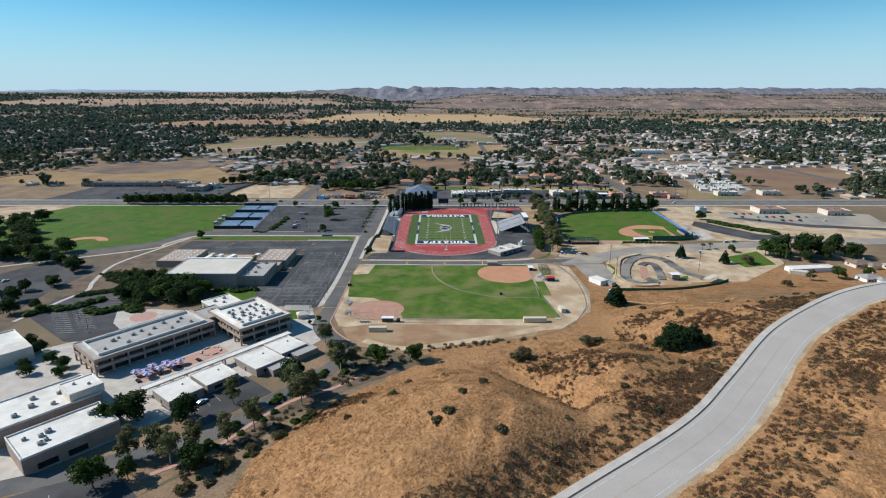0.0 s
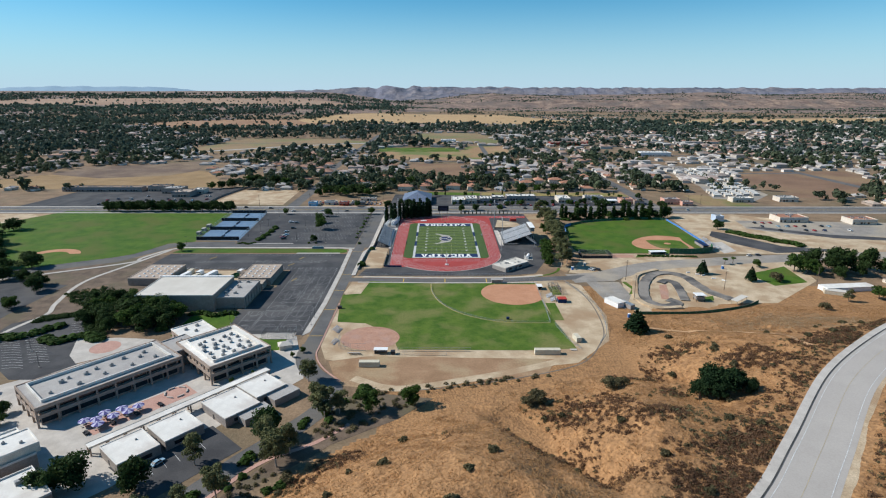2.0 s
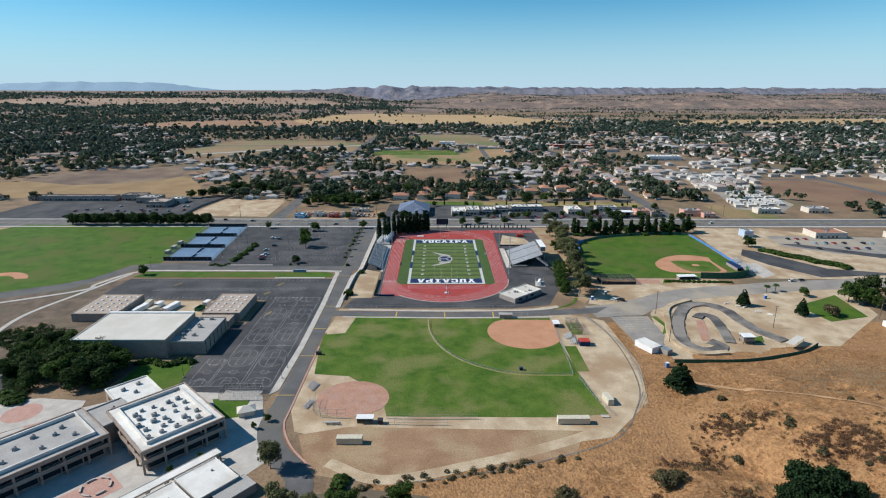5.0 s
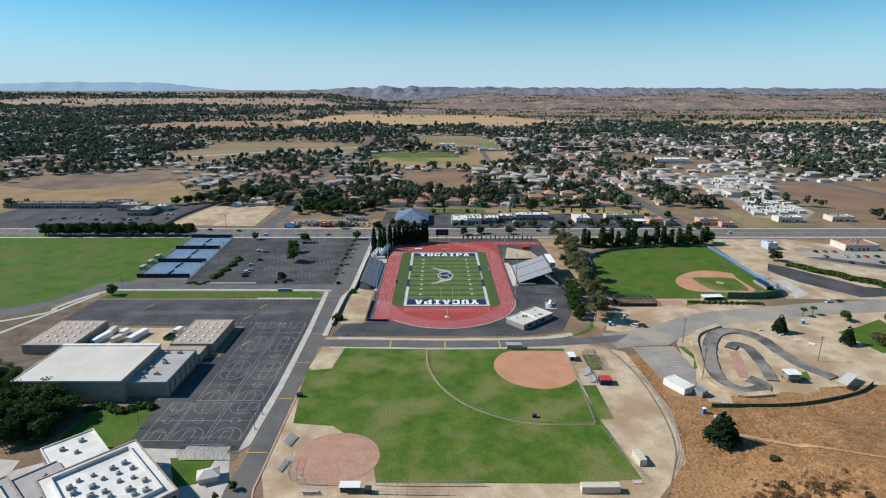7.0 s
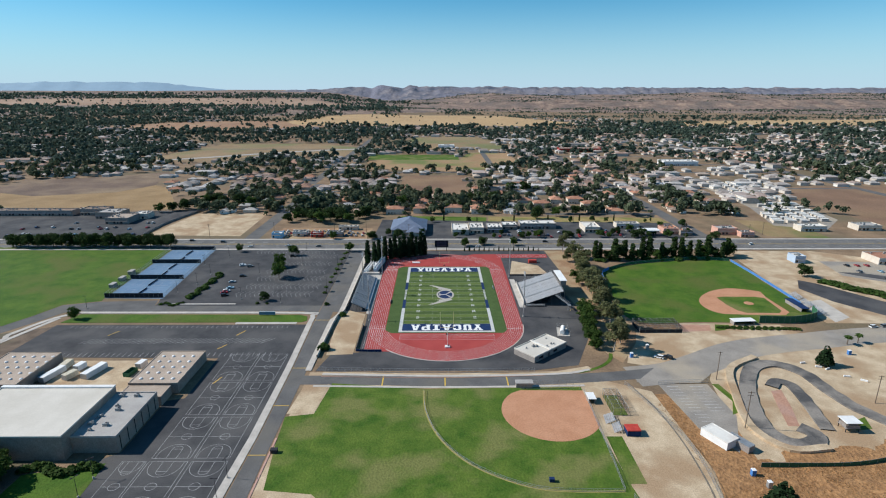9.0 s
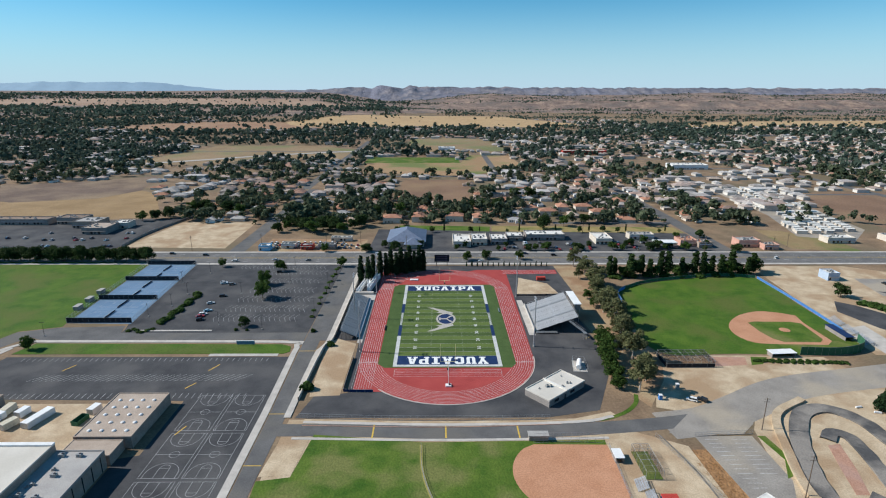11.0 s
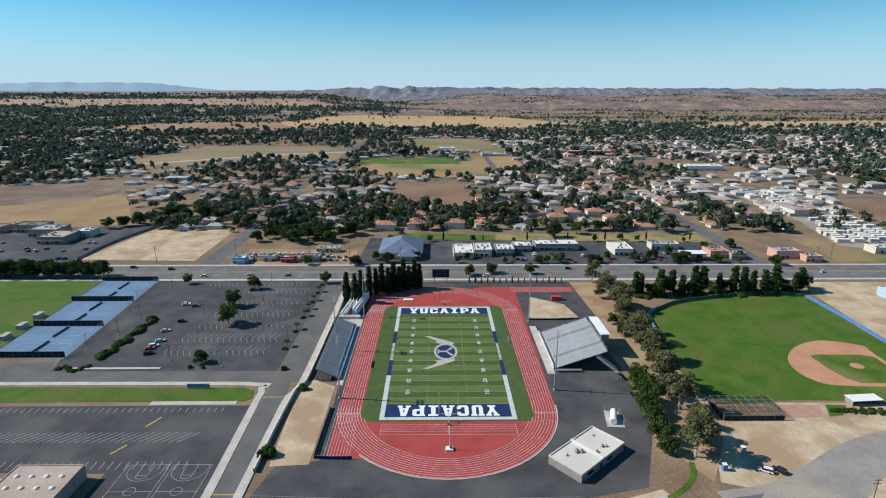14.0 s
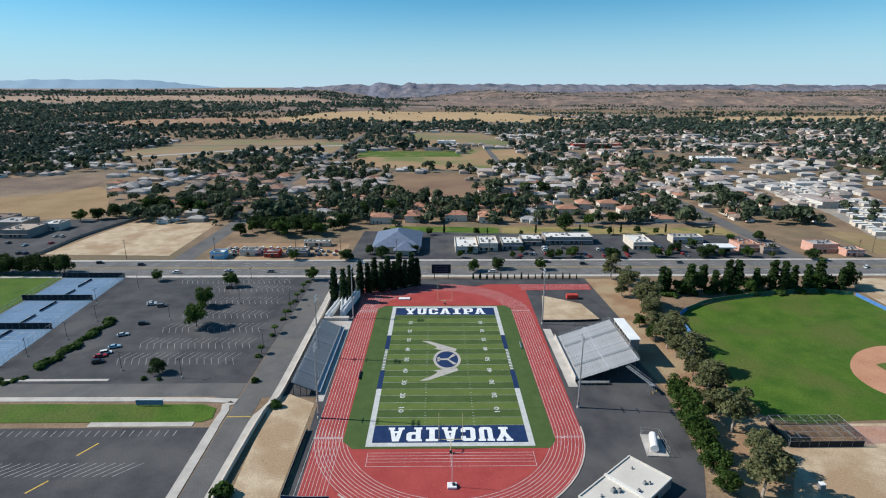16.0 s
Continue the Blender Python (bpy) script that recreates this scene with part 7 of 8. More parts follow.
def palm_tree():
    t = thing("palm_tree", "small fan palm with bare trunk", "palm")
    part("trunk", tube((0, 0, -0.2), (0, 0, 4.2), 0.22, 0.16, 7), M_BARK, t)
    r = random.Random(5)
    bm = bmesh.new()
    for k in range(26):
        a, droop = 2.4 * k, r.uniform(-0.5, 0.9)
        d = Vector((math.cos(a), math.sin(a), 0))
        side = Vector((-d.y, d.x, 0))
        p0, p1, p2 = Vector((0, 0, 4.2)), Vector((0, 0, 4.2)) + d * 1.0 + Vector((0, 0, droop * 0.8)), Vector((0, 0, 4.2)) + d * 1.9 + Vector((0, 0, droop * 0.8 - 0.5))
        v = [bm.verts.new(q) for q in (p0, p1 - side * 0.45, p2, p1 + side * 0.45)]
        bm.faces.new(v)
    part("crown", bm, M_LEAF2, t)
    return t


KINDS["palm", 0] = palm_tree()
TREE_N = [0]


def plant(kind, x, y, tall, wide=None, z=None):
    """A copy of a tree of that kind, tall metres high."""
    full = {"oak": 12.6, "live": 12.6, "ash": 12.2, "euc": 15.5, "cypress": 13.2, "poplar": 13.2, "pine": 10.8, "bush": 1.5, "sage": 1.6, "thicket": 4.0, "palm": 5.4}[kind]
    n = {"live": 2, "oak": 3, "ash": 3, "euc": 3, "cypress": 2, "poplar": 2}.get(kind, 1)
    TREE_N[0] += 1
    k = TREE_N[0]
    s = tall / full
    w = s * (wide or 1.0)
    m = Matrix.Translation((x, y, height(x, y) if z is None else z)) @ Matrix.Rotation(k * 2.399, 4, "Z") @ Matrix.Diagonal((w * (1 + 0.08 * math.sin(k)), w * (1 + 0.08 * math.cos(2 * k)), s, 1))
    src = KINDS[kind, k % n]
    made = copy_thing(src, m)
    made.matrix_basis = m
    return made


# stadium cypresses and the tree belt beside it
for i, (x, y) in enumerate(((-57.5, 67), (-52, 64), (-49.5, 72), (-45, 76), (-41, 77), (-38, 81), (-34, 79), (-31, 83), (-27.5, 82), (-25, 86), (-21.5, 85), (-18, 87.5), (-15, 88.5))):
    plant("cypress", x, y, 18.0 + 1.8 * math.sin(3 * i), 1.25)
for i in range(16):
    plant("cypress", 17 + 4.0 * i, 98.5, 3.6 + 0.6 * math.sin(2 * i), 1.3 if i > 3 else 1.7)
rb0 = random.Random(40)
for i in range(21):
    t = i / 20
    plant("euc", 97 - 10 * max(0.0, t - 0.55) / 0.45 + rb0.uniform(-4, 4), 96 - 174 * t + rb0.uniform(-2, 2), (19, 13, 17, 11, 15)[i % 5] * rb0.uniform(0.9, 1.1), rb0.uniform(1.05, 1.45))
for x, y, h in ((82, -28, 9), (80, -36, 11), (78, -45, 12), (77, -54, 11), (76, -62, 11), (75, -70, 10), (75, -77, 8), (90, 18, 8), (90, 32, 7)):
    plant("ash", x, y, h, 1.1)
for i in range(24):
    x = 116 + 4.8 * i
    k = ("poplar", "poplar", "ash", "poplar", "oak", "poplar", "poplar", "ash")[i % 8]
    plant(k, x, 73 + 0.075 * (x - 112) + 3 * math.sin(i * 1.7), (16 if k == "poplar" else 11) + 2.5 * math.sin(5 * i), 1.3 if k == "poplar" else 1.0)
for i in range(9):
    plant("bush", 120 + 12 * i, 72 + 0.9 * i + math.sin(i) * 2, 3.0, 1.8)
# parking lot
for k, x, y, h in (("ash", -164, 97, 8), ("ash", -118, 87, 10), ("ash", -115, 33, 14), ("ash", -121, 58, 12), ("oak", -112, -10, 7), ("ash", -76, 98, 9), ("ash", -211, -38, 9)):
    plant(k, x, y, h, 1.0)
for y in (97, 82, 67, 54, 44, 26, 6):
    plant("palm", -77, y, 4.2, 1.3)
    plant("bush", -77.5, y - 3, 1.2, 1.3)
for x, y, h in ((-62, -77, 3.6), (-60, -34, 2.6), (-72.5, -17, 1.8), (-115, -15, 1.4), (-109, -15.5, 1.2)):
    plant("bush", x, y, h, 0.9)
for i in range(22):
    t = i / 21
    plant("bush", -160 + 2.5 * t + 1.2 * math.sin(i * 5), -6 + 46 * t, 1.7 + 0.4 * math.sin(i), 1.4)
for i in range(7):
    plant("bush", -173 + 2.0 * i, -16 + 2 * math.sin(i * 1.3), 1.1, 1.5)
# hedge row and trees round the west field
for i in range(24):
    plant("oak", -226 - 5.6 * i + 2 * math.sin(i), 111 + 1.5 * math.sin(2 * i), 13.0 + 1.5 * math.sin(3 * i), 0.95)
for x, y, h in ((-345, -95, 14), (-362, -84, 14), (-330, -100, 13), (-372, -70, 15), (-326, -82, 15), (-312, -96, 13), (-300, -80, 12), (-338, -70, 13), (-352, -60, 12), (-300, -108, 11), (-284, -110, 9), (-270, -118, 10), (-262, -130, 10), (-360, -40, 14), (-375, -20, 14), (-390, -8, 14), (-380, -50, 14), (-400, 10, 13), (-410, -30, 13), (-395, 30, 12), (-420, 0, 14), (-268, -168, 8), (-258, -158, 8), (-290, -172, 12), (-300, -190, 13), (-276, -190, 11), (-320, -160, 12), (-262, -186, 10), (-250, -205, 10)):
    plant("oak", x, y, h * 1.1, 1.4 if x < -295 else 1.1)
# campus trees
for x, y, h in ((-178, -173, 14), (-161, -183, 13), (-193, -173, 11), (-152, -174, 12), (-197, -151, 10), (-183, -163, 13), (-170, -158, 12), (-166, -170, 15), (-187, -181, 11), (-174, -184, 13), (-156, -181, 12), (-205, -160, 9), (-201, -179, 9), (-188, -152, 11), (-176, -150, 10)):
    plant("oak" if int(y) % 2 else "ash", x, y, h, 1.2)
for x, y, h in ((-190, -178, 11), (-181, -190, 9), (-188, -165, 10), (-177, -172, 13), (-168, -180, 14), (-160, -175, 14), (-152, -186, 11), (-163, -190, 11), (-156, -168, 10), (-206, -150, 8), (-198, -158, 9), (-205, -166, 8), (-196, -145, 7), (-214, -146, 7), (-180, -160, 9), (-172, -162, 10), (-241, -197, 7), (-234, -202, 6), (-209, -245, 7), (-199, -253, 7), (-255, -160, 10), (-265, -119, 9)):
    plant("oak" if int(x) % 3 else "ash", x, y, h, 1.05)
for x, y, h in ((-178, -268, 6), (-187, -263, 6), (-174, -276, 6), (-190, -275, 6), (-196, -268, 5)):
    plant("oak", x, y, h, 1.2)
for x, y, h in ((-104, -242, 5), (-95, -247, 5), (-88, -240, 4.5), (-72, -215, 4), (-76, -220, 3.5)):
    plant("ash", x, y, h, 0.9)
for i in range(18):
    plant("bush", -238 + 3.4 * i, -206 + 2.3 * i * (1 if i < 9 else 0.2) + 3 * math.sin(i), 2.6, 1.6)
for i in range(10):
    plant("bush", -146 + 2.6 * i, -168 + 2 * math.sin(i), 2.0, 1.3)
rb = random.Random(4)
for i in range(12):
    x, y = rb.uniform(-200, -148), rb.uniform(-192, -150)
    if inside((x, y), [(-236, -196), (-196, -180), (-150, -190), (-143, -164), (-182, -164), (-184, -122), (-222, -118), (-240, -150)]):
        plant("bush", x, y, rb.uniform(2.0, 3.8), 1.3)
for i in range(30):
    plant("bush", -62 + 9 * rb.random() - 1.9 * i + 20, -250 - 3.0 * i + 6 * rb.random(), rb.uniform(1.2, 2.4), 1.3)
# scattered scrub on open slopes
for i in range(90):
    x, y = rb.uniform(-40, 200), rb.uniform(-360, -205)
    if beside_road(x, y) > 6 and height(x, y) > 2:
        plant("sage", x, y, rb.uniform(0.8, 1.9), 1.1)
# trees between the shops
for i in range(34):
    x = -60 + 8.6 * i + rb.uniform(-3, 3)
    plant(("ash", "oak", "ash", "poplar")[i % 4], x, (140.5, 150, 199, 203)[i % 4] + rb.uniform(-1, 1), rb.uniform(4.5, 8), 0.9)
# large trees of the town's near edge
for i, (x, y) in enumerate(((159, 154), (173, 163), (178, 146), (230, 181), (207, 176), (70, 140), (150, 205), (8, 251), (35, 306), (61, 306), (91, 375), (109, 375), (96, 214), (118, 225), (141, 237), (20, 262), (44, 318), (-290, 254), (-279, 261), (-267, 288), (-258, 295), (-229, 287), (-214, 280), (-192, 280), (-152, 200), (-146, 210), (-138, 217), (-128, 206), (-119, 195), (-112, 210), (-100, 206), (-92, 198), (-85, 216), (-148, 226), (-128, 224), (-106, 224), (-66, 265), (-45, 278), (-78, 222), (-246, 282), (-300, 246), (-15, 340))):
    plant(("oak", "ash", "oak")[i % 3], x, y, (7.5 if i < 7 else 13) * (1 + 0.18 * math.sin(7 * i)), 1.1)
# trees along the foot of the hill
for k, x, y, h in (("euc", -63, -243, 13), ("euc", -50, -272, 16), ("euc", -54, -266, 13), ("euc", -45, -268, 12), ("ash", -33, -266, 10), ("ash", -17, -262, 10), ("euc", -61, -300, 16), ("euc", -66, -291, 15), ("euc", -58, -293, 13), ("oak", -69, -283, 12), ("euc", -75, -316, 14), ("euc", -89, -299, 13), ("oak", -103, -311, 11), ("oak", -124, -309, 12), ("oak", -129, -314, 11), ("euc", -104, -331, 14), ("euc", -97, -336, 14), ("euc", -112, -334, 13), ("ash", -116, -348, 12), ("euc", -92, -328, 12), ("euc", -82, -324, 12), ("ash", -107, -344, 9), ("oak", -88, -338, 10)):
    plant(k, x, y, h * 1.1, 1.0)
# hill trees
plant("pine", 99, -192, 13.5, 1.45)
for x, y, h in ((99, -273, 13), (105, -275, 12), (93, -276, 10), (109, -271, 9), (98, -280, 8.5), (111, -277, 7), (101, -267, 10)):
    plant("live", x, y, h, 0.95)
for x, y, h in ((64, -262, 5), (70, -258, 4), (34, -262, 5.5), (30, -265, 4)):
    plant("thicket", x, y, h, 1.3)
# dark brush along the foot of the knoll
for i in range(22):
    u = i / 21
    plant(("sage", "thicket", "bush")[i % 3], -86 + 32 * u + 2.5 * math.sin(5 * i), -350 + 44 * u + 2.5 * math.cos(3 * i), (1.5, 2.3, 1.3)[i % 3] + 0.5 * math.sin(2 * i), 1.5)
# eastern clump and yard trees
for x, y, h in ((247, -90, 13), (256, -101, 9), (261, -86, 16), (270, -97, 14), (279, -89, 17), (287, -100, 11), (300, -89, 16), (309, -97, 12), (269, -106, 9), (253, -95, 11), (318, -91, 9), (292, -80, 13)):
    plant(("oak", "ash", "oak")[int(x) % 3], x, y, h * 1.22, 0.92 + 0.14 * math.sin(x))
for k, x, y, h in (("pine", 179, -95, 11), ("pine", 205, -110, 11), ("oak", 253, 34, 11), ("ash", 226, -80, 7), ("thicket", 222, -111, 7), ("euc", 244, -148, 9), ("ash", 266, -144, 10), ("thicket", 216, -168, 5), ("ash", 288, -142, 9), ("ash", 300, -150, 10), ("euc", 320, -140, 10)):
    plant(k, x, y, h, 1.1)
for x, y in ((206, -73), (213, -71)):
    plant("palm", x, y, 5.5, 1.2)
for i in range(26):
    plant("bush", 150 + 1.7 * i, -52 - 0.1 * i + math.sin(i * 3), 1.2, 1.3)
for i in range(24):
    plant("bush", 258 + 1.6 * i + 2 * math.sin(i * 7), 20 - 1.9 * i, 2.8, 1.7)
for i, (x, y) in enumerate(((18, 113), (33, 117.5), (59, 116), (-40, 118), (84, 117), (110, 116), (140, 118), (-62, 112), (-96, 113), (170, 116), (200, 117), (240, 112))):
    plant("oak" if i % 2 else "ash", x, y + 24 if i > 2 else y, 8.5, 1.2)
for src in KINDS.values():
    for ob in (*src.children_recursive, src):
        bpy.data.objects.remove(ob)


# ---- brush and grass on the hill ----
# (x, y, spread along x, spread along y) of the thickets
PATCHES = ((50, -276, 17, 11), (70, -300, 14, 9), (82, -240, 8, 9), (107, -228, 13, 6), (126, -250, 13, 9), (96, -316, 26, 8), (36, -308, 9, 12), (46, -326, 9, 9), (70, -334, 16, 7), (160, -244, 20, 6), (165, -318, 26, 12), (84, -272, 7, 5), (-40, -300, 8, 5), (-52, -312, 8, 6), (215, -270, 30, 12))


def spread(count, seed, where, x0=-95, x1=260, y0=-395, y1=-128):
    """Growing places on the slope: x, y, z and a size factor each."""
    r = np.random.default_rng(seed)
    pts, tries = [], 0
    while len(pts) < count and tries < count * 30:
        tries += 1
        x, y = r.uniform(x0, x1), r.uniform(y0, y1)
        z, s = slope_at(x, y)
        if z < 0.6 and not (x > 90 and y < -168) and not (87 < x < 94 and y < -114):
            continue
        if -20 < s < 2.0:
            continue
        n = noise.noise(Vector((x * 0.028, y * 0.028, seed))) + 0.5 * noise.noise(Vector((x * 0.09, y * 0.09, seed + 4)))
        if where == "brush":
            keep = 0.75 * n + max(bell(x, y, *q) for q in PATCHES) > 0.42 + 0.55 * r.random()
        elif where == "edge":
            keep = 2 < s < 14 + 7 * n or -42 < s < -20
        elif where == "pale":
            keep = bell(x, y, 178, -196, 26, 16) > 0.5 * r.random() + 0.2
        else:
            keep = n > -0.5 + 0.5 * r.random()
        if keep:
            pts.append((x, y, z, r.uniform(0.6, 1.5)))
    return np.array(pts), r


def scatter(name, material, label, count, seed, where, size, leaf, per, flat=0.7, up=0.5):
    """Low twiggy bushes on the slope, as one joined growth."""
    base, r = spread(count, seed, where)
    n, k = len(base), per
    d = r.normal(size=(n, k, 3))
    d /= np.linalg.norm(d, axis=2)[:, :, None]
    d[:, :, 2] = np.abs(d[:, :, 2])
    d *= 0.45 + 0.65 * r.random((n, k, 1))
    p = base[:, None, :3] + d * base[:, None, 3:4] * size * np.array((1, 1, flat))
    nrm = d * (1 - up) + 0.5 * r.normal(size=d.shape) + np.array((0, 0, up))
    nrm /= np.linalg.norm(nrm, axis=2)[:, :, None]
    a = np.cross(nrm, r.normal(size=d.shape))
    a /= np.linalg.norm(a, axis=2)[:, :, None]
    b = np.cross(nrm, a)
    w = leaf * (0.6 + 0.8 * r.random((n, k, 1))) * base[:, None, 3:4]
    tris = np.stack([p - a * w - b * w * 0.6, p + a * w - b * w * 0.6, p + b * w * 1.2], 2).reshape(-1, 3)
    me = mesh_from(name, tris.tolist(), np.arange(len(tris)).reshape(-1, 3).tolist(), material)
    tagged(new(name, me), label, "brush", kind="stuff")


def blades(name, material, label, count, seed, where, tall, wide, per, reach):
    """Tufts of leaning grass blades, as one joined growth."""
    base, r = spread(count, seed, where)
    n, k = len(base), per
    foot = base[:, None, :3] + np.concatenate([reach * r.normal(size=(n, k, 2)), np.full((n, k, 1), -0.05)], 2)
    turn = r.random((n, k, 1)) * 6.283
    side = np.concatenate([np.cos(turn), np.sin(turn), np.zeros((n, k, 1))], 2) * wide * (0.6 + 0.8 * r.random((n, k, 1)))
    tip = foot + np.concatenate([1.1 * tall * r.normal(size=(n, k, 2)), tall * (0.35 + 0.65 * r.random((n, k, 1)))], 2) * base[:, None, 3:4]
    tris = np.stack([foot - side, foot + side, tip], 2).reshape(-1, 3)
    me = mesh_from(name, tris.tolist(), np.arange(len(tris)).reshape(-1, 3).tolist(), material)
    tagged(new(name, me), label, "grass", kind="stuff")


scatter("dry_brush", M_BRUSH, "dark reddish dry brush on the hill", 3700, 3, "brush", 0.85, 0.17, 40, 0.75, 0.3)
scatter("roadside_scrub", M_SAGE, "grey-green scrub along the hill road", 1000, 7, "edge", 0.8, 0.18, 30)
scatter("roadside_brush", M_BRUSH, "brown brush along the hill road", 2500, 8, "edge", 0.8, 0.18, 34)
scatter("hill_scrub", M_SAGE, "scattered grey-green scrub on the hill", 900, 12, "brush", 0.8, 0.18, 30)
blades("golden_grass", M_TUFT, "golden dry grass tufts on the hill", 42000, 5, "grass", 0.30, 0.16, 8, 0.55)
blades("pale_grass", mat("bleached_dry_grass", (0.34, 0.25, 0.15), (0.48, 0.37, 0.23), 0.12, 1.5, vary=0.3, bump=0, thin=0.5), "bleached dry grass on the far slope", 6000, 15, "pale", 0.4, 0.10, 8, 0.45)


def shrub_bed(name, polys, count, seed, label, material=M_LEAF, size=1.0):
    """Massed garden shrubs filling planting beds, as one joined growth."""
    r = np.random.default_rng(seed)
    tris = []
    for poly in polys:
        x0, x1, y0, y1 = min(p[0] for p in poly), max(p[0] for p in poly), min(p[1] for p in poly), max(p[1] for p in poly)
        made = 0
        while made < count:
            x, y = r.uniform(x0, x1), r.uniform(y0, y1)
            if not inside((x, y), poly):
                continue
            made += 1
            s = size * r.uniform(0.9, 2.0)
            d = r.normal(size=(60, 3))
            d /= np.linalg.norm(d, axis=1)[:, None]
            d[:, 2] = np.abs(d[:, 2])
            p = np.array((x, y, 0.1)) + d * s * np.array((1, 1, 0.9)) * (0.6 + 0.5 * r.random((60, 1)))
            a = np.cross(d + 0.5 * r.normal(size=d.shape), r.normal(size=d.shape))
            a *= 0.32 / np.linalg.norm(a, axis=1)[:, None]
            b = np.cross(d, a)
            tris.append(np.stack([p - a, p + a - b * 0.5, p + b], 1).reshape(-1, 3))
    v = np.concatenate(tris)
    tagged(new(name, mesh_from(name, v.tolist(), np.arange(len(v)).reshape(-1, 3).tolist(), material)), label, "shrubs", kind="stuff")


shrub_bed("bed_shrubs", ([(-240, -135), (-226, -122), (-206, -130), (-200, -158), (-210, -160), (-226, -150)], [(-230, -180), (-208, -168), (-206, -163), (-228, -172)], [(-206, -172), (-196, -172), (-178, -198), (-182, -204), (-192, -192)]), 230, 31, "dense dark green garden shrubs in beds")
shrub_bed("bank_shrubs", ([(-46, -262), (-30, -256), (20, -246), (44, -240), (46, -236), (18, -241), (-28, -250)], [(-95, -340), (-80, -320), (-64, -300), (-58, -302), (-74, -326), (-90, -346)], [(-46, -258), (-25, -256), (-14, -262), (-30, -273), (-46, -286), (-53, -280)]), 60, 32, "low olive weeds and shrubs on the bank", M_SAGE, 0.7)

# ---- vehicles ----
def car_base(name, label, paint, long=4.5, tall=1.45, van=False):
    c = thing(name, label, "car", "parked cars")
    w = 0.9
    L = long / 2
    prof = [(-L, 0.35), (-L, 0.85), (-L + 0.25, 0.95), (L * 0.45, 0.92), (L - 0.1, 0.75), (L, 0.55), (L, 0.35)]
    bm = bmesh.new()
    for s in (-w, w):
        bm.faces.new([bm.verts.new((x, s, z)) for x, z in (prof if s < 0 else prof[::-1])])
    bm.verts.ensure_lookup_table()
    k = len(prof)
    for i in range(k):
        j = (i + 1) % k
        bm.faces.new((bm.verts[i], bm.verts[k + (k - 1 - i)], bm.verts[k + (k - 1 - j)], bm.verts[j]))
    bmesh.ops.recalc_face_normals(bm, faces=bm.faces)
    part("body", bm, paint, c)
    x0, x1, t0, t1 = (-L + 0.1, L * 0.5, -L + 0.3, L * 0.28) if van else (-L + 0.35, L * 0.45, -L * 0.55, L * 0.12)
    bm = bmesh.new()
    lo = [bm.verts.new(p) for p in ((x0, -w + 0.06, 0.9), (x1, -w + 0.06, 0.9), (x1, w - 0.06, 0.9), (x0, w - 0.06, 0.9))]
    hi = [bm.verts.new(p) for p in ((t0, -w + 0.2, tall - 0.05), (t1, -w + 0.2, tall - 0.05), (t1, w - 0.2, tall - 0.05), (t0, w - 0.2, tall - 0.05))]
    for i in range(4):
        bm.faces.new((lo[i], lo[(i + 1) % 4], hi[(i + 1) % 4], hi[i]))
    bm.faces.new(hi)
    part("glass_cabin", bm, M_GLASS, c, "dark car windows")
    part("roof", box(t0 - 0.03, t1 + 0.03, -w + 0.18, w - 0.18, tall - 0.05, tall, 0.02), paint, c)
    wheel = mesh_from("wheel", [], [], M_RUBBER)
    bm = bmesh.new()
    add_tube(bm, (0, -0.11, 0), (0, 0.11, 0), 0.33, sides=12)
    bm.to_mesh(wheel)
    bm.free()
    for x in (-L * 0.62, L * 0.62):
        for y in (-w + 0.1, w - 0.1):
            share("wheel", wheel, c, pose(x, y, 0.33))
    return c


PAINTS = [("white", (0.72, 0.72, 0.70)), ("silver", (0.42, 0.43, 0.44)), ("black", (0.02, 0.02, 0.022)), ("red", (0.34, 0.03, 0.03)), ("grey", (0.16, 0.165, 0.17)), ("light blue", (0.30, 0.45, 0.55)), ("dark blue", (0.03, 0.05, 0.12))]
CARS = []
for i, (word_, rgb) in enumerate(PAINTS):
    m = mat(word_.replace(" ", "_") + "_car_paint", rgb, tuple(c * 1.08 for c in rgb), 0.8, 3.0, rough=0.3, bump=0, spec=0.5)
    CARS.append(car_base("car", "%s %s parked on asphalt" % (word_, "sedan car" if i % 2 else "utility car"), m, 4.5 + 0.2 * (i % 2), 1.45 if i % 2 else 1.7, i % 2 == 0))
PARK = [(-149, 60, 20, 1), (-143, 58, 20, 4), (-141, 36, 15, 2), (-144, 24, 25, 1), (-141, 12, 25, 5), (-141.5, 6.5, 25, 0), (-142, 3.5, 25, 3), (-140, -1.5, 25, 2), (103, -87, 150, 0), (107.5, -87, 130, 2), (-102, -298, 60, 5), (-150, 62, 10, 1), (-118, 84, 10, 2),
        (-216, 130, 0, 2), (-188, 126, 0, 2), (-104, 112, 180, 4), (-52, 129, 0, 0), (29, 111, 180, 0), (150, 128, 0, 4), (205, 112, 180, 2), (-130, 114, 180, 1), (-240, 128, 0, 1), (88, 126, 0, 2), (262, 118, 30, 0), (-290, 113, 180, 4), (-160, 111, 180, 0), (66, 130, 0, 6),
        (236, -52, 10, 0), (243, -51, 10, 4)]
rc = random.Random(21)
for i in range(48):
    PARK.append((-146 + 4.6 * (i % 17) + rc.uniform(-1, 1), 148 + 7.5 * (i // 17) + rc.uniform(-1, 1), 90 + rc.uniform(-12, 12), rc.choice((0, 0, 1, 1, 4, 2, 3, 6))))
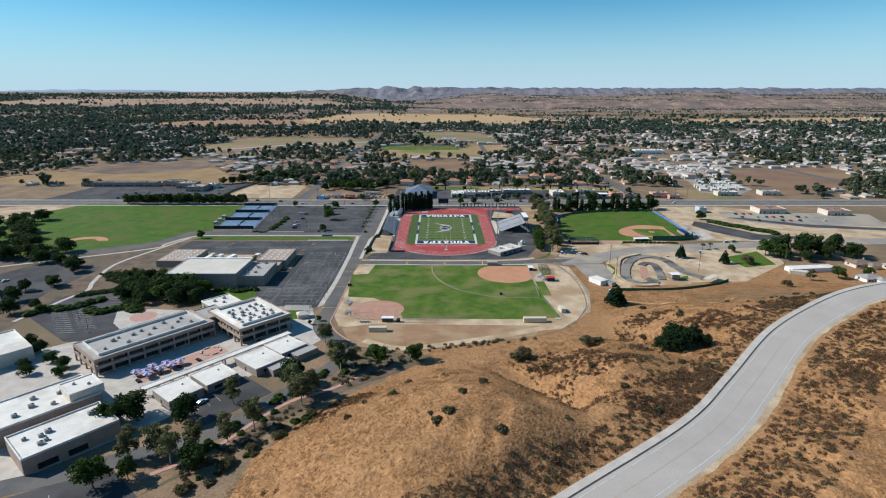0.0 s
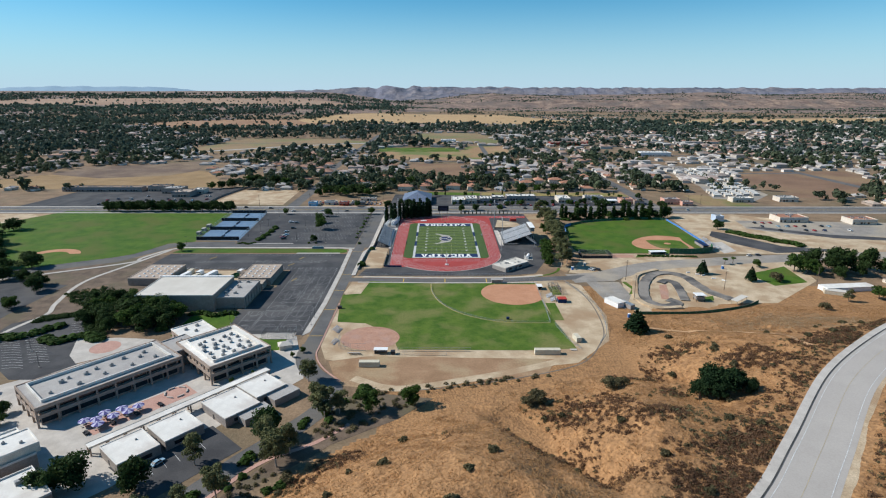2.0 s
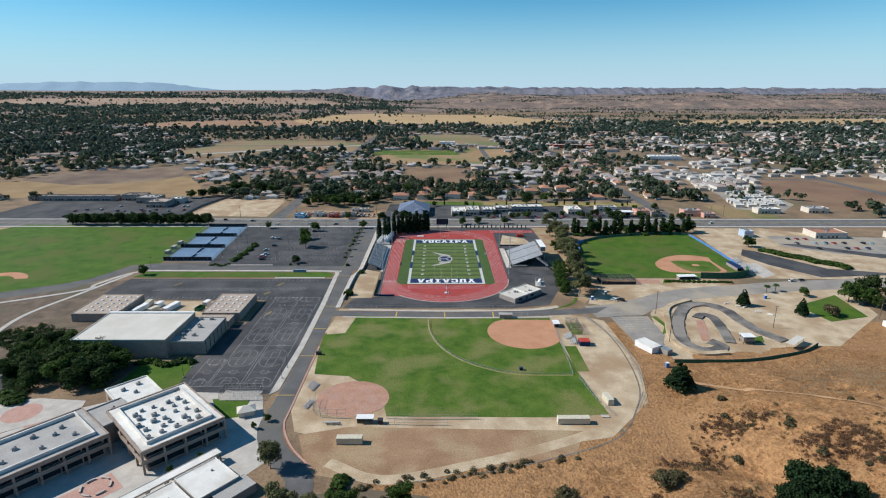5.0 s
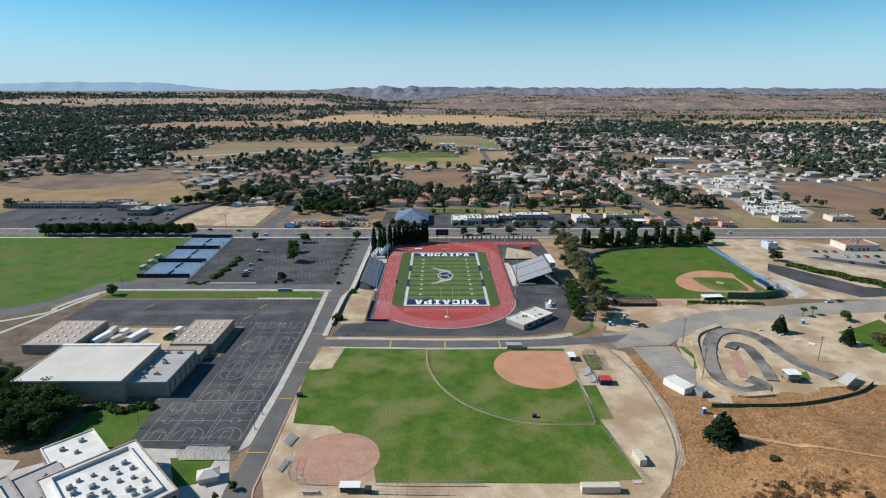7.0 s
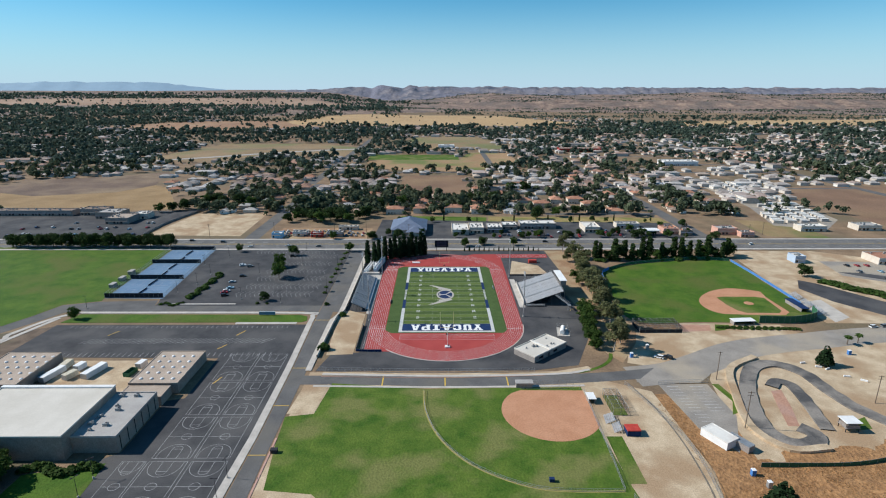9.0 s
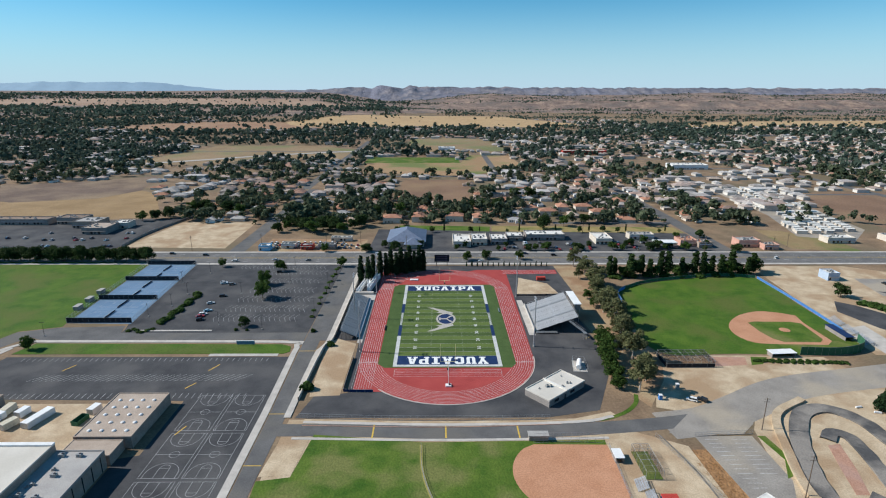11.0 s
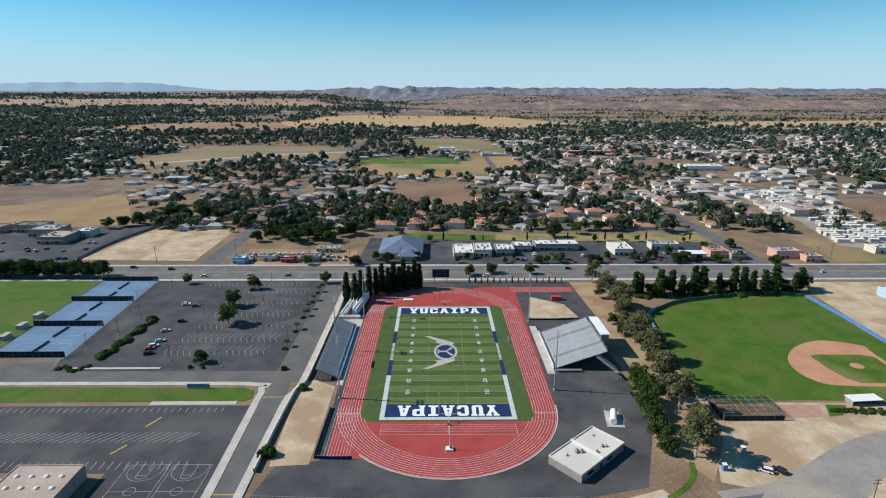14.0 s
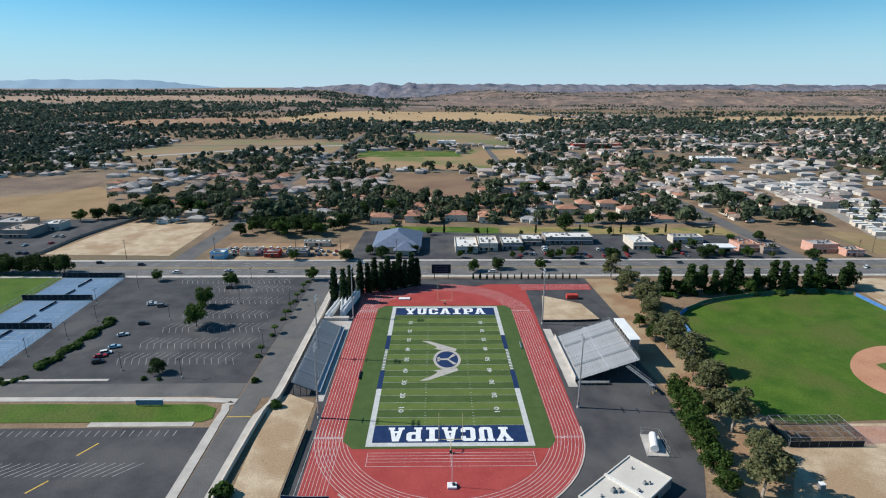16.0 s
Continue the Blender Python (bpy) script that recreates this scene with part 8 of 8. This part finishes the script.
for i in range(52):
    x = rc.choice((52, 60, 70, 84, 96, 108, 116, 122, 150, 160, 172)) + rc.uniform(-2, 2)
    PARK.append((x, rc.choice((143, 148.5, 158, 163)) + rc.uniform(-1, 1), 90 + rc.uniform(-6, 6), rc.randrange(7)))
for i in range(26):
    PARK.append((-278 - 5.2 * (i % 23) + rc.uniform(-1, 1), rc.choice((146, 152, 172, 178, 196)), 90 + rc.uniform(-6, 6), rc.randrange(7)))
for i in range(16):
    PARK.append((300 + 8 * (i % 10) + rc.uniform(-1, 1), rc.choice((28, 44, 58)), 90, rc.randrange(7)))
for i in range(8):
    PARK.append((-330 + 5 * (i % 10), -150 + 14 * (i // 10) + rc.uniform(-1, 1), 70, rc.randrange(7)))
used = set()
for x, y, turn, k in PARK:
    m = pose(x, y, 0.055, 0, 0, turn)
    if k in used:
        copy_thing(CARS[k], m)
    else:
        CARS[k].matrix_basis = m
        used.add(k)

# ---- shops along the boulevard ----
def hip_roof(w, d, z0, z1, over=0.6):
    bm = bmesh.new()
    r = max(0.0, w / 2 - d / 2) if w > d else 0.0
    q = max(0.0, d / 2 - w / 2) if d >= w else 0.0
    v = [bm.verts.new(p) for p in ((-w / 2 - over, -d / 2 - over, z0), (w / 2 + over, -d / 2 - over, z0), (w / 2 + over, d / 2 + over, z0), (-w / 2 - over, d / 2 + over, z0), (-r, -q, z1), (r, q, z1))]
    if w > d:
        fs = ((0, 1, 5, 4), (1, 2, 5), (2, 3, 4, 5), (3, 0, 4), (3, 2, 1, 0))
    else:
        fs = ((0, 1, 4), (1, 2, 5, 4), (2, 3, 5), (3, 0, 4, 5), (3, 2, 1, 0))
    for f in fs:
        bm.faces.new([v[i] for i in f])
    return bm


hallb = thing("blue_roof_hall", "large hall with slate-blue hipped metal roof", "building", at=pose(-31, 172, 0.05))
part("wall", box(-15, 15, -20, 20, 0, 4.5), M_WALLC, hallb)
part("roof", hip_roof(30, 40, 4.5, 11.5, 1.6), M_ROOFB, hallb)
part("porch_roof", hip_roof(14, 12, 3.6, 7.5, 0.8), M_ROOFB, hallb).matrix_basis = pose(6, -20, 0)
part("porch_wall", box(-0.5, 12.5, -25, -20, 0, 3.6), M_WALLC, hallb)
for k in range(5):
    part("window", box(-12 + 5 * k, -10 + 5 * k, -20.08, -19.95, 1, 3), M_GLASS, hallb)
SHOPS = [(16, 164, 15, 26, 4.2, M_WALLC, M_ROOFW), (31, 166, 13, 20, 5.0, M_WALLC, M_ROOFW), (48, 168, 14, 18, 4.4, M_WALLG, M_ROOFW), (63, 177, 14, 14, 4.2, M_WALLG, M_ROOFW), (90, 180, 34, 15, 4.8, M_WALLG, M_ROOFW), (138, 170, 14, 22, 4.6, M_WALLC, M_ROOFW), (176, 180, 22, 10, 4.0, M_WALLC, M_ROOFG), (208, 160, 14, 14, 4.6, M_WALLP, M_TILE), (220, 154, 11, 12, 4.2, M_WALLT, M_TILE), (258, 156, 18, 12, 5.5, M_WALLP, M_ROOFG), (272, 146, 12, 9, 4, M_WALLP, M_ROOFT), (-146, 143, 9, 8, 4, mat("sky_blue_stucco", (0.20, 0.42, 0.62), (0.25, 0.47, 0.66), 0.4, 3.0), M_ROOFW), (-128, 150, 12, 8, 3.5, M_WALLC, M_ROOFG), (-112, 146, 10, 7, 3.5, M_REDP, M_ROOFG), (-96, 148, 14, 8, 3.5, M_WALLG, M_ROOFG), (-88, 172, 18, 6, 3, M_WALLC, M_ROOFC), (-432, 236, 100, 13, 5, M_WALLG, M_SHINGLE), (-362, 240, 26, 16, 6, M_WALLG, M_SHINGLE), (-338, 226, 24, 20, 6, M_WALLT, M_ROOFG), (-316, 204, 22, 22, 5.5, M_WALLG, M_ROOFT), (-304, 222, 14, 14, 5, M_WALLC, M_ROOFW), (270, 70, 8, 10, 5, mat("pale_blue_clad_wall", (0.36, 0.44, 0.54), (0.42, 0.50, 0.60), 0.4, 3.0), M_ROOFW), (341, 70, 28, 18, 4.5, M_WALLC, M_TILE), (404, 60, 24, 16, 4.5, M_WALLC, M_TILE), (345, 168, 24, 12, 4.5, M_WALLC, M_ROOFW), (400, 172, 22, 14, 4.5, M_WALLC, M_ROOFG), (16, 925, 36, 24, 7, M_WHITE, M_ROOFW), (-250, 1060, 50, 26, 6, M_WALLC, M_ROOFT), (420, 640, 60, 30, 7, M_WHITE, M_ROOFW), (300, 860, 90, 26, 7, M_REDP, M_ROOFT)]
rs = random.Random(8)
for i, (x, y, w, d, h, wm, rm) in enumerate(SHOPS):
    tone = {M_WALLC: "cream", M_WHITE: "white", M_WALLP: "pink", M_REDP: "red", M_WALLG: "grey-brown", M_WALLT: "tan"}.get(wm, "blue")
    s = flat_building("shop_building", "%s stucco shop with flat roof and dark shopfront" % tone, pose(x, y, 0.05), w, d, h, wm, rm, 0.7, [(rs.uniform(-w / 2 + 2, w / 2 - 2), rs.uniform(-d / 2 + 2, d / 2 - 2), rs.uniform(0.5, 0.9)) for _ in range(5 + int(w / 6))], [("s", -w / 2 + 1 + 3.4 * k, -w / 2 + (2.9 if k % 3 else 2.2) + 3.4 * k, 0.5, 2.3) for k in range(max(1, int((w - 2) / 3.4))) if (k + i) % 4], wm, "shop")
    part("awning", box(-w / 2 + 0.6, w / 2 - 0.6, -d / 2 - 1.2, -d / 2 - 0.05, 2.85, 3.05), M_WALLG if i % 2 else M_ROOFB, s)
chain_fence("dirt_lot_wall", [(-268, 150), (-268, 200), (-256, 263)], 2.0, "long dark boundary wall of the dirt lot", M_WALLG, 6)
chain_fence("west_wall", [(-256, 263), (-190, 259)], 1.8, "pale boundary wall of the dirt lot", M_CONC, 6)
canp = thing("station_canopy", "green-edged fuel station canopy on posts", "canopy", at=pose(186, 150, 0.05))
part("roof", box(-9, 9, -5, 5, 4.6, 5.4), M_WHITE, canp)
part("edge_band", box(-9.1, 9.1, -5.1, 5.1, 4.9, 5.2), M_GREENSC, canp)
for x in (-6, 6):
    part("post", box(x - 0.25, x + 0.25, -0.25, 0.25, 0, 4.6), M_WHITE, canp)


# ---- houses ----
def house_base(name, label, w, d, h, roof_m, wall_m, wing):
    b = thing(name, label, "house", "town houses")
    part("wall", box(-w / 2, w / 2, -d / 2, d / 2, 0, h), wall_m, b)
    part("roof", hip_roof(w, d, h, h + d * 0.22, 0.6), roof_m, b)
    if wing:
        part("garage", box(w / 2 - 6.5, w / 2 - 0.2, -d / 2 - 4.5, -d / 2, 0, h - 0.2), wall_m, b)
        g = part("garage_roof", hip_roof(6.3, 7.0, h - 0.2, h + 1.3, 0.5), roof_m, b)
        g.matrix_basis = pose(w / 2 - 3.35, -d / 2 - 1.2, 0.02)
        part("garage_door", box(w / 2 - 5.8, w / 2 - 1.0, -d / 2 - 4.56, -d / 2 - 4.48, 0.02, 2.2), M_WHITE, b)
    part("door", box(-0.5, 0.5, -d / 2 - 0.06, -d / 2 + 0.02, 0.02, 2.1), M_WOODP, b)
    for x in (-w * 0.35, -w * 0.18):
        part("window", box(x - 0.7, x + 0.7, -d / 2 - 0.05, -d / 2 + 0.02, 0.9, 2.1), M_GLASS, b)
    for y in (d * 0.2,):
        part("window", box(-w / 2 - 0.05, -w / 2 + 0.02, y - 0.7, y + 0.7, 0.9, 2.1), M_GLASS, b)
    part("chimney", box(w * 0.2, w * 0.2 + 0.8, 0.5, 1.3, h + 0.4, h + d * 0.22 + 0.7), M_WALLP, b)
    return b


HOUSES = [house_base("house", "single-storey house with %s hipped roof" % t, w, d, 2.8, rm, wm, g) for t, w, d, rm, wm, g in (("brown shingle", 15, 10, M_SHINGLE, M_WALLC, True), ("grey shingle", 13, 9, M_SHINGLEG, M_WHITE, True), ("red tile", 16, 11, M_TILE, M_WALLC, True), ("pale grey", 14, 9, M_ROOFG, M_WALLC, False), ("tan shingle", 18, 10, M_ROOFT, M_WALLT, False))]
TWO = [house_base("apartment_house", "two-storey apartment house with tan hipped roof", 18, 12, 5.6, M_TILE, M_WALLC, False)]


BOUNDS = [(min(p[0] for p in f[0]), max(p[0] for p in f[0]), min(p[1] for p in f[0]), max(p[1] for p in f[0]), f[0]) for f in FIELDS.values()]


def free_ground(x, y):
    if y < 140:
        return False
    if y < 228 and -470 < x < 300:
        return False
    for x0, x1, y0, y1, pts in BOUNDS:
        if x0 < x < x1 and y0 < y < y1 and inside((x, y), pts):
            return False
    return True


def on_street(x, y):
    for sx, y0, y1, w in ((-168, 137, 430, 9), (-180, 430, 1150, 9), (233, 134, 900, 10), (-420, 137, 700, 9), (560, 134, 1200, 10)):
        if abs(x - sx) < w and y0 < y < y1:
            return True
    return 102 < y < 137


rt = random.Random(77)
spots = []
for row in range(14):
    for colm in range(34):
        x = -560 + colm * 30 + rt.uniform(-5, 5) + (row % 2) * 9
        y = 246 + row * 27 + rt.uniform(-5, 5)
        if not free_ground(x, y) or on_street(x, y) or rt.random() < 0.16:
            continue
        if -330 < x < -250 and y < 420:
            continue
        if 315 < x < 480 and y < 500:
            continue
        spots.append((x, y))
spots = sorted(spots, key=lambda p: p[1])[:155]
used = set()
for i, (x, y) in enumerate(spots):
    k = rt.randrange(5)
    apt = 90 < x < 220 and y < 330 and rt.random() < 0.6 or -60 < x < 60 and y < 270
    src = TWO[0] if apt else HOUSES[k]
    m = pose(x, y, 0.03, 0, 0, rt.choice((0, 0, 180, 90, -90)) + rt.uniform(-4, 4))
    if src.name in used:
        copy_thing(src, m)
    else:
        src.matrix_basis = m
        used.add(src.name)


for i in range(34):
    x, y = 480 + 26 * (i % 12) + rt.uniform(-6, 6), 152 + 40 * (i // 12) + rt.uniform(-6, 6)
    if free_ground(x, y) and not on_street(x, y):
        copy_thing(HOUSES[rt.randrange(5)], pose(x, y, 0.03, 0, 0, rt.choice((0, 180, 90)) + rt.uniform(-6, 6)))


def trailer_base(label, L, m):
    t = thing("mobile_home", label, "mobile home", "mobile homes")
    part("body", box(-L / 2, L / 2, -2.2, 2.2, 0.0, 3.0, 0.06), m, t)
    part("roof", box(-L / 2 - 0.2, L / 2 + 0.2, -2.4, 2.4, 3.0, 3.18), M_ROOFW, t)
    return t


TR = [trailer_base("white mobile home with flat white roof", 9.5, M_WALLC), trailer_base("cream mobile home with flat white roof", 8, M_WALLC), trailer_base("short white trailer with flat roof", 6.5, M_ROOFG)]
n = 0
for r_ in range(34):
    for c_ in range(6):
        y = 196 + 7.2 * r_ + rt.uniform(-0.6, 0.6)
        x = 333 + c_ * 12.5 + (y - 200) * 0.2 + rt.uniform(-1.0, 1.0)
        if not inside((x, y), [(364, 440), (432, 436), (397, 212), (360, 172), (326, 190), (350, 273)]) or rt.random() < 0.12 or r_ % 7 == 6:
            continue
        k = rt.randrange(3)
        m = pose(x, y, 0.06, 0, 0, -8 + rt.uniform(-4, 4))
        if n < 3:
            TR[n].matrix_basis = m
        else:
            copy_thing(TR[k], m)
        n += 1

# ---- the spread-out town behind: joined roofs and trees ----
def far_houses(count, seed):
    r = random.Random(seed)
    verts, faces, idx = [], [], []
    made = 0
    while made < count:
        y = 300 + 1950 * r.random() ** 1.2
        if y < 640 and -420 < x < 320:
            continue
        x = r.uniform(-1.0, 1.0) * (440 + y * 0.83)
        dens = noise.noise(Vector((x * 0.0022, y * 0.0022, 2.0))) + (0.25 if x > 50 else -0.05) - (0.35 if y > 1700 else 0)
        if dens < -0.12 or not free_ground(x, y) or on_street(x, y):
            continue
        big = r.random() < 0.05
        w, d, h = (r.uniform(20, 45), r.uniform(14, 25), r.uniform(4, 7)) if big else (r.uniform(11, 19), r.uniform(8, 13), r.uniform(2.6, 4.2))
        if r.random() < 0.5:
            w, d = d, w
        z = height(x, y)
        k = len(verts)
        rise = 0.3 if big else min(w, d) * 0.2
        verts += [(x - w / 2, y - d / 2, z), (x + w / 2, y - d / 2, z), (x + w / 2, y + d / 2, z), (x - w / 2, y + d / 2, z)]
        verts += [(px, py, z + h) for px, py, _ in verts[k:k + 4]]
        faces += [(k, k + 1, k + 5, k + 4), (k + 1, k + 2, k + 6, k + 5), (k + 2, k + 3, k + 7, k + 6), (k + 3, k, k + 4, k + 7)]
        idx += [0] * 4
        q = len(verts)
        o = 0.5
        verts += [(x - w / 2 - o, y - d / 2 - o, z + h), (x + w / 2 + o, y - d / 2 - o, z + h), (x + w / 2 + o, y + d / 2 + o, z + h), (x - w / 2 - o, y + d / 2 + o, z + h)]
        if w > d:
            verts += [(x - (w - d) / 2, y, z + h + rise), (x + (w - d) / 2, y, z + h + rise)]
            faces += [(q, q + 1, q + 5, q + 4), (q + 1, q + 2, q + 5), (q + 2, q + 3, q + 4, q + 5), (q + 3, q, q + 4)]
        else:
            verts += [(x, y - (d - w) / 2, z + h + rise), (x, y + (d - w) / 2, z + h + rise)]
            faces += [(q, q + 1, q + 4), (q + 1, q + 2, q + 5, q + 4), (q + 2, q + 3, q + 5), (q + 3, q, q + 4, q + 5)]
        idx += [1] * 4
        made += 1
    me = mesh_from("far_houses", verts, faces, [M_FARWALL, M_FARROOF])
    me.polygons.foreach_set("material_index", idx)
    tagged(new("far_houses", me), "low houses with brown and grey roofs across the valley", "houses", kind="stuff")


far_houses(3000, 5)


def far_trees(name, spots_, leaves, material, label, seed):
    """Lumpy crowns of a few dozen leaf clumps each, joined as one wood."""
    r = np.random.default_rng(seed)
    base = np.array(spots_)
    n = len(base)
    d = r.normal(size=(n, leaves, 3))
    d /= np.linalg.norm(d, axis=2)[:, :, None]
    d[:, :, 2] = np.where(d[:, :, 2] < -0.3, -d[:, :, 2], d[:, :, 2])
    hgt, rad = base[:, None, 3:4], base[:, None, 4:5]
    lump = 0.72 + 0.4 * r.random((n, leaves, 1))
    centre = base[:, None, :3] + np.concatenate([np.zeros((n, 1, 2)), hgt * 0.55], 2)
    # every crown is made of five masses of its own
    k = np.arange(leaves) % 5
    off = r.normal(size=(n, 5, 3)) * 0.34
    off[:, 0] *= 0.3
    part_of = (0.55 + 0.25 * r.random((n, 5, 1)))[:, k]
    p = centre + (off[:, k] + d * lump * part_of) * np.concatenate([rad, rad, hgt * 0.45], 2)
    p[:, :, 2] = np.maximum(p[:, :, 2], base[:, None, 2] + 0.4)
    nrm = d + 0.35 * r.normal(size=d.shape)
    nrm /= np.linalg.norm(nrm, axis=2)[:, :, None]
    a = np.cross(nrm, r.normal(size=d.shape))
    a /= np.linalg.norm(a, axis=2)[:, :, None]
    b = np.cross(nrm, a)
    w = rad * (7.0 / leaves) ** 0.5 * (0.5 + 0.6 * r.random((n, leaves, 1)))
    quads = np.stack([p - a * w - b * w, p + a * w - b * w * 0.7, p + a * w * 0.8 + b * w, p - a * w * 0.7 + b * w * 0.9], 2)
    v = quads.reshape(-1, 3)
    me = mesh_from(name, v.tolist(), np.arange(len(v)).reshape(-1, 4).tolist(), material)
    tagged(new(name, me), label, "trees", kind="stuff")


def wood_spots(count, seed, y0, y1, spread, dens_fn, size):
    r = random.Random(seed)
    out, tries = [], 0
    while len(out) < count and tries < count * 60:
        tries += 1
        y = y0 + (y1 - y0) * r.random()
        x = r.uniform(-1, 1) * spread(y)
        if r.random() > dens_fn(x, y) or on_street(x, y):
            continue
        if not free_ground(x, y) and (y < 1400 or r.random() < 0.95):
            continue
        h = size * r.uniform(0.45, 1.15) * (1.5 if r.random() < 0.15 else 1.0)
        out.append((x, y, height(x, y), h, h * r.uniform(0.36, 0.56)))
    return out


# (x, y, spread along x, spread along y) of the town's groves
GROVES = ((-258, 275, 26, 14), (-118, 215, 34, 18), (-150, 262, 22, 16), (-130, 465, 26, 20), (-62, 262, 16, 20), (20, 285, 18, 20), (74, 250, 36, 8), (-250, 700, 60, 20), (135, 490, 18, 20), (-90, 330, 50, 30), (-205, 350, 30, 40), (60, 330, 20, 30), (190, 330, 30, 26), (180, 205, 26, 14), (300, 240, 26, 30), (-100, 560, 60, 16), (-700, 780, 60, 40), (-900, 1000, 90, 60))


def town_density(x, y):
    n = 1.3 * noise.noise(Vector((x * 0.006, y * 0.006, 8.0))) + 0.6 * noise.noise(Vector((x * 0.0018, y * 0.0018, 3.0)))
    d = 0.34 + 0.5 * n
    d += 0.7 * max(bell(x, y, *q) for q in GROVES)
    if x < -100 and y > 480:
        d += 0.12
    if 40 < x < 560 and 380 < y < 1100:
        d -= 0.12
    if 300 < x < 500 and y < 480:
        d -= 0.4
    return d


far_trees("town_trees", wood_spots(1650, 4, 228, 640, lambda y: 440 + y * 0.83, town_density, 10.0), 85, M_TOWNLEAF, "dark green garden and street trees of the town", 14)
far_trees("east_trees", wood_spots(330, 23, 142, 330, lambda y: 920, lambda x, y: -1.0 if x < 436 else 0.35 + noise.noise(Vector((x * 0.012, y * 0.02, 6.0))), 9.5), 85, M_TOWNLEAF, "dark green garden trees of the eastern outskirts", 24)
far_trees("valley_trees", wood_spots(5000, 6, 600, 1400, lambda y: 440 + y * 0.83, town_density, 9.6), 28, M_FARLEAF, "dark green haze-tinted trees scattered over the valley", 15)
far_trees("distant_trees", wood_spots(4800, 7, 1300, 2350, lambda y: 440 + y * 0.83, lambda x, y: town_density(x, y) + (0.08 if x < -500 else 0.0) - (0.2 if y > 2100 else 0), 10.5), 11, M_FARLEAF, "dark haze-tinted tree belts at the far side of the valley", 16)
far_trees("plain_woods", wood_spots(6500, 9, 2300, 4300, lambda y: 440 + y * 0.83, lambda x, y: -1.0 if x > -200 else 1.0 if noise.noise(Vector((x * 0.0013, y * 0.0045, 1.0))) + 0.5 * noise.noise(Vector((x * 0.006, y * 0.012, 4.0))) > 0.1 - 0.3 * (1 - smooth01(-1000, -300, x)) else 0.05, 11.0), 7, M_FARLEAF, "dark haze-tinted tree belts on the rising plain", 17)
far_trees("hill_chaparral", wood_spots(7000, 19, 2300, 4300, lambda y: 440 + y * 0.83, lambda x, y: -1.0 if x < -300 else 0.12 + 0.9 * noise.noise(Vector((x * 0.004, y * 0.01, 1.0))), 5.5), 6, M_FARLEAF, "dark haze-tinted chaparral shrubs on the far bluffs", 18)

# ---- sheds and houses beside the eastern trees ----
flat_building("long_shed", "long low white metal-roofed shed", pose(258, -127, 0.03, 0, 0, 6), 34, 8, 2.8, M_WHITE, M_ROOFW, 0.12, cat="shed")
flat_building("low_shed", "low pale metal-roofed shed beside trees", pose(246, -135, 0.03, 0, 0, -24), 14, 5, 2.4, M_BEIGE, M_ROOFC, 0.12, cat="shed")
for x, y, k, turn in ((301, -116, 0, 8), (322, -124, 3, 0), (284, -148, 1, 10), (310, -150, 2, -8), (336, -150, 0, 12)):
    copy_thing(HOUSES[k], pose(x, y, height(x, y) + 0.03, 0, 0, turn))
